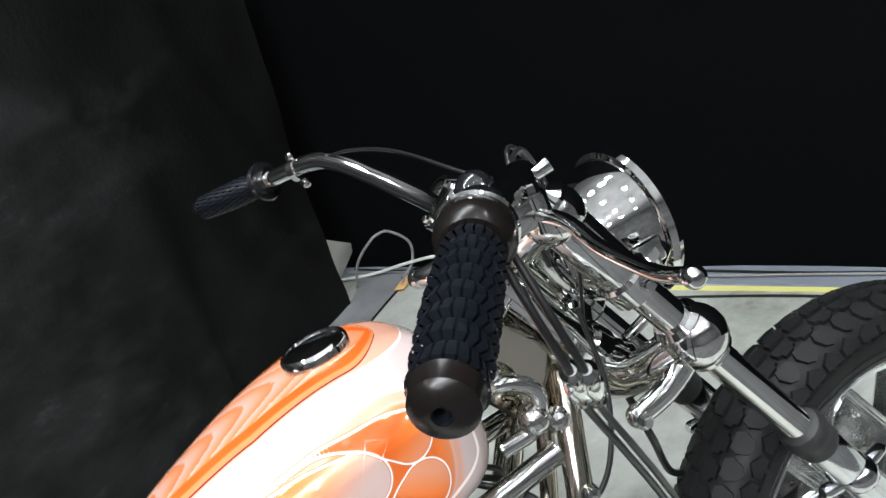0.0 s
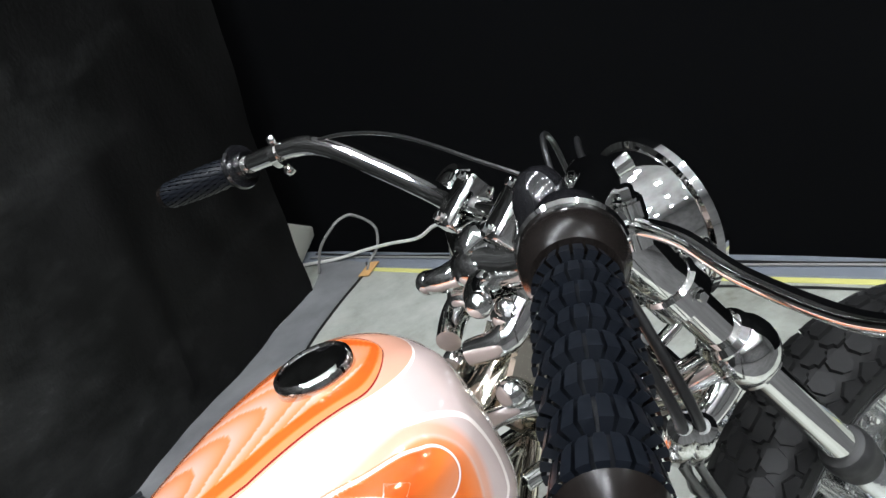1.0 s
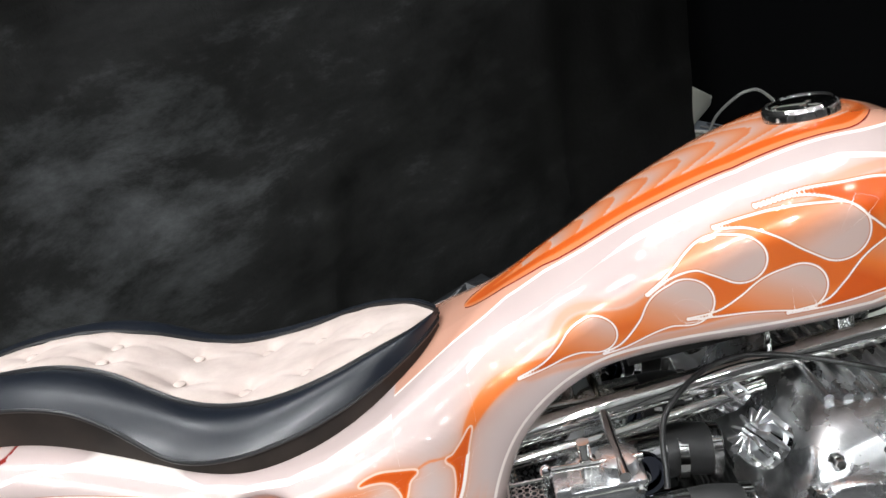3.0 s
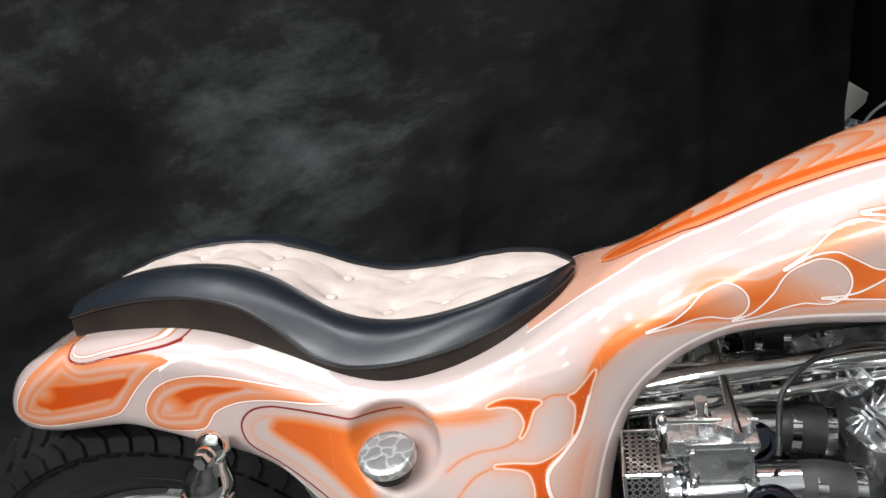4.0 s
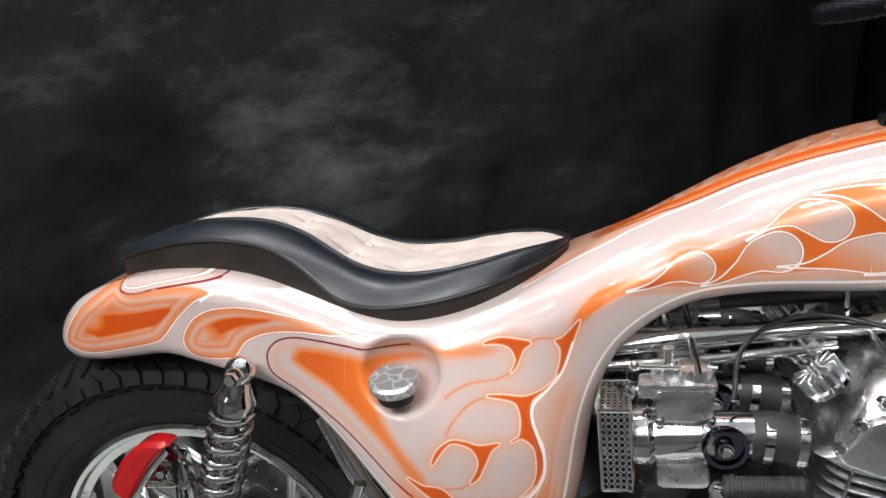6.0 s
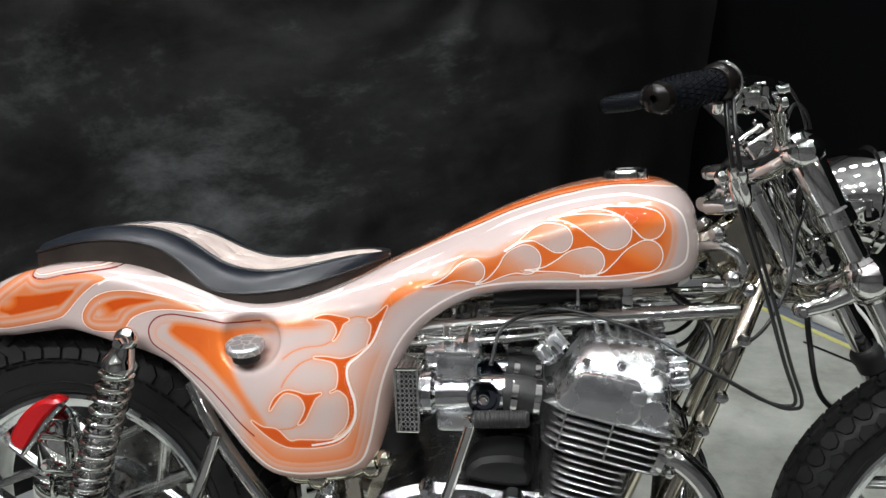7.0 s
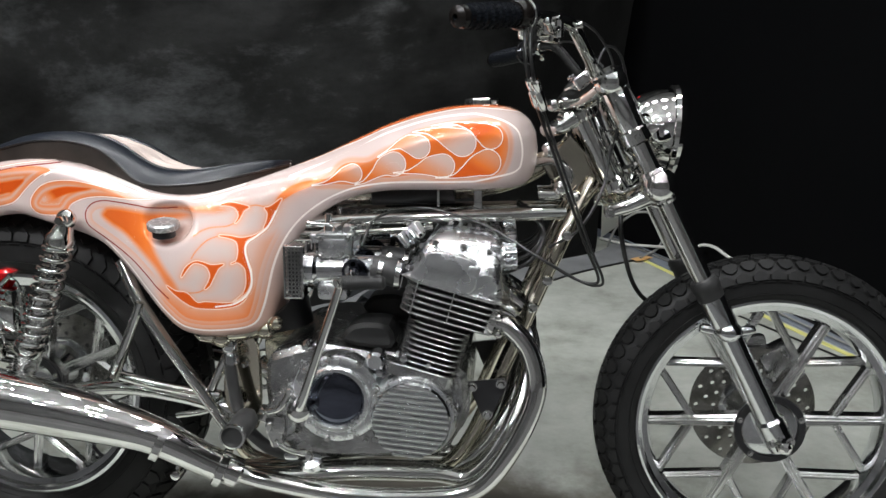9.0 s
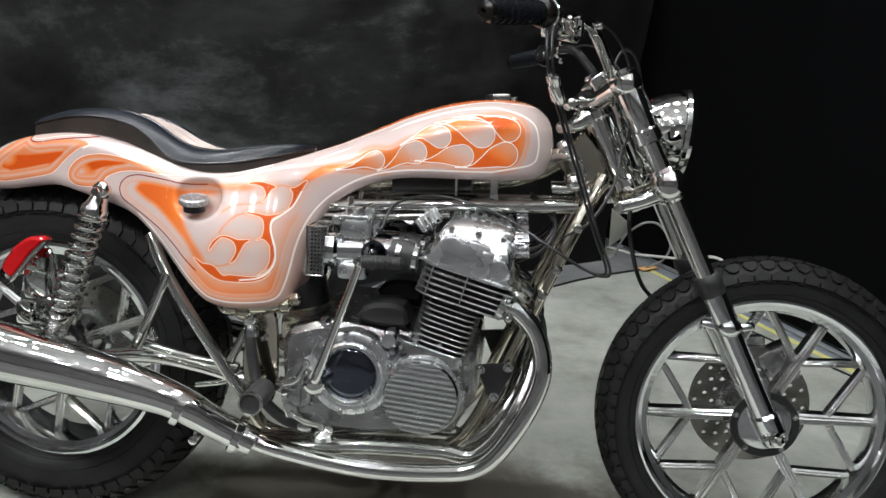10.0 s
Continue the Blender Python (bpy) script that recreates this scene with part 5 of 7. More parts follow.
def build_lever(s):
    """A clamp on the bar with a blade in front of the grip."""
    base = np.array((-0.478, -0.290, 1.068)) if s < 0 else np.array((-0.453, 0.300, 1.079))
    perch = Shape()
    if s > 0:
        lathe(perch, [(0.0118, -0.005), (0.0150, -0.0045), (0.0150, 0.0045), (0.0118, 0.005)], base, (-0.66, 0.74, -0.1), 24)
        ball(perch, base + np.array((0.0, 0.0, 0.018)), 0.0065, seg=12)
        ball(perch, base + np.array((0.004, -0.002, -0.020)), 0.0075, seg=12)
        return part("bar_band", perch, CHROME, bar, "thin chrome clamp band on the bar")
    lathe(perch, [(0.0125, -0.012), (0.0175, -0.011), (0.0175, 0.011), (0.0125, 0.012)], base, (-0.66, s * 0.74, -0.1), 24)
    block(perch, base + np.array((0.018, s * 0.004, 0.002)), (0.030, 0.022, 0.020), 0.005)
    lathe(perch, [(0.008, -0.012), (0.008, 0.012)], base + np.array((0.032, s * 0.010, 0)), (0, 0, 1), 16)
    ob = part("lever_perch", perch, CHROME, bar)
    part("bolt", bolt(Shape(), base + np.array((0.032, s * 0.010, 0.012)), (0, 0, 1), 0.005, 0.006), CHROME, ob)
    if s < 0:
        blade = Shape()
        tube(blade, [base + np.array((0.030, s * 0.012, 0)), (-0.449, s * 0.335, 1.066), (-0.456, s * 0.375, 1.058), (-0.463, s * 0.425, 1.056), (-0.469, s * 0.458, 1.063)], [0.0050, 0.0048, 0.0044, 0.0042, 0.0042], 14)
        ball(blade, (-0.470, s * 0.464, 1.064), 0.0056)
        part("lever_blade", blade, CHROME, ob, "chrome lever blade with a ball end")


for s in (-1, 1):
    build_lever(s)
dome = part("switch_dome", lathe(Shape(), [(0.015, 0), (0.0165, 0.006), (0.0165, 0.022), (0.014, 0.032), (0.008, 0.039), (0.001, 0.041)], (-0.460, -0.243, 1.058), (0.15, 0.1, 1), 28), GLOSS_BLACK, bar, "glossy black domed switch")
part("switch_collar", lathe(Shape(), [(0.015, -0.006), (0.019, -0.004), (0.019, 0.004), (0.016, 0.007)], (-0.460, -0.243, 1.058), (0.15, 0.1, 1), 28), CHROME, dome)
part("switch_arm", tube(Shape(), [(-0.455, -0.245, 1.074), (-0.425, -0.250, 1.076), (-0.405, -0.255, 1.080)], [0.005, 0.004, 0.006], 12), CHROME, dome)


def cable(pts, r=0.0032, mat=None, label="black control cable"):
    return part("cable", tube(Shape(), pts, r, 10, 8), mat or CABLE, bike, label)


CONTROL = [(-0.498, -0.335, 1.075), (-0.497, -0.352, 1.030), (-0.490, -0.350, 0.991), (-0.474, -0.314, 0.947), (-0.452, -0.295, 0.890), (-0.427, -0.270, 0.826), (-0.385, -0.215, 0.720), (-0.356, -0.175, 0.655), (-0.364, -0.165, 0.640), (-0.40, -0.165, 0.650)]
cable(CONTROL + [(-0.47, -0.16, 0.69), (-0.56, -0.12, 0.735), (-0.68, -0.08, 0.76), (-0.76, -0.12, 0.745), (-0.78, -0.17, 0.70)], 0.0028)
cable([(x + 0.008, y - 0.002, z - 0.003) for x, y, z in CONTROL] + [(-0.50, -0.13, 0.70), (-0.60, -0.08, 0.72)], 0.0026)
for k in (0, 1):
    fer = part("cable_adjuster", lathe(Shape(), [(0.004, 0), (0.0072, 0.003), (0.0072, 0.018), (0.0055, 0.021), (0.0080, 0.026), (0.0080, 0.052), (0.0055, 0.058)], (-0.490 + 0.008 * k, -0.351 - 0.002 * k, 0.994 - 0.004 * k), (0.016, 0.036, -0.044), 18), CHROME, bike, "ribbed chrome cable adjuster")
part("cable_adjuster", lathe(Shape(), [(0.006, 0), (0.0085, 0.004), (0.0085, 0.030), (0.006, 0.036)], (-0.498, -0.330, 1.085), (-0.10, 0.5, -0.85), 18), CHROME, bike)
cable([(-0.430, 0.248, 1.084), (-0.408, 0.190, 1.086), (-0.385, 0.110, 1.076), (-0.365, 0.02, 1.048), (-0.340, -0.06, 1.010), (-0.318, -0.078, 0.95), (-0.330, -0.06, 0.86)], 0.0020)
cable([(-0.452, -0.288, 1.078), (-0.420, -0.235, 1.088), (-0.380, -0.175, 1.078), (-0.345, -0.12, 1.040), (-0.328, -0.095, 0.985), (-0.325, -0.085, 0.93)], 0.0020)
cable([(-0.330, -0.06, 0.88), (-0.345, -0.085, 0.80), (-0.385, -0.10, 0.73), (-0.44, -0.09, 0.69)], 0.003)
cable([(-0.36, -0.10, 0.95), (-0.365, -0.105, 1.02), (-0.345, -0.075, 1.058), (-0.315, -0.04, 1.04), (-0.292, -0.015, 0.965)], 0.0024)
# hose down to the front brake on the left leg
cable([(-0.30, -0.02, 0.79), (-0.30, -0.05, 0.70), (-0.25, 0.02, 0.58), (-0.15, 0.075, 0.52), (-0.06, 0.09, 0.47)], 0.0045)
caliper = Shape()
block(caliper, (0.055, 0.085, 0.425), (0.075, 0.055, 0.085), 0.012, Matrix.Rotation(radians(-30), 3, "Y"))
block(caliper, (-0.005, 0.10, 0.455), (0.07, 0.03, 0.05), 0.010, Matrix.Rotation(radians(-10), 3, "Y"))
cal = part("brake_caliper", caliper, CAST, fork, "cast alloy front brake caliper")
for k in (-1, 1):
    part("bolt", bolt(Shape(), (0.05 + 0.022 * k, 0.056, 0.43 + 0.02 * k), (0, -1, 0), 0.006, 0.006), CHROME, cal)


# engine: an inline four with finned barrels leaning forward
engine = new("engine")
engine.parent = bike
engine["label"] = "polished four-cylinder engine with finned barrels"
LEAN = radians(15)
AX, BX = np.array([math.sin(LEAN), 0, math.cos(LEAN)]), np.array([math.cos(LEAN), 0, -math.sin(LEAN)])
FOOT = np.array([-0.668, 0.0, 0.488])


def up(s, b=0.0, y=0.0):
    """A point s metres up the barrels, b forward across them."""
    return FOOT + AX * s + BX * b + np.array([0, y, 0])


def rounded(hx, hy, r, n=5):
    return [(sx * (hx - r) + r * math.cos(a), sy * (hy - r) + r * math.sin(a)) for sx, sy, a0 in ((1, 1, 0), (-1, 1, 90), (-1, -1, 180), (1, -1, 270)) for a in np.radians(np.linspace(a0, a0 + 90, n))]


def slab(sh, s0, s1, hx, hy, r, shift=0.0, edge=0.0012):
    """A plate square to the barrels with rounded corners."""
    rings = [(s0, -edge), (s0 + edge, 0), (s1 - edge, 0), (s1, -edge)]
    n = len(rounded(1, 1, 0.1))
    verts = [up(s, b + shift, y) for s, e in rings for b, y in rounded(hx + e, hy + e, r)]
    faces = [(i * n + k, i * n + (k + 1) % n, (i + 1) * n + (k + 1) % n, (i + 1) * n + k) for i in range(3) for k in range(n)]
    faces += [tuple(range(n))[::-1], tuple(3 * n + k for k in range(n))]
    return sh.add(verts, faces)


barrel = part("cylinder_block", slab(Shape(), -0.015, 0.090, 0.048, 0.186, 0.02, 0.012), BARREL, engine, "finned cylinder block")
for i in range(9):
    s = -0.010 + 0.0108 * i
    part("fin", slab(Shape(), s, s + 0.0028, 0.058, 0.204, 0.026, 0.012), FIN, barrel)
head_ = part("cylinder_head", slab(Shape(), 0.088, 0.152, 0.078, 0.188, 0.02, 0.023), BARREL, engine, "finned cylinder head")
for i in range(6):
    s = 0.0895 + 0.0116 * i
    part("fin", slab(Shape(), s, s + 0.0036, 0.091, 0.208, 0.030, 0.024), FIN, head_)
for s in (-1, 1):
    for b in (-0.045, 0.022):
        part("fin_tie", block(Shape(), up(0.120, b, s * 0.206), (0.003, 0.006, 0.056), 0.001, Matrix.Rotation(LEAN, 3, "Y")), FIN, head_)

# rocker cover: a polished casting, rounded over and ending in flat faces
COVER = [(-0.068, 0.146), (-0.066, 0.160), (-0.062, 0.184), (-0.055, 0.208), (-0.044, 0.227), (-0.028, 0.241), (0.02, 0.250), (0.062, 0.255), (0.078, 0.250), (0.087, 0.228), (0.096, 0.190), (0.108, 0.158), (0.111, 0.146)]
cover = Shape()
outline = spline(COVER, 3, closed=True)
mid_ = np.array([0.02, 0.190])
prof = [(-0.2050, 0.70), (-0.2046, 0.78), (-0.2030, 0.86), (-0.1990, 0.925), (-0.1930, 0.965), (-0.1850, 0.990), (-0.175, 1.0), (-0.105, 1.0), (-0.095, 0.955), (-0.03, 0.955)]
prof += [(-y, k) for y, k in reversed(prof)]
m = len(outline)


def cover_at(b, s, y):
    """A point of the cover, whose ends curve in towards its crown."""
    return up(s, b, y * (1 - 0.30 * float(ease(0.205, 0.262, s))))


verts = [cover_at(*(mid_ + (p - mid_) * k), y) for y, k in prof for p in outline]
faces = [(i * m + k, i * m + (k + 1) % m, (i + 1) * m + (k + 1) % m, (i + 1) * m + k) for i in range(len(prof) - 1) for k in range(m)]
faces += [tuple(range(m))[::-1], tuple((len(prof) - 1) * m + k for k in range(m))]
rocker = part("rocker_cover", cover.add(verts, faces), BUFFED, engine, "polished rocker cover", 60)
for i in range(6):
    b = -0.02 + 0.017 * i
    part("cover_rib", tube(Shape(), [up(0.247 + 0.0014 * i, b, -0.135), up(0.247 + 0.0014 * i, b, 0.135)], 0.0045, 10, 1, False), BUFFED, rocker)
turn_ = Matrix.Rotation(LEAN, 3, "Y")
for s in (-1, 1):
    # a raised pad on each end, stepping down beside a boxed lug
    pad = Shape()
    ring_ = spline([(-0.058, 0.154), (-0.054, 0.180), (-0.046, 0.203), (-0.030, 0.213), (0.010, 0.216), (0.040, 0.214), (0.048, 0.200), (0.048, 0.154)], 3, closed=True)
    n_ = len(ring_)
    levels = [(0.190, 1.0), (0.205, 1.0), (0.2095, 0.985), (0.2120, 0.95), (0.2130, 0.88)]
    pad.add([up(0.185 + (q[1] - 0.185) * k, q[0] * k, s * y) for y, k in levels for q in ring_],
            [(i * n_ + k, i * n_ + (k + 1) % n_, (i + 1) * n_ + (k + 1) % n_, (i + 1) * n_ + k)[::s] for i in range(4) for k in range(n_)] + [tuple(4 * n_ + k for k in range(n_))[::s]])
    part("end_pad", pad, BUFFED, rocker)
    part("end_lug", block(Shape(), up(0.196, 0.044, s * 0.205), (0.022, 0.022, 0.020), 0.004, turn_, 2), BUFFED, rocker)
    part("end_lug", block(Shape(), up(0.236, 0.070, s * 0.160), (0.022, 0.030, 0.022), 0.005, turn_, 2), BUFFED, rocker)
    part("cam_end_cap", lathe(Shape(), [(0.022, 0), (0.022, 0.010), (0.018, 0.014), (0.001, 0.015)], up(0.178, 0.072, s * 0.192), (0, s, 0), 28), BUFFED, rocker)
    part("cover_flange", slab(Shape(), 0.1475, 0.1535, 0.092, 0.2085, 0.03, 0.022), BUFFED, rocker) if s > 0 else None
    for b, h in ((-0.050, 0.196), (-0.034, 0.220), (0.062, 0.228), (0.098, 0.166), (-0.060, 0.166), (0.015, 0.226)):
        part("bolt", bolt(Shape(), cover_at(b, h, s * 0.198), (0, s, 0.25), 0.0050, 0.010), CHROME, rocker)


def inspection_cap(at, axis):
    """A round cap with deep radial and straight ribs."""
    sh = lathe(Shape(), [(0.020, 0), (0.0235, 0.003), (0.0235, 0.008), (0.019, 0.010), (0.017, 0.022)], at, axis, 30)
    w = np.array(axis, float) / np.linalg.norm(axis)
    u = np.cross(w, [0, 1, 0])
    u /= np.linalg.norm(u)
    v = np.cross(w, u)
    for k in range(12):
        a = 2 * math.pi * k / 12
        d = math.cos(a) * u + math.sin(a) * v
        t = np.cross(w, d)
        rot = Matrix((tuple(d), tuple(t), tuple(w))).transposed()
        part("cap_rib", block(Shape(), np.array(at) + d * 0.0165 + w * 0.017, (0.016, 0.0034, 0.026), 0.0008, rot, 1), BUFFED, rocker)
    return part("inspection_cap", sh, ALLOY, rocker, "ribbed alloy valve inspection cap", 30)


for yy in (-0.155, -0.062, 0.062, 0.155):
    inspection_cap((-0.682, yy, 0.708), (-0.62, 0, 0.78))
    inspection_cap((-0.529, yy, 0.682), (0.97, 0, 0.10))

# crankcase
CASE = [(-0.965, 0.470), (-0.925, 0.500), (-0.87, 0.512), (-0.80, 0.505), (-0.755, 0.498), (-0.72, 0.500), (-0.60, 0.472), (-0.585, 0.44), (-0.582, 0.385), (-0.61, 0.335), (-0.64, 0.305), (-0.80, 0.290), (-0.90, 0.296), (-0.955, 0.345)]
case = part("crankcase", prism(Shape(), spline(CASE, 3, closed=True), -0.175, 0.175, 0.012), CAST, engine, "cast alloy crankcase")
part("sump", prism(Shape(), [(-0.86, 0.30), (-0.66, 0.31), (-0.68, 0.262), (-0.84, 0.258)], -0.10, 0.10, 0.008), CAST, case)
part("barrel_base", slab(Shape(), -0.030, -0.008, 0.066, 0.205, 0.02), CAST, case)
for s in (-1, 1):
    flange = Shape()
    lathe(flange, [(0.083, 0.0), (0.084, 0.010), (0.080, 0.028), (0.076, 0.034), (0.072, 0.034)], (-0.684, s * 0.175, 0.391), (0, s, 0), 48)
    part("points_housing", flange, BUFFED, case)
    gear = Shape()
    lathe(gear, [(0.086, 0.0), (0.087, 0.012), (0.082, 0.030), (0.074, 0.034), (0.064, 0.034), (0.060, 0.040), (0.054, 0.041), (0.050, 0.036), (0.047, 0.030)], (-0.824, s * 0.172, 0.420), (0, s, 0), 48)
    clutch = part("clutch_housing", gear, BUFFED, case, "polished clutch housing ringed with bolts")
    part("clutch_cover", lathe(Shape(), [(0.049, 0.030), (0.048, 0.034), (0.042, 0.037), (0.030, 0.039), (0.012, 0.040), (0.001, 0.040)], (-0.824, s * 0.172, 0.420), (0, s, 0), 48), DARK_CHROME, clutch, "dark mirror clutch cover")
    for k in range(9):
        a = 2 * math.pi * k / 9 + 0.3
        part("bolt", bolt(Shape(), (-0.824 + 0.078 * math.cos(a), s * 0.202, 0.420 + 0.078 * math.sin(a)), (0, s, 0), 0.0048, 0.007), CHROME, clutch)
    plate = part("points_cover", lathe(Shape(), [(0.071, 0.030), (0.0725, 0.034), (0.0725, 0.048), (0.069, 0.052)], (-0.684, s * 0.175, 0.391), (0, s, 0), 56), ALLOY, case, "round finned points cover")
    tilt = radians(5)
    for k in range(-6, 7):
        q = k * 0.0106
        half = math.sqrt(max(0.070 ** 2 - q * q, 0)) - 0.001
        if half > 0.01:
            part("cover_rib", block(Shape(), (-0.684 + q * math.sin(tilt), s * 0.2285, 0.391 + q * math.cos(tilt)), (2 * half, 0.008, 0.0058), 0.0018, Matrix.Rotation(tilt, 3, "Y"), 2), ALLOY, plate)
    for k in range(3):
        a = radians(-92 + 120 * k)
        part("bolt", bolt(Shape(), (-0.684 + 0.077 * math.cos(a), s * 0.205, 0.391 + 0.077 * math.sin(a)), (0, s, 0), 0.005, 0.007), CHROME, plate)
    side_parts = Shape()
    prism(side_parts, spline([(-0.955, 0.40), (-0.915, 0.44), (-0.90, 0.40), (-0.905, 0.35), (-0.945, 0.345)], 4, closed=True), s * 0.170, s * 0.214, 0.006)
    block(side_parts, (-0.935, s * 0.215, 0.372), (0.036, 0.02, 0.034), 0.004)
    part("gearbox_cover", side_parts, CAST, case)
    for bx, bz in ((-0.952, 0.392), (-0.93, 0.425), (-0.905, 0.345), (-0.75, 0.500), (-0.775, 0.33), (-0.62, 0.352), (-0.605, 0.445)):
        part("bolt", bolt(Shape(), (bx, s * 0.174, bz), (0, s, 0), 0.0055, 0.008), CHROME, case)
    lug = Shape()
    lathe(lug, [(0.018, 0), (0.018, 0.030), (0.013, 0.036)], (-0.752, s * 0.168, 0.492), (0, s, 0), 20)
    part("case_boss", lug, ALLOY, case)
    part("starter_cover", prism(Shape(), spline([(-0.82, 0.515), (-0.80, 0.548), (-0.735, 0.548), (-0.73, 0.505)], 3, closed=True), s * 0.07, s * 0.16, 0.008), BARREL, case)

# kick lever on the right
kick = part("kick_lever", tube(Shape(), [(-0.886, -0.215, 0.405), (-0.884, -0.235, 0.412), (-0.868, -0.245, 0.455), (-0.835, -0.252, 0.55), (-0.806, -0.255, 0.635), (-0.803, -0.257, 0.648)], [0.013, 0.0105, 0.0085, 0.0075, 0.0075, 0.009], 16), CHROME, engine, "chrome kick lever with a ribbed rubber pedal")
boss = Shape()
lathe(boss, [(0.020, 0), (0.021, 0.004), (0.021, 0.032), (0.015, 0.038), (0.006, 0.040)], (-0.887, -0.205, 0.405), (0, -1, 0), 26)
part("kick_boss", boss, CHROME, kick)
ped = Shape()
lathe(ped, [(0.0085, 0)] + [(r, 0.002 + 0.0034 * i + dx) for i in range(21) for r, dx in ((0.0112, 0.0), (0.0124, 0.0008), (0.0124, 0.0018), (0.0112, 0.0026))] + [(0.0085, 0.076)], (-0.800, -0.257, 0.651), (1, 0, 0.02), 22)
part("kick_rubber", ped, RUBBER, kick, "ribbed black rubber pedal")
part("bolt", bolt(Shape(), (-0.804, -0.262, 0.652), (-0.3, -1, 0), 0.007, 0.008), CHROME, kick)

# carburettors with mesh inlets
def build_carb(y):
    carb = new("carburettor")
    carb.parent = engine
    carb["label"] = "polished carburettor with a chrome mesh inlet"
    x_ = (1, 0, 0.03)
    at = np.array([-0.895, y, 0.652])
    part("throat", lathe(Shape(), [(0.020, 0.0), (0.032, 0.002), (0.034, 0.008), (0.034, 0.020), (0.028, 0.026), (0.027, 0.075), (0.030, 0.078), (0.030, 0.086), (0.026, 0.090), (0.025, 0.128), (0.020, 0.130)], at + (0.008, 0, 0), x_, 30), ALLOY, carb)
    top = Shape()
    block(top, at + (0.065, 0, 0.045), (0.058, 0.044, 0.040), 0.006)
    block(top, at + (0.066, 0, 0.068), (0.066, 0.050, 0.008), 0.003)
    block(top, at + (0.030, 0, 0.060), (0.022, 0.030, 0.018), 0.004)
    lathe(top, [(0.020, 0), (0.021, 0.004), (0.019, 0.012), (0.010, 0.015)], at + (0.078, 0, 0.072), (0, 0, 1), 26)
    body_ = part("carb_body", top, BUFFED, carb)
    bowl = Shape()
    block(bowl, at + (0.062, 0, -0.036), (0.058, 0.048, 0.034), 0.009)
    part("float_bowl", bowl, BUFFED, carb)
    part("top_pillar", lathe(Shape(), [(0.009, 0), (0.009, 0.016), (0.006, 0.018), (0.006, 0.034)], at + (0.052, 0, 0.070), (0, 0, 1), 16), CHROME, body_)
    part("cross_rod", tube(Shape(), [at + (0.018, -0.006, 0.086), at + (0.100, -0.006, 0.082)], 0.0032, 10, 1, False), CHROME, body_)
    part("rod_knob", ball(Shape(), at + (0.016, -0.006, 0.086), 0.0058, seg=14), CHROME, body_)
    for dx, dz in ((0.040, 0.062), (0.092, 0.062), (0.040, 0.030), (0.092, 0.030)):
        part("screw", bolt(Shape(), at + (dx, -0.0225, dz), (0, -1, 0), 0.0036, 0.004), CHROME, body_)
    dial = part("choke_dial", lathe(Shape(), [(0.0235, 0), (0.0245, 0.004), (0.0235, 0.008), (0.019, 0.008), (0.018, 0.003), (0.009, 0.003), (0.0085, 0.011), (0.004, 0.013)], at + (0.105, -0.024, 0.003), (0, -1, 0), 30), DARK_CHROME, carb)
    part("dial_screw", bolt(Shape(), at + (0.105, -0.034, 0.003), (0, -1, 0), 0.006, 0.006), CHROME, dial)
    hose = part("intake_rubber", tube(Shape(), [at + (0.132, 0, 0.002), at + (0.155, 0, 0.002), at + (0.186, 0, -0.006)], 0.026, 24), RUBBER, carb)
    for q in (0.143, 0.176):
        part("hose_clamp", lathe(Shape(), [(0.0265, 0), (0.0285, 0.001), (0.0285, 0.010), (0.0265, 0.011)], at + (q, 0, -0.004 * (q > 0.15)), (1, 0, -0.15), 30), CHROME, hose)
    # mesh box: a frame with a field of round holes on its rear and outer faces
    box = Shape()
    x0, x1, z0, z1, hy = -0.022, 0.010, -0.046, 0.048, 0.036
    block(box, at + (x1, 0, 0.001), (0.004, 2 * hy, z1 - z0), 0.001)
    for sy in (-1, 1):
        for zz in (z0, z1):
            tube(box, [at + (x0, sy * hy, zz), at + (x1, sy * hy, zz)], 0.0022, 8, 1, False)
        tube(box, [at + (x0, sy * hy, z0), at + (x0, sy * hy, z1)], 0.0022, 8, 1, False)
        tube(box, [at + (x1, sy * hy, z0), at + (x1, sy * hy, z1)], 0.0022, 8, 1, False)
    for zz in (z0, z1):
        tube(box, [at + (x0, -hy, zz), at + (x0, hy, zz)], 0.0022, 8, 1, False)
    shell = part("mesh_box", box, CHROME, carb, "perforated chrome inlet box")
    mesh_ = Shape()
    nh = 12

    def panel(origin, u, v, nu, nv):
        """A perforated sheet of nu by nv cells, each with a round hole."""
        o, u, v = np.array(origin, float), np.array(u, float) / nu, np.array(v, float) / nv
        for i in range(nu):
            for j in range(nv):
                c = o + u * (i + 0.5) + v * (j + 0.5)
                outer_ = [c + u * 0.5 * math.copysign(min(1, abs(math.cos(a)) * 1.5), math.cos(a)) + v * 0.5 * math.copysign(min(1, abs(math.sin(a)) * 1.5), math.sin(a)) for a in np.arange(8) * math.pi / 4 + math.pi / 8]
                inner_ = [c + 0.36 * (u * math.cos(a) + v * math.sin(a)) for a in np.arange(8) * math.pi / 4 + math.pi / 8]
                mesh_.add(outer_ + inner_, [(k, (k + 1) % 8, 8 + (k + 1) % 8, 8 + k) for k in range(8)])

    panel(at + (x0, -hy, z0), (0, 2 * hy, 0), (0, 0, z1 - z0), 10, 13)
    panel(at + (x0, -hy, z0), (x1 - x0, 0, 0), (0, 0, z1 - z0), 5, 13)
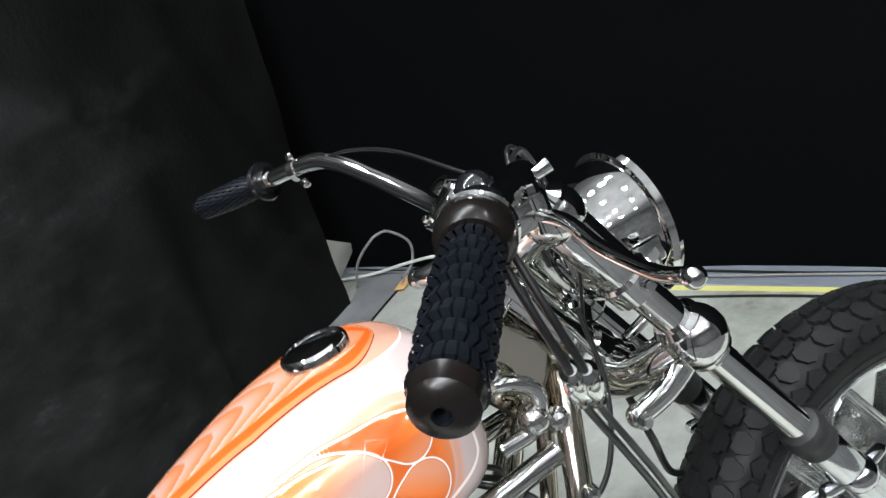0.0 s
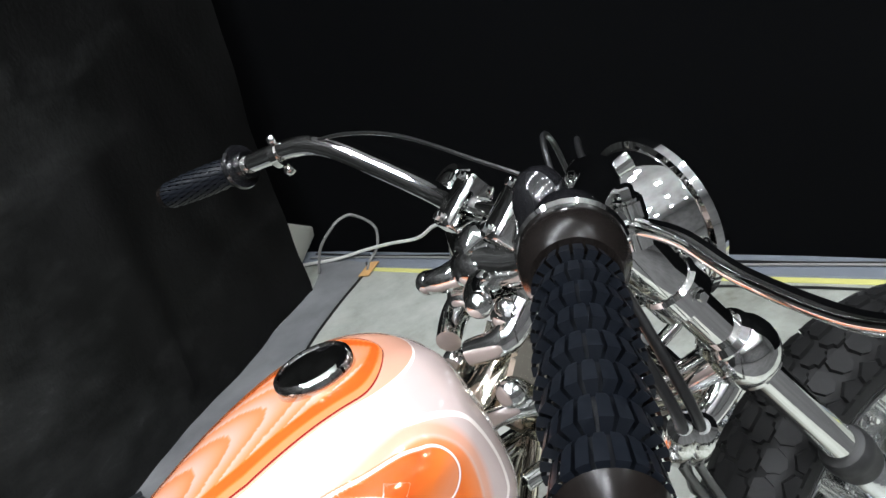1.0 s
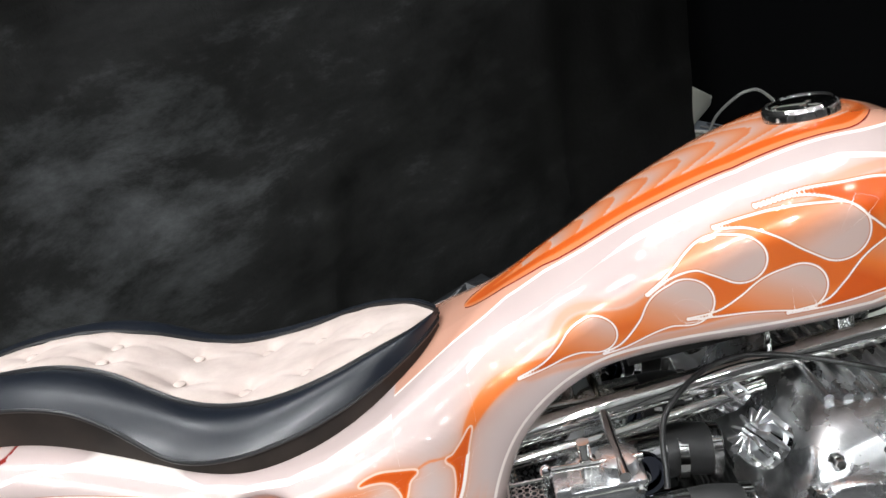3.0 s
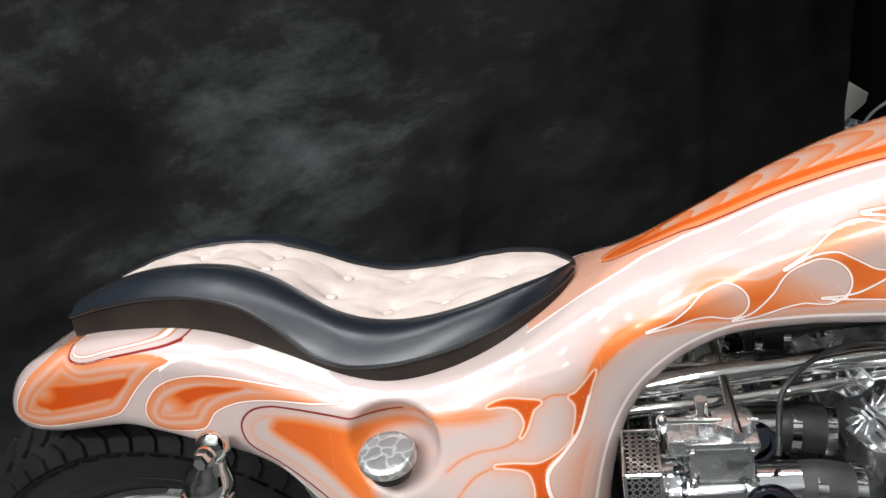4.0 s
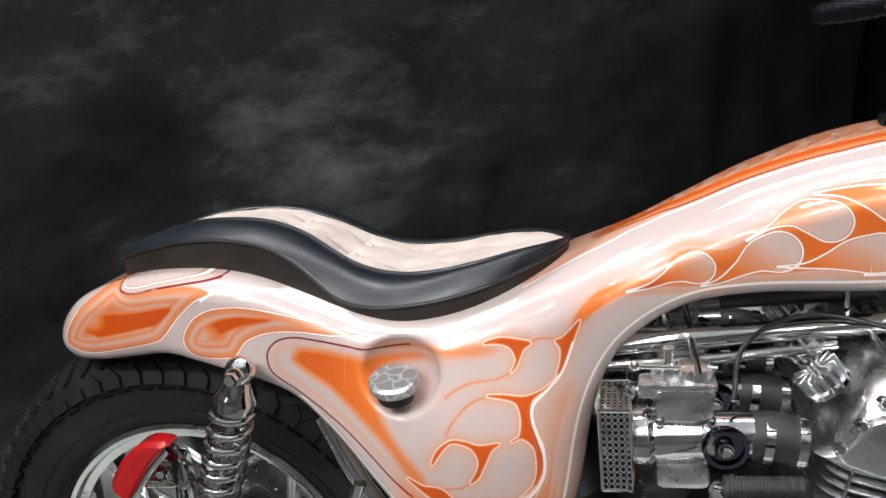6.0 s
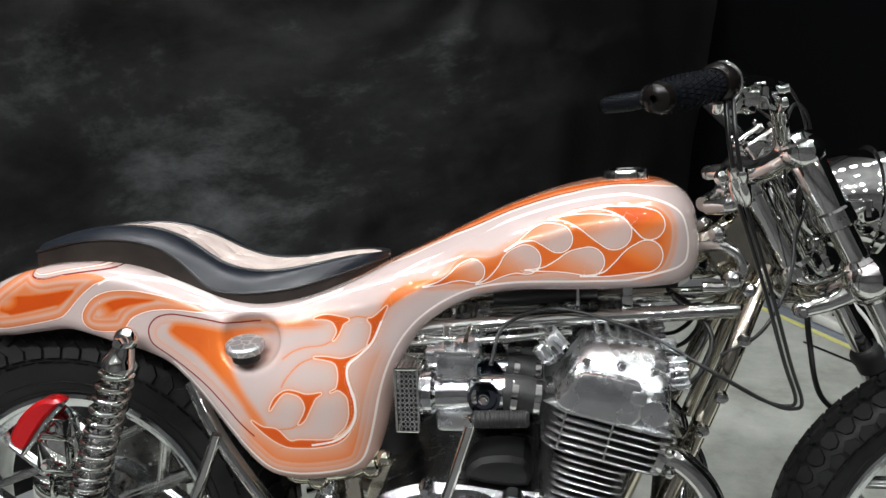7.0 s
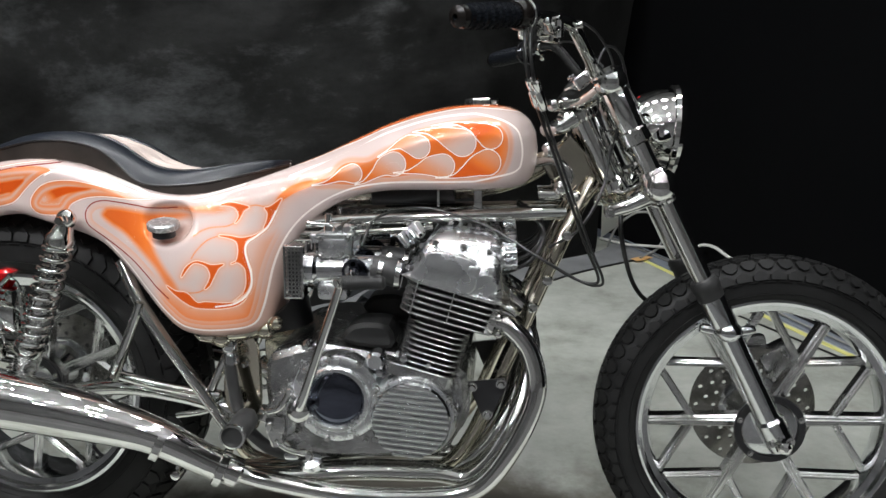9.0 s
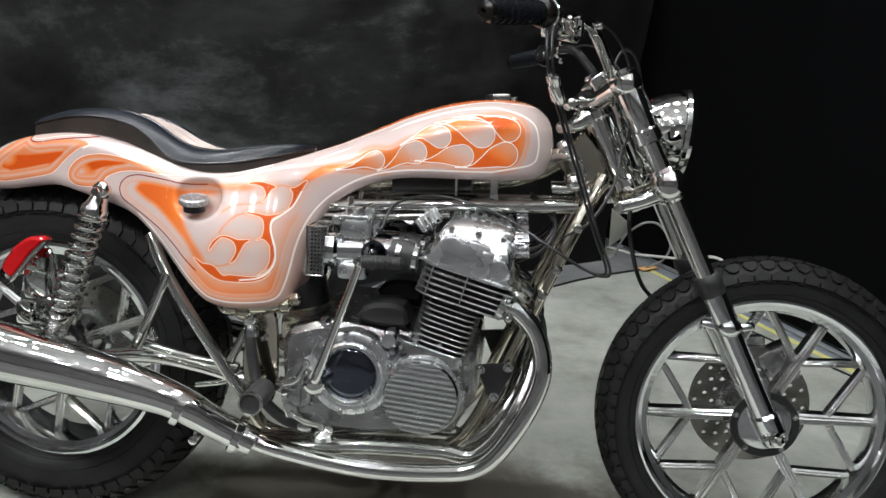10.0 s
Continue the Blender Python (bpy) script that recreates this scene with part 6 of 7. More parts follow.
    panel(at + (x0, hy, z0), (x1 - x0, 0, 0), (0, 0, z1 - z0), 5, 13)
    panel(at + (x0, -hy, z1), (x1 - x0, 0, 0), (0, 2 * hy, 0), 5, 10)
    part("mesh_sheet", mesh_, CHROME, shell)
    part("inner_filter", block(Shape(), at + (-0.006, 0, 0.001), (0.022, 2 * hy - 0.008, z1 - z0 - 0.008), 0.003), BLACK_METAL, shell)
    return carb


for yy in (-0.158, -0.055, 0.055, 0.158):
    build_carb(yy)
part("choke_rail", tube(Shape(), [(-0.815, -0.19, 0.735), (-0.815, 0.19, 0.735)], 0.005, 12, 1, False), CHROME, engine)

# plug leads and oil hose
for yy in (-0.155, -0.055, 0.055, 0.155):
    part("plug_lead", tube(Shape(), [(-0.560, yy, 0.640), (-0.520, yy * 0.95, 0.652), (-0.47, yy * 0.7, 0.672), (-0.45, yy * 0.4, 0.72), (-0.50, yy * 0.2, 0.765)], 0.0038, 10), CABLE, engine)
    part("plug_cap", tube(Shape(), [(-0.590, yy * 1.1, 0.632), (-0.545, yy * 1.05, 0.646)], [0.009, 0.006], 12, 1, False), RUBBER, engine)
hose = part("oil_hose", tube(Shape(), [(-1.035, -0.165, 0.49), (-1.030, -0.172, 0.44), (-1.010, -0.178, 0.36), (-0.965, -0.185, 0.315), (-0.915, -0.19, 0.300)], 0.0115, 16), RUBBER, engine, "black oil hose with alloy fittings")
part("hose_fitting", lathe(Shape(), [(0.013, 0), (0.015, 0.004), (0.015, 0.020), (0.012, 0.024), (0.015, 0.028), (0.015, 0.046), (0.011, 0.050)], (-1.036, -0.163, 0.515), (0.1, -0.1, -1), 18), ALLOY, hose)
part("hose_fitting", lathe(Shape(), [(0.012, 0), (0.014, 0.004), (0.014, 0.022), (0.011, 0.026)], (-0.925, -0.190, 0.302), (1, 0, 0.05), 18), ALLOY, hose)
part("drain_cup", lathe(Shape(), [(0.016, 0), (0.021, 0.006), (0.018, 0.016), (0.006, 0.022)], (-0.868, -0.215, 0.292), (0, -0.5, 1), 22), ALLOY, engine)

# gear linkage behind the clutch housing
link_ = Shape()
block(link_, (-0.952, -0.205, 0.385), (0.036, 0.030, 0.026), 0.005, Matrix.Rotation(radians(20), 3, "Y"))
block(link_, (-0.935, -0.212, 0.350), (0.026, 0.026, 0.040), 0.005, Matrix.Rotation(radians(-15), 3, "Y"))
tube(link_, [(-0.960, -0.215, 0.392), (-0.925, -0.222, 0.405), (-0.905, -0.222, 0.440)], 0.006, 12)
tube(link_, [(-0.935, -0.222, 0.340), (-0.905, -0.225, 0.325), (-0.870, -0.222, 0.318)], 0.0055, 12)
linkage = part("gear_linkage", link_, CHROME, engine, "small chrome gear linkage")
for bx, bz in ((-0.958, 0.392), (-0.944, 0.372), (-0.932, 0.338), (-0.905, 0.440), (-0.872, 0.318)):
    part("bolt", bolt(Shape(), (bx, -0.222, bz), (0, -1, 0), 0.0065, 0.008), CHROME, linkage)
for bx, bz, r in ((-0.700, 0.500, 0.011), (-0.655, 0.488, 0.009), (-0.745, 0.470, 0.010), (-0.605, 0.400, 0.009), (-0.770, 0.375, 0.010), (-0.880, 0.515, 0.010)):
    part("case_stud", lathe(Shape(), [(r, 0), (r, 0.020), (r * 0.7, 0.024), (r * 0.6, 0.030), (0.001, 0.031)], (bx, -0.172, bz), (0, -1, 0), 18), ALLOY, case)


# frame
frame_ = new("frame")
frame_.parent = bike
frame_["label"] = "chrome-plated tubular frame"


def bar_part(name, pts, r, mat=CHROME, parent=frame_, seg=18, label=""):
    return part(name, tube(Shape(), pts, r, seg, 8), mat, parent, label)


bar_part("backbone", [(-0.41, 0, 0.865), (-0.55, 0, 0.80), (-0.80, 0, 0.775), (-1.0, 0, 0.74)], 0.022, NICKEL)
part("head_tube", lathe(Shape(), [(0.026, -0.012), (0.034, -0.010), (0.034, 0.012), (0.029, 0.018), (0.028, 0.140), (0.034, 0.146), (0.036, 0.166), (0.028, 0.170)], (-0.385, 0, 0.940), RAKE, 32), CHROME, frame_)
for s in (-1, 1):
    bar_part("top_rail", [(-0.945, s * 0.085, 0.722), (-0.80, s * 0.078, 0.734), (-0.60, s * 0.066, 0.744), (-0.408, s * 0.055, 0.752)], 0.0128)
    bar_part("under_rail", [(-0.955, s * 0.100, 0.706), (-0.80, s * 0.090, 0.712), (-0.66, s * 0.075, 0.722)], 0.0065)
    bar_part("down_tube", [(-0.360, s * 0.030, 0.812), (-0.392, s * 0.060, 0.752), (-0.423, s * 0.085, 0.687), (-0.472, s * 0.095, 0.572), (-0.534, s * 0.105, 0.425), (-0.580, s * 0.11, 0.318), (-0.625, s * 0.115, 0.262), (-0.69, s * 0.12, 0.243), (-0.85, s * 0.125, 0.243), (-1.00, s * 0.13, 0.262), (-1.045, s * 0.135, 0.32)], 0.0145, NICKEL)
    bar_part("inner_down_tube", [(-0.385, s * 0.022, 0.800), (-0.435, s * 0.040, 0.690), (-0.480, s * 0.048, 0.580)], 0.010, NICKEL)
    bar_part("seat_post", [(-1.262, s * 0.115, 0.650), (-1.200, s * 0.138, 0.545), (-1.055, s * 0.142, 0.332)], 0.0125)
    bar_part("rear_strut", [(-1.212, s * 0.150, 0.578), (-1.242, s * 0.152, 0.50), (-1.276, s * 0.152, 0.425)], [0.0085, 0.0095, 0.0125])
    bar_part("pivot_strut", [(-1.02, s * 0.130, 0.545), (-1.085, s * 0.135, 0.405)], 0.009)
    bar_part("swing_arm", [(-1.525, s * 0.105, 0.343), (-1.30, s * 0.118, 0.395), (-1.15, s * 0.125, 0.385), (-1.035, s * 0.12, 0.355)], [0.014, 0.017, 0.016, 0.018])
    bar_part("swing_brace", [(-1.275, s * 0.130, 0.425), (-1.18, s * 0.132, 0.405), (-1.07, s * 0.130, 0.390)], 0.0105)
    bar_part("swing_brace", [(-1.16, s * 0.128, 0.345), (-1.10, s * 0.13, 0.358), (-1.06, s * 0.13, 0.385)], 0.0065)
    tri_ = [(-0.588, 0.437), (-0.518, 0.446), (-0.512, 0.432), (-0.543, 0.362), (-0.556, 0.364)]
    mount = part("engine_mount", prism(Shape(), tri_, s * 0.128, s * 0.136, 0.002), BLACK_METAL, frame_, "black triangular engine mount plate")
    for bx, bz in ((-0.578, 0.428), (-0.524, 0.436), (-0.548, 0.374)):
        part("bolt", bolt(Shape(), (bx, s * 0.135, bz), (0, s, 0), 0.0072, 0.009), CHROME, mount)
    pivot = part("pivot_plate", prism(Shape(), spline([(-1.06, 0.42), (-1.035, 0.50), (-0.995, 0.515), (-0.985, 0.42), (-0.995, 0.33), (-1.045, 0.325)], 4, closed=True), s * 0.128, s * 0.138, 0.003), NICKEL, frame_)
    for bx, bz, r in ((-1.035, 0.40, 0.010), (-1.02, 0.36, 0.008), (-1.015, 0.46, 0.006)):
        part("bolt", bolt(Shape(), (bx, s * 0.138, bz), (0, s, 0), r, 0.012), CHROME, pivot)
    gusset = Shape()
    prism(gusset, [(-0.455, 0.838), (-0.405, 0.900), (-0.372, 0.862), (-0.345, 0.795), (-0.38, 0.752), (-0.41, 0.772)], s * 0.022, s * 0.030, 0.004)
    neck = part("neck_gusset", gusset, NICKEL, frame_, "plated neck gusset")
    horn = Shape()
    tube(horn, [(-0.465, s * 0.03, 0.845), (-0.430, s * 0.055, 0.850), (-0.405, s * 0.060, 0.825), (-0.42, s * 0.055, 0.79), (-0.46, s * 0.05, 0.785)], 0.009, 14)
    tube(horn, [(-0.450, s * 0.02, 0.905), (-0.425, s * 0.045, 0.912), (-0.395, s * 0.045, 0.930)], [0.012, 0.014, 0.016], 14)
    ball(horn, (-0.418, s * 0.058, 0.800), 0.017)
    ball(horn, (-0.440, s * 0.050, 0.868), 0.014)
    ball(horn, (-0.392, s * 0.050, 0.780), 0.015)
    ball(horn, (-0.410, s * 0.040, 0.925), 0.018)
    part("neck_bracket", horn, CHROME, neck)
    for q, at in enumerate([(-0.442, 0.632), (-0.468, 0.580), (-0.407, 0.715)]):
        part("frame_lug", lathe(Shape(), [(0.010, 0), (0.011, 0.003), (0.009, 0.012), (0.005, 0.014)], (at[0], s * 0.108 - s * 0.02 * (q == 2), at[1]), (0, s, 0), 16), CHROME, frame_)
part("tank_bracket", block(Shape(), (-0.575, -0.062, 0.775), (0.016, 0.012, 0.05), 0.002), CHROME, frame_)
part("tank_bracket", block(Shape(), (-0.650, -0.070, 0.772), (0.005, 0.008, 0.045), 0.001), CHROME, frame_)
cross = Shape()
tube(cross, [(-1.10, -0.150, 0.530), (-1.08, -0.165, 0.522), (-1.03, -0.170, 0.528), (-0.985, -0.165, 0.535), (-0.955, -0.15, 0.552)], [0.012, 0.015, 0.014, 0.015, 0.012], 16)
ball(cross, (-1.045, -0.172, 0.520), 0.019)
ball(cross, (-0.965, -0.165, 0.535), 0.017)
ball(cross, (-0.945, -0.160, 0.548), 0.013)
part("tank_outlet", cross, NICKEL, frame_, "plated oil tank outlet under the side panel")
for yy in (-0.05, 0.05):
    bar_part("coil_stay", [(-0.78, yy, 0.775), (-0.62, yy, 0.782)], 0.016, BLACK_METAL)
bar_part("battery_box", [(-0.99, 0, 0.62), (-0.97, 0, 0.50)], 0.055, BLACK_METAL)

# filler caps
cap = part("fuel_cap", lathe(Shape(), [(0.036, -0.004), (0.0385, -0.002), (0.0385, 0.004), (0.0345, 0.006), (0.0345, 0.016), (0.0335, 0.0195), (0.031, 0.0215), (0.029, 0.0215), (0.0285, 0.0200), (0.015, 0.0206), (0.001, 0.0208)], (-0.572, -0.002, 0.944), (-0.03, 0, 1), 48), CHROME, bike, "flat chrome fuel cap")
knob = part("oil_cap", lathe(Shape(), [(0.022, 0.000), (0.0265, 0.001), (0.0285, 0.004), (0.0285, 0.011), (0.0265, 0.0135), (0.0245, 0.0140), (0.0240, 0.0130), (0.001, 0.0136)], (-1.137, -0.196, 0.728), (0.04, -0.19, 0.98), 44), ENGRAVED, bike, "engraved alloy oil filler cap")
part("filler_neck", lathe(Shape(), [(0.0205, -0.013), (0.0205, 0.001)], (-1.137, -0.196, 0.728), (0.04, -0.19, 0.98), 36), BLACK_METAL, knob, "dark filler neck")

# shock absorbers
def build_shock(s):
    a, b = np.array((-1.330, s * 0.178, 0.740)), np.array((-1.446, s * 0.178, 0.418))
    d = (b - a) / np.linalg.norm(b - a)
    shock = new("shock_absorber")
    shock.parent = bike
    shock["label"] = "chrome coil-over shock absorber"
    eye = Shape()
    ball(eye, a, 0.019, (1, 0.8, 1))
    lathe(eye, [(0.010, 0.0), (0.017, 0.018), (0.021, 0.030), (0.026, 0.036), (0.027, 0.048), (0.024, 0.052)], a, d, 26)
    part("top_eye", eye, CHROME, shock)
    part("bolt", bolt(Shape(), a + np.array((0, s * 0.014, 0)), (0, s, 0), 0.0085, 0.012), CHROME, shock)
    part("damper", lathe(Shape(), [(0.007, 0.04), (0.007, 0.16), (0.017, 0.165), (0.019, 0.26), (0.024, 0.262), (0.026, 0.275), (0.022, 0.31), (0.018, 0.345)], a, d, 22), CAST, shock)
    u = np.cross(d, [0, 1, 0])
    v = np.cross(d, u)
    turns, n = 10.5, 250
    coil = [a + d * (0.052 + (0.205) * (k / n) ** 0.96) + 0.0245 * (math.cos(2 * math.pi * turns * k / n) * u + math.sin(2 * math.pi * turns * k / n) * v) for k in range(n + 1)]
    part("spring", tube(Shape(), coil, 0.0046, 10, 1, False), CHROME, shock, "chrome coil spring")
    part("spring_seat", lathe(Shape(), [(0.018, 0.256), (0.031, 0.260), (0.031, 0.268), (0.026, 0.278)], a, d, 28), CHROME, shock)


for s in (-1, 1):
    build_shock(s)

# exhaust: four pipes down the front, gathered under the engine into one silencer
exhaust = new("exhaust")
exhaust.parent = bike
exhaust["label"] = "chrome four-into-one exhaust with a long silencer"
for k, yy in enumerate((-0.155, -0.060, 0.060, 0.155)):
    y2 = (-0.205, -0.160, -0.110, -0.060)[k]
    z2 = (0.236, 0.262, 0.246, 0.262)[k]
    pipe = part("header_pipe", tube(Shape(), [(-0.545, yy * 1.15, 0.570), (-0.510, yy * 1.18, 0.560), (-0.472, yy * 1.22, 0.515), (-0.460 - 0.012 * k, (yy * 1.2 + y2) / 2, 0.440), (-0.497 - 0.012 * k, y2, 0.345), (-0.560 - 0.015 * k, y2, 0.260), (-0.650, y2, z2), (-0.80, y2, z2 - 0.004), (-0.95, (y2 - 0.2) / 2, 0.252), (-1.03, -0.195, 0.268)], 0.0185, 20, 8), CHROME, exhaust)
    clamp = lathe(Shape(), [(0.020, 0), (0.027, 0.003), (0.028, 0.016), (0.022, 0.020)], (-0.552, yy * 1.15, 0.573), (1, 0, -0.4), 24)
    for q in range(5):
        a = 2 * math.pi * q / 5
        ball(clamp, (-0.530, yy * 1.15 + 0.026 * math.cos(a), 0.566 + 0.026 * math.sin(a)), 0.008, seg=10)
    part("exhaust_clamp", clamp, CHROME, pipe)
muf = [(-1.015, -0.198, 0.262), (-1.08, -0.212, 0.297), (-1.17, -0.232, 0.350), (-1.32, -0.245, 0.392), (-1.50, -0.250, 0.424), (-1.70, -0.252, 0.460), (-1.90, -0.252, 0.494)]
silencer = part("silencer", tube(Shape(), muf, [0.029, 0.030, 0.035, 0.048, 0.056, 0.056, 0.050], 32, 10), CHROME, exhaust, "long tapered chrome silencer")
for c0, dd in (((-1.150, -0.228, 0.334), (-1, -0.2, 0.50)), ((-1.045, -0.204, 0.277), (-1, -0.2, 0.48))):
    band = lathe(Shape(), [(0.033, -0.009), (0.0385, -0.007), (0.0385, 0.007), (0.033, 0.009)], c0, dd, 32)
    part("exhaust_band", band, CHROME, silencer)
stay = Shape()
lathe(stay, [(0.006, -0.012), (0.009, -0.010), (0.009, 0.010), (0.006, 0.012)], (-1.125, -0.222, 0.268), (0, 1, 0), 14)
tube(stay, [(-1.12, -0.222, 0.30), (-1.125, -0.222, 0.268)], 0.004, 8, 1, False)
part("band_bolt", stay, CHROME, silencer)
for k in range(7):
    part("weld_bead", ball(Shape(), (-1.03 - 0.006 * math.cos(k), -0.228 + 0.004 * k, 0.262 + 0.006 * k), 0.005, seg=8), CHROME, silencer)

# foot pegs
for s in (-1, 1):
    peg = part("foot_peg", lathe(Shape(), [(0.010, -0.02), (0.019, 0.0), (0.0215, 0.004), (0.0215, 0.075), (0.0195, 0.080)], (-0.985, s * 0.225, 0.385), (0, s, -0.02), 28), RUBBER, bike, "black rubber foot peg with a chrome end ring")
    part("peg_ring", lathe(Shape(), [(0.0190, 0.078), (0.0225, 0.078), (0.0225, 0.084), (0.0190, 0.085)], (-0.985, s * 0.225, 0.385), (0, s, -0.02), 28, closed=True), CHROME, peg)
    part("peg_mount", tube(Shape(), [(-1.03, s * 0.14, 0.36), (-1.02, s * 0.19, 0.372), (-0.985, s * 0.228, 0.385)], [0.012, 0.012, 0.014], 16), CHROME, peg)
    part("bolt", bolt(Shape(), (-1.03, s * 0.150, 0.385), (0, s, 0), 0.010, 0.014), CHROME, peg)

# rear brake, side-mounted tail lamp
bracket = Shape()
prism(bracket, spline([(-1.518, 0.60), (-1.473, 0.605), (-1.458, 0.52), (-1.473, 0.42), (-1.518, 0.40), (-1.543, 0.47)], 4, closed=True), -0.125, -0.115, 0.003)
block(bracket, (-1.495, -0.120, 0.548), (0.05, 0.055, 0.09), 0.010)
block(bracket, (-1.528, -0.112, 0.470), (0.035, 0.05, 0.05), 0.008)
rear_brake = part("brake_bracket", bracket, CHROME, bike, "chrome rear brake caliper bracket")
for bx, bz in ((-1.505, 0.585), (-1.481, 0.585), (-1.503, 0.52), (-1.488, 0.47), (-1.498, 0.43)):
    part("bolt", bolt(Shape(), (bx, -0.147 if bz > 0.5 else -0.125, bz), (0, -1, 0), 0.007, 0.009), CHROME, rear_brake)
tail = new("tail_lamp")
tail.parent = bike
tail["label"] = "red tail lamp on a chrome bracket"
lens_ = Shape()
prism(lens_, spline([(-1.550, 0.568), (-1.534, 0.599), (-1.512, 0.622), (-1.484, 0.638), (-1.454, 0.633), (-1.482, 0.606), (-1.505, 0.577), (-1.527, 0.551)], 3, closed=True), -0.172, -0.138, 0.006)
part("tail_lens", lens_, RED, tail, "glossy red lens")
back = Shape()
tube(back, [(-1.526, -0.174, 0.547), (-1.503, -0.175, 0.574), (-1.480, -0.175, 0.603), (-1.451, -0.174, 0.631)], 0.0045, 12)
tube(back, [(-1.498, -0.165, 0.577), (-1.478, -0.145, 0.565), (-1.473, -0.125, 0.55)], 0.006, 12)
part("lamp_frame", back, CHROME, tail)
part("axle_nut", lathe(Shape(), [(0.020, 0), (0.021, 0.008), (0.014, 0.020), (0.006, 0.026)], (-1.485, -0.128, 0.346), (0, -1, 0), 6), CHROME, bike)
for s in (-1, 1):
    part("rear_axle_plate", prism(Shape(), spline([(-1.545, 0.343), (-1.505, 0.375), (-1.445, 0.37), (-1.435, 0.335), (-1.485, 0.31)], 4, closed=True), s * 0.100, s * 0.112, 0.003), ALLOY, bike)
sprocket = part("sprocket", ring_plate(0.095, 0.05, [(0.072 * math.cos(a), 0.072 * math.sin(a), 0.010) for a in np.arange(8) * math.pi / 4], 0.078, 0.083), CAST, rear_wheel)
chain = Shape()
for k in range(64):
    t = k / 64
    for z0, z1 in ((0.438, 0.480), (0.248, 0.350)):
        block(chain, (-1.485 + 0.525 * t, 0.080, z0 + (z1 - z0) * t), (0.0064, 0.010, 0.009), 0, None)
part("drive_chain", chain, CAST, bike, "steel drive chain")["kind"] = "stuff"
part("side_stand", tube(Shape(), [(-0.93, 0.14, 0.26), (-0.95, 0.22, 0.13), (-0.97, 0.27, 0.042)], [0.013, 0.012, 0.011], 14), CHROME, bike)


# ---- clutter along the curtains ----
def floor_strip(name, pts, width, z, mat, label, category, kind=""):
    """A flat band that lies along pts on the floor."""
    p = spline(pts, 8) if len(pts) > 2 else np.array(pts, float)
    d = np.gradient(p, axis=0)
    d /= np.linalg.norm(d, axis=1)[:, None]
    n = np.stack([-d[:, 1], d[:, 0]], 1) * width / 2
    v = []
    for q, m in zip(p, n):
        v += [(q[0] + m[0], q[1] + m[1], 0.0005), (q[0] + m[0] * 0.96, q[1] + m[1] * 0.96, z), (q[0] - m[0] * 0.96, q[1] - m[1] * 0.96, z), (q[0] - m[0], q[1] - m[1], 0.0005)]
    f = [(i * 4 + k, i * 4 + k + 1, (i + 1) * 4 + k + 1, (i + 1) * 4 + k) for i in range(len(p) - 1) for k in range(3)]
    return tagged(part(name, Shape().add(v, f), mat), label, category, kind=kind)


WALL_A, WALL_B = np.array((0.02, 2.69)), np.array((1.35, -0.01))
D = (WALL_B - WALL_A) / np.linalg.norm(WALL_B - WALL_A)
N = np.array((D[1], -D[0]))


def along_b(t, out=0.0):
    """A point t metres along the foot of the front curtain, out metres before it."""
    q = WALL_A + D * t + N * out
    return q


LOOP = [(-0.03, 2.40, 0.012), (0.0, 2.33, 0.13), (0.056, 2.27, 0.205), (0.10, 2.265, 0.222), (0.151, 2.27, 0.209), (0.211, 2.27, 0.13), (0.194, 2.27, 0.051), (0.141, 2.26, 0.016), (0.10, 2.20, 0.016)]
ARCH = [(-0.05, 2.55, 0.014), (0.06, 2.42, 0.02), (0.15, 2.29, 0.05), (0.208, 2.17, 0.079), (0.273, 2.038, 0.104), (0.316, 1.95, 0.155), (0.351, 1.879, 0.167), (0.381, 1.819, 0.153), (0.43, 1.73, 0.13), (0.47, 1.66, 0.07), (0.49, 1.62, 0.014)]
floor_strip("skirting_cloth", [along_b(t, 0.048 + 0.006 * math.sin(3 * t)) for t in np.linspace(-0.2, 3.2, 14)], 0.10, 0.006, BLUE_CLOTH, "pale blue-grey cloth strip lying along the curtain", "cloth strip")
floor_strip("floor_tape", [along_b(t, 0.117 + 0.005 * math.sin(2 * t)) for t in np.linspace(0.48, 3.2, 10)], 0.022, 0.0035, YELLOW_TAPE, "yellow tape line stuck to the concrete floor", "tape")
sheet = Shape()
edge_a, edge_b = [(-4.3, -0.70), (-1.10, 1.60), (-0.50, 2.03), (-0.10, 2.31), (0.03, 2.55)], [(-4.0, -0.95), (-0.92, 1.36), (-0.19, 2.00), (0.085, 2.21), (0.13, 2.28)]
ea, eb = spline(edge_a, 12), spline(edge_b, 12)
rows_ = []
for i, (a, b) in enumerate(zip(ea, eb)):
    rows_.append([(a[0] + (b[0] - a[0]) * t, a[1] + (b[1] - a[1]) * t, 0.007 + 0.004 * max(noise.noise((i * 0.4, t * 3, 1)), 0)) for t in np.linspace(0, 1, 10)])
tagged(part("floor_sheet", strips(Shape(), rows_, 0, 10), GREY_CLOTH), "dark grey plastic sheet lying under the backdrop", "floor sheet")
tagged(part("sheet_edge", tube(Shape(), [(b[0], b[1], 0.005) for b in eb], 0.005, 8, 1, False), CABLE), "black cable lying along the edge of the sheet", "cable")
tagged(part("orange_tape", block(Shape(), (0.108, 2.205, 0.0135), (0.10, 0.045, 0.003), 0.001, Matrix.Rotation(radians(38), 3, "Z")), ORANGE_TAPE), "piece of orange tape on the sheet's corner", "tape")
card = Shape()
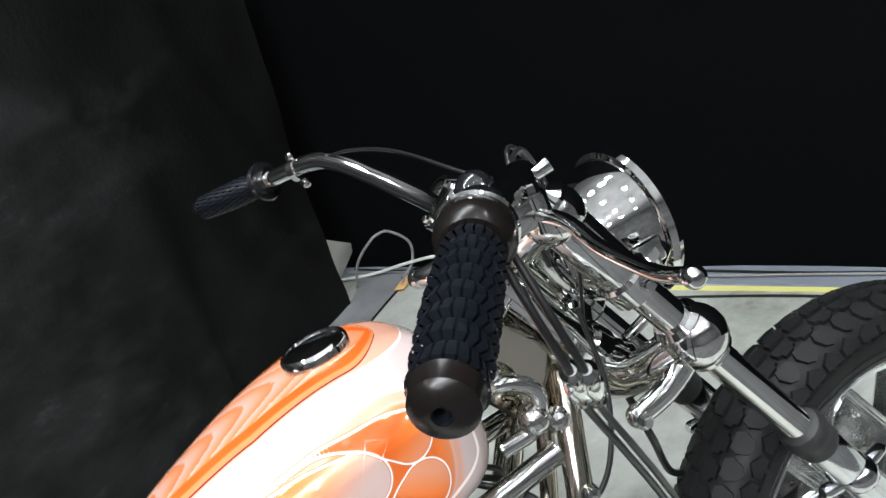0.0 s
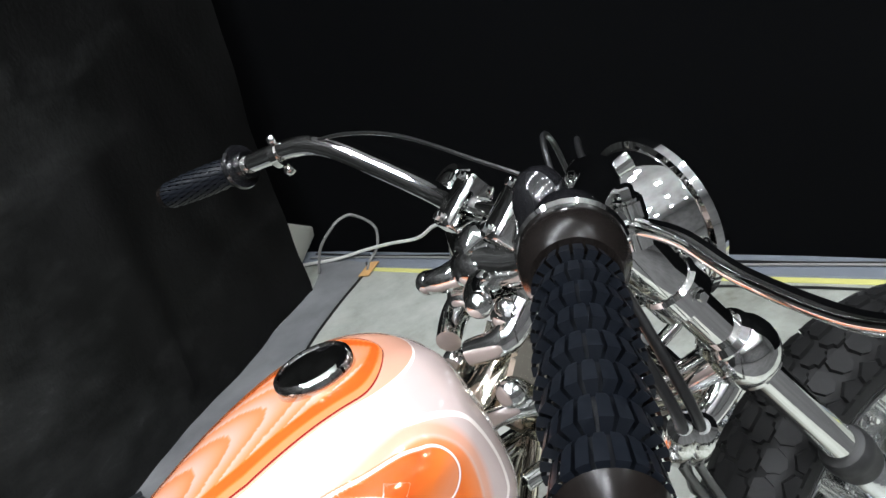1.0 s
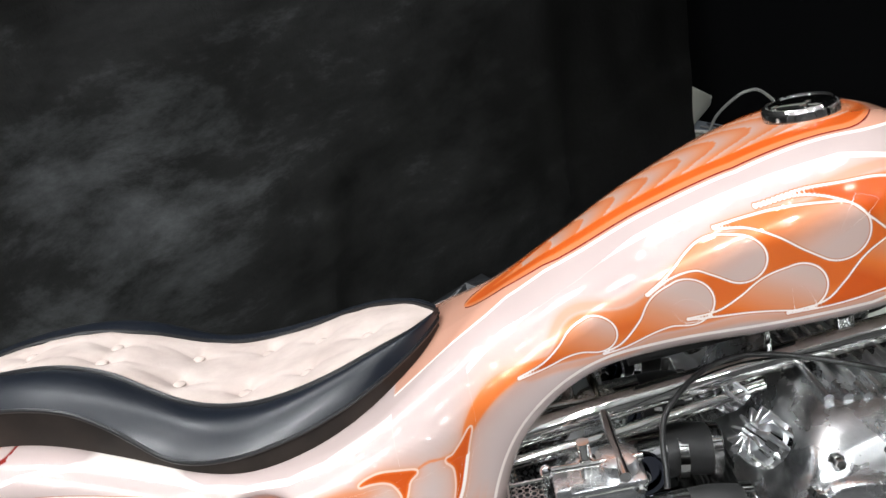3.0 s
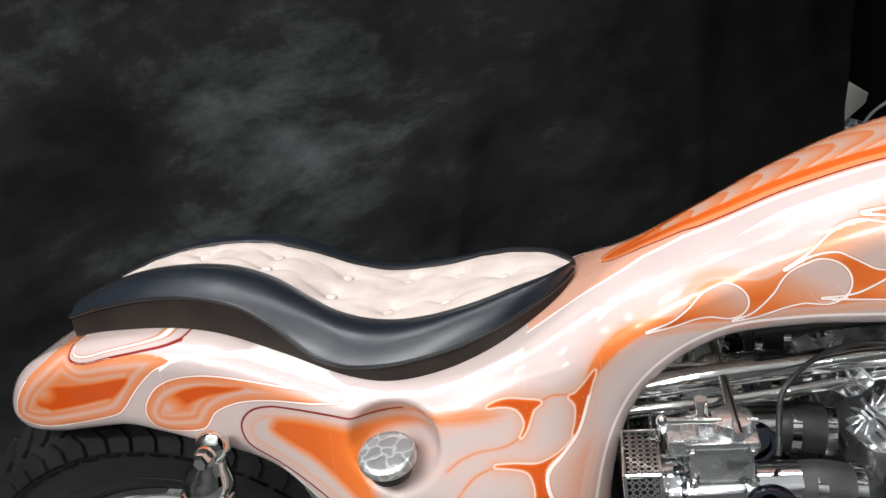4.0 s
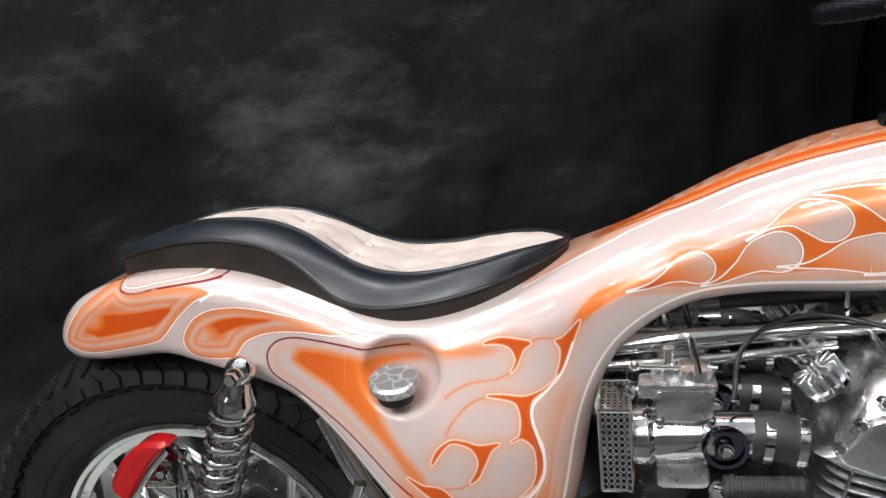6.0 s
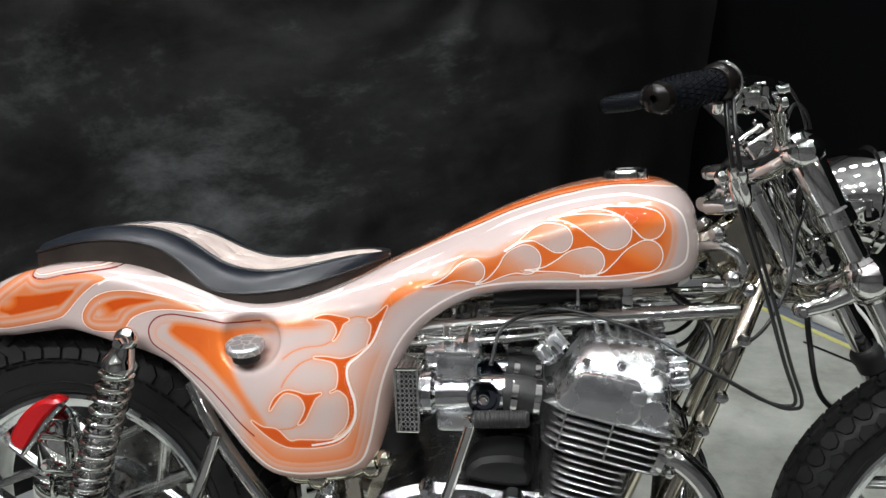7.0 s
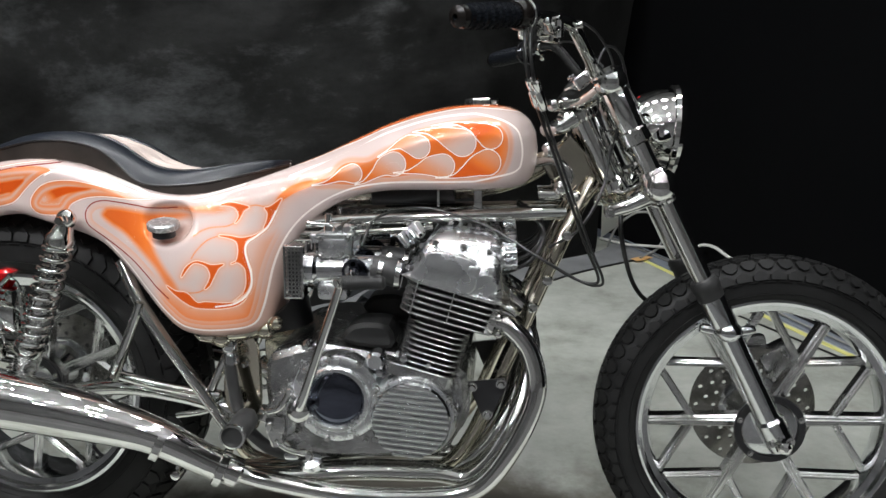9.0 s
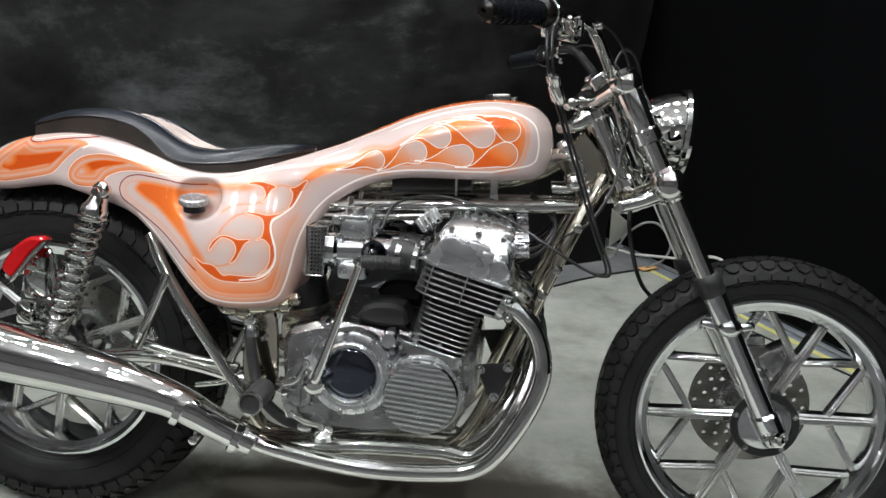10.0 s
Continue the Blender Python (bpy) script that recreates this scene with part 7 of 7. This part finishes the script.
card.add([(-0.058, 2.47, 0.235), (0.085, 2.60, 0.105), (-0.045, 2.56, 0.012), (-0.056, 2.474, 0.235), (0.088, 2.604, 0.105), (-0.043, 2.564, 0.012)], [(0, 1, 2), (5, 4, 3), (0, 3, 4, 1), (1, 4, 5, 2), (2, 5, 3, 0)])
tagged(part("paper_sheet", card, PAPER), "folded white and yellow paper leaning by the curtain", "paper")
tagged(part("floor_cable", tube(Shape(), LOOP, 0.0055, 10), GREY_CABLE), "grey power cable looping up from the floor", "cable", "floor cables")
tagged(part("floor_cable", tube(Shape(), ARCH, 0.0065, 10), WHITE_CABLE), "thick pale cable running to a power strip", "cable", "floor cables")
for k in range(2):
    tagged(part("floor_cable", tube(Shape(), [(*along_b(t, 0.03 + 0.03 * k + 0.012 * math.sin(4 * t + 2 * k)), 0.012 + 0.002 * k) for t in np.linspace(0.1, 2.6, 9)], 0.004, 8), GREY_CABLE if k else CABLE), "thin cable lying on the cloth strip", "cable", "floor cables")
strip_ = new("power_strip")
tagged(strip_, "white power strip lying by the curtain foot", "power strip")
part("strip_body", block(Shape(), (0.405, 1.80, 0.026), (0.05, 0.22, 0.036), 0.008, Matrix.Rotation(radians(26), 3, "Z")), POWER, strip_)
for k in range(3):
    part("plug", block(Shape(), (0.378 + 0.030 * k, 1.86 - 0.062 * k, 0.058), (0.034, 0.036, 0.034), 0.006, Matrix.Rotation(radians(26), 3, "Z")), POWER, strip_)
tagged(part("floor_cable", tube(Shape(), [(*along_b(t, 0.20 + 0.05 * math.sin(2.3 * t)), 0.006) for t in np.linspace(1.0, 2.6, 8)], 0.0038, 8), CABLE), "thin black cable lying loose on the concrete", "cable", "floor cables")
crumple = Shape()
rnd = random.Random(4)
for k in range(16):
    a, r = 2 * math.pi * k / 16, 0.07 + 0.04 * rnd.random()
    crumple.v.append((-1.03 + r * math.cos(a) * 1.6, 1.58 + r * math.sin(a) * 0.6 + 0.08 * math.cos(a), 0.006 + 0.05 * rnd.random() * (k % 2)))
crumple.v.append((-1.03, 1.58, 0.07))
crumple.f = [(k, (k + 1) % 16, 16) for k in range(16)]
tagged(part("plastic_wrap", crumple, CLEAR_WRAP, None, "", 10), "crumpled grey plastic film at the foot of the backdrop", "plastic film")
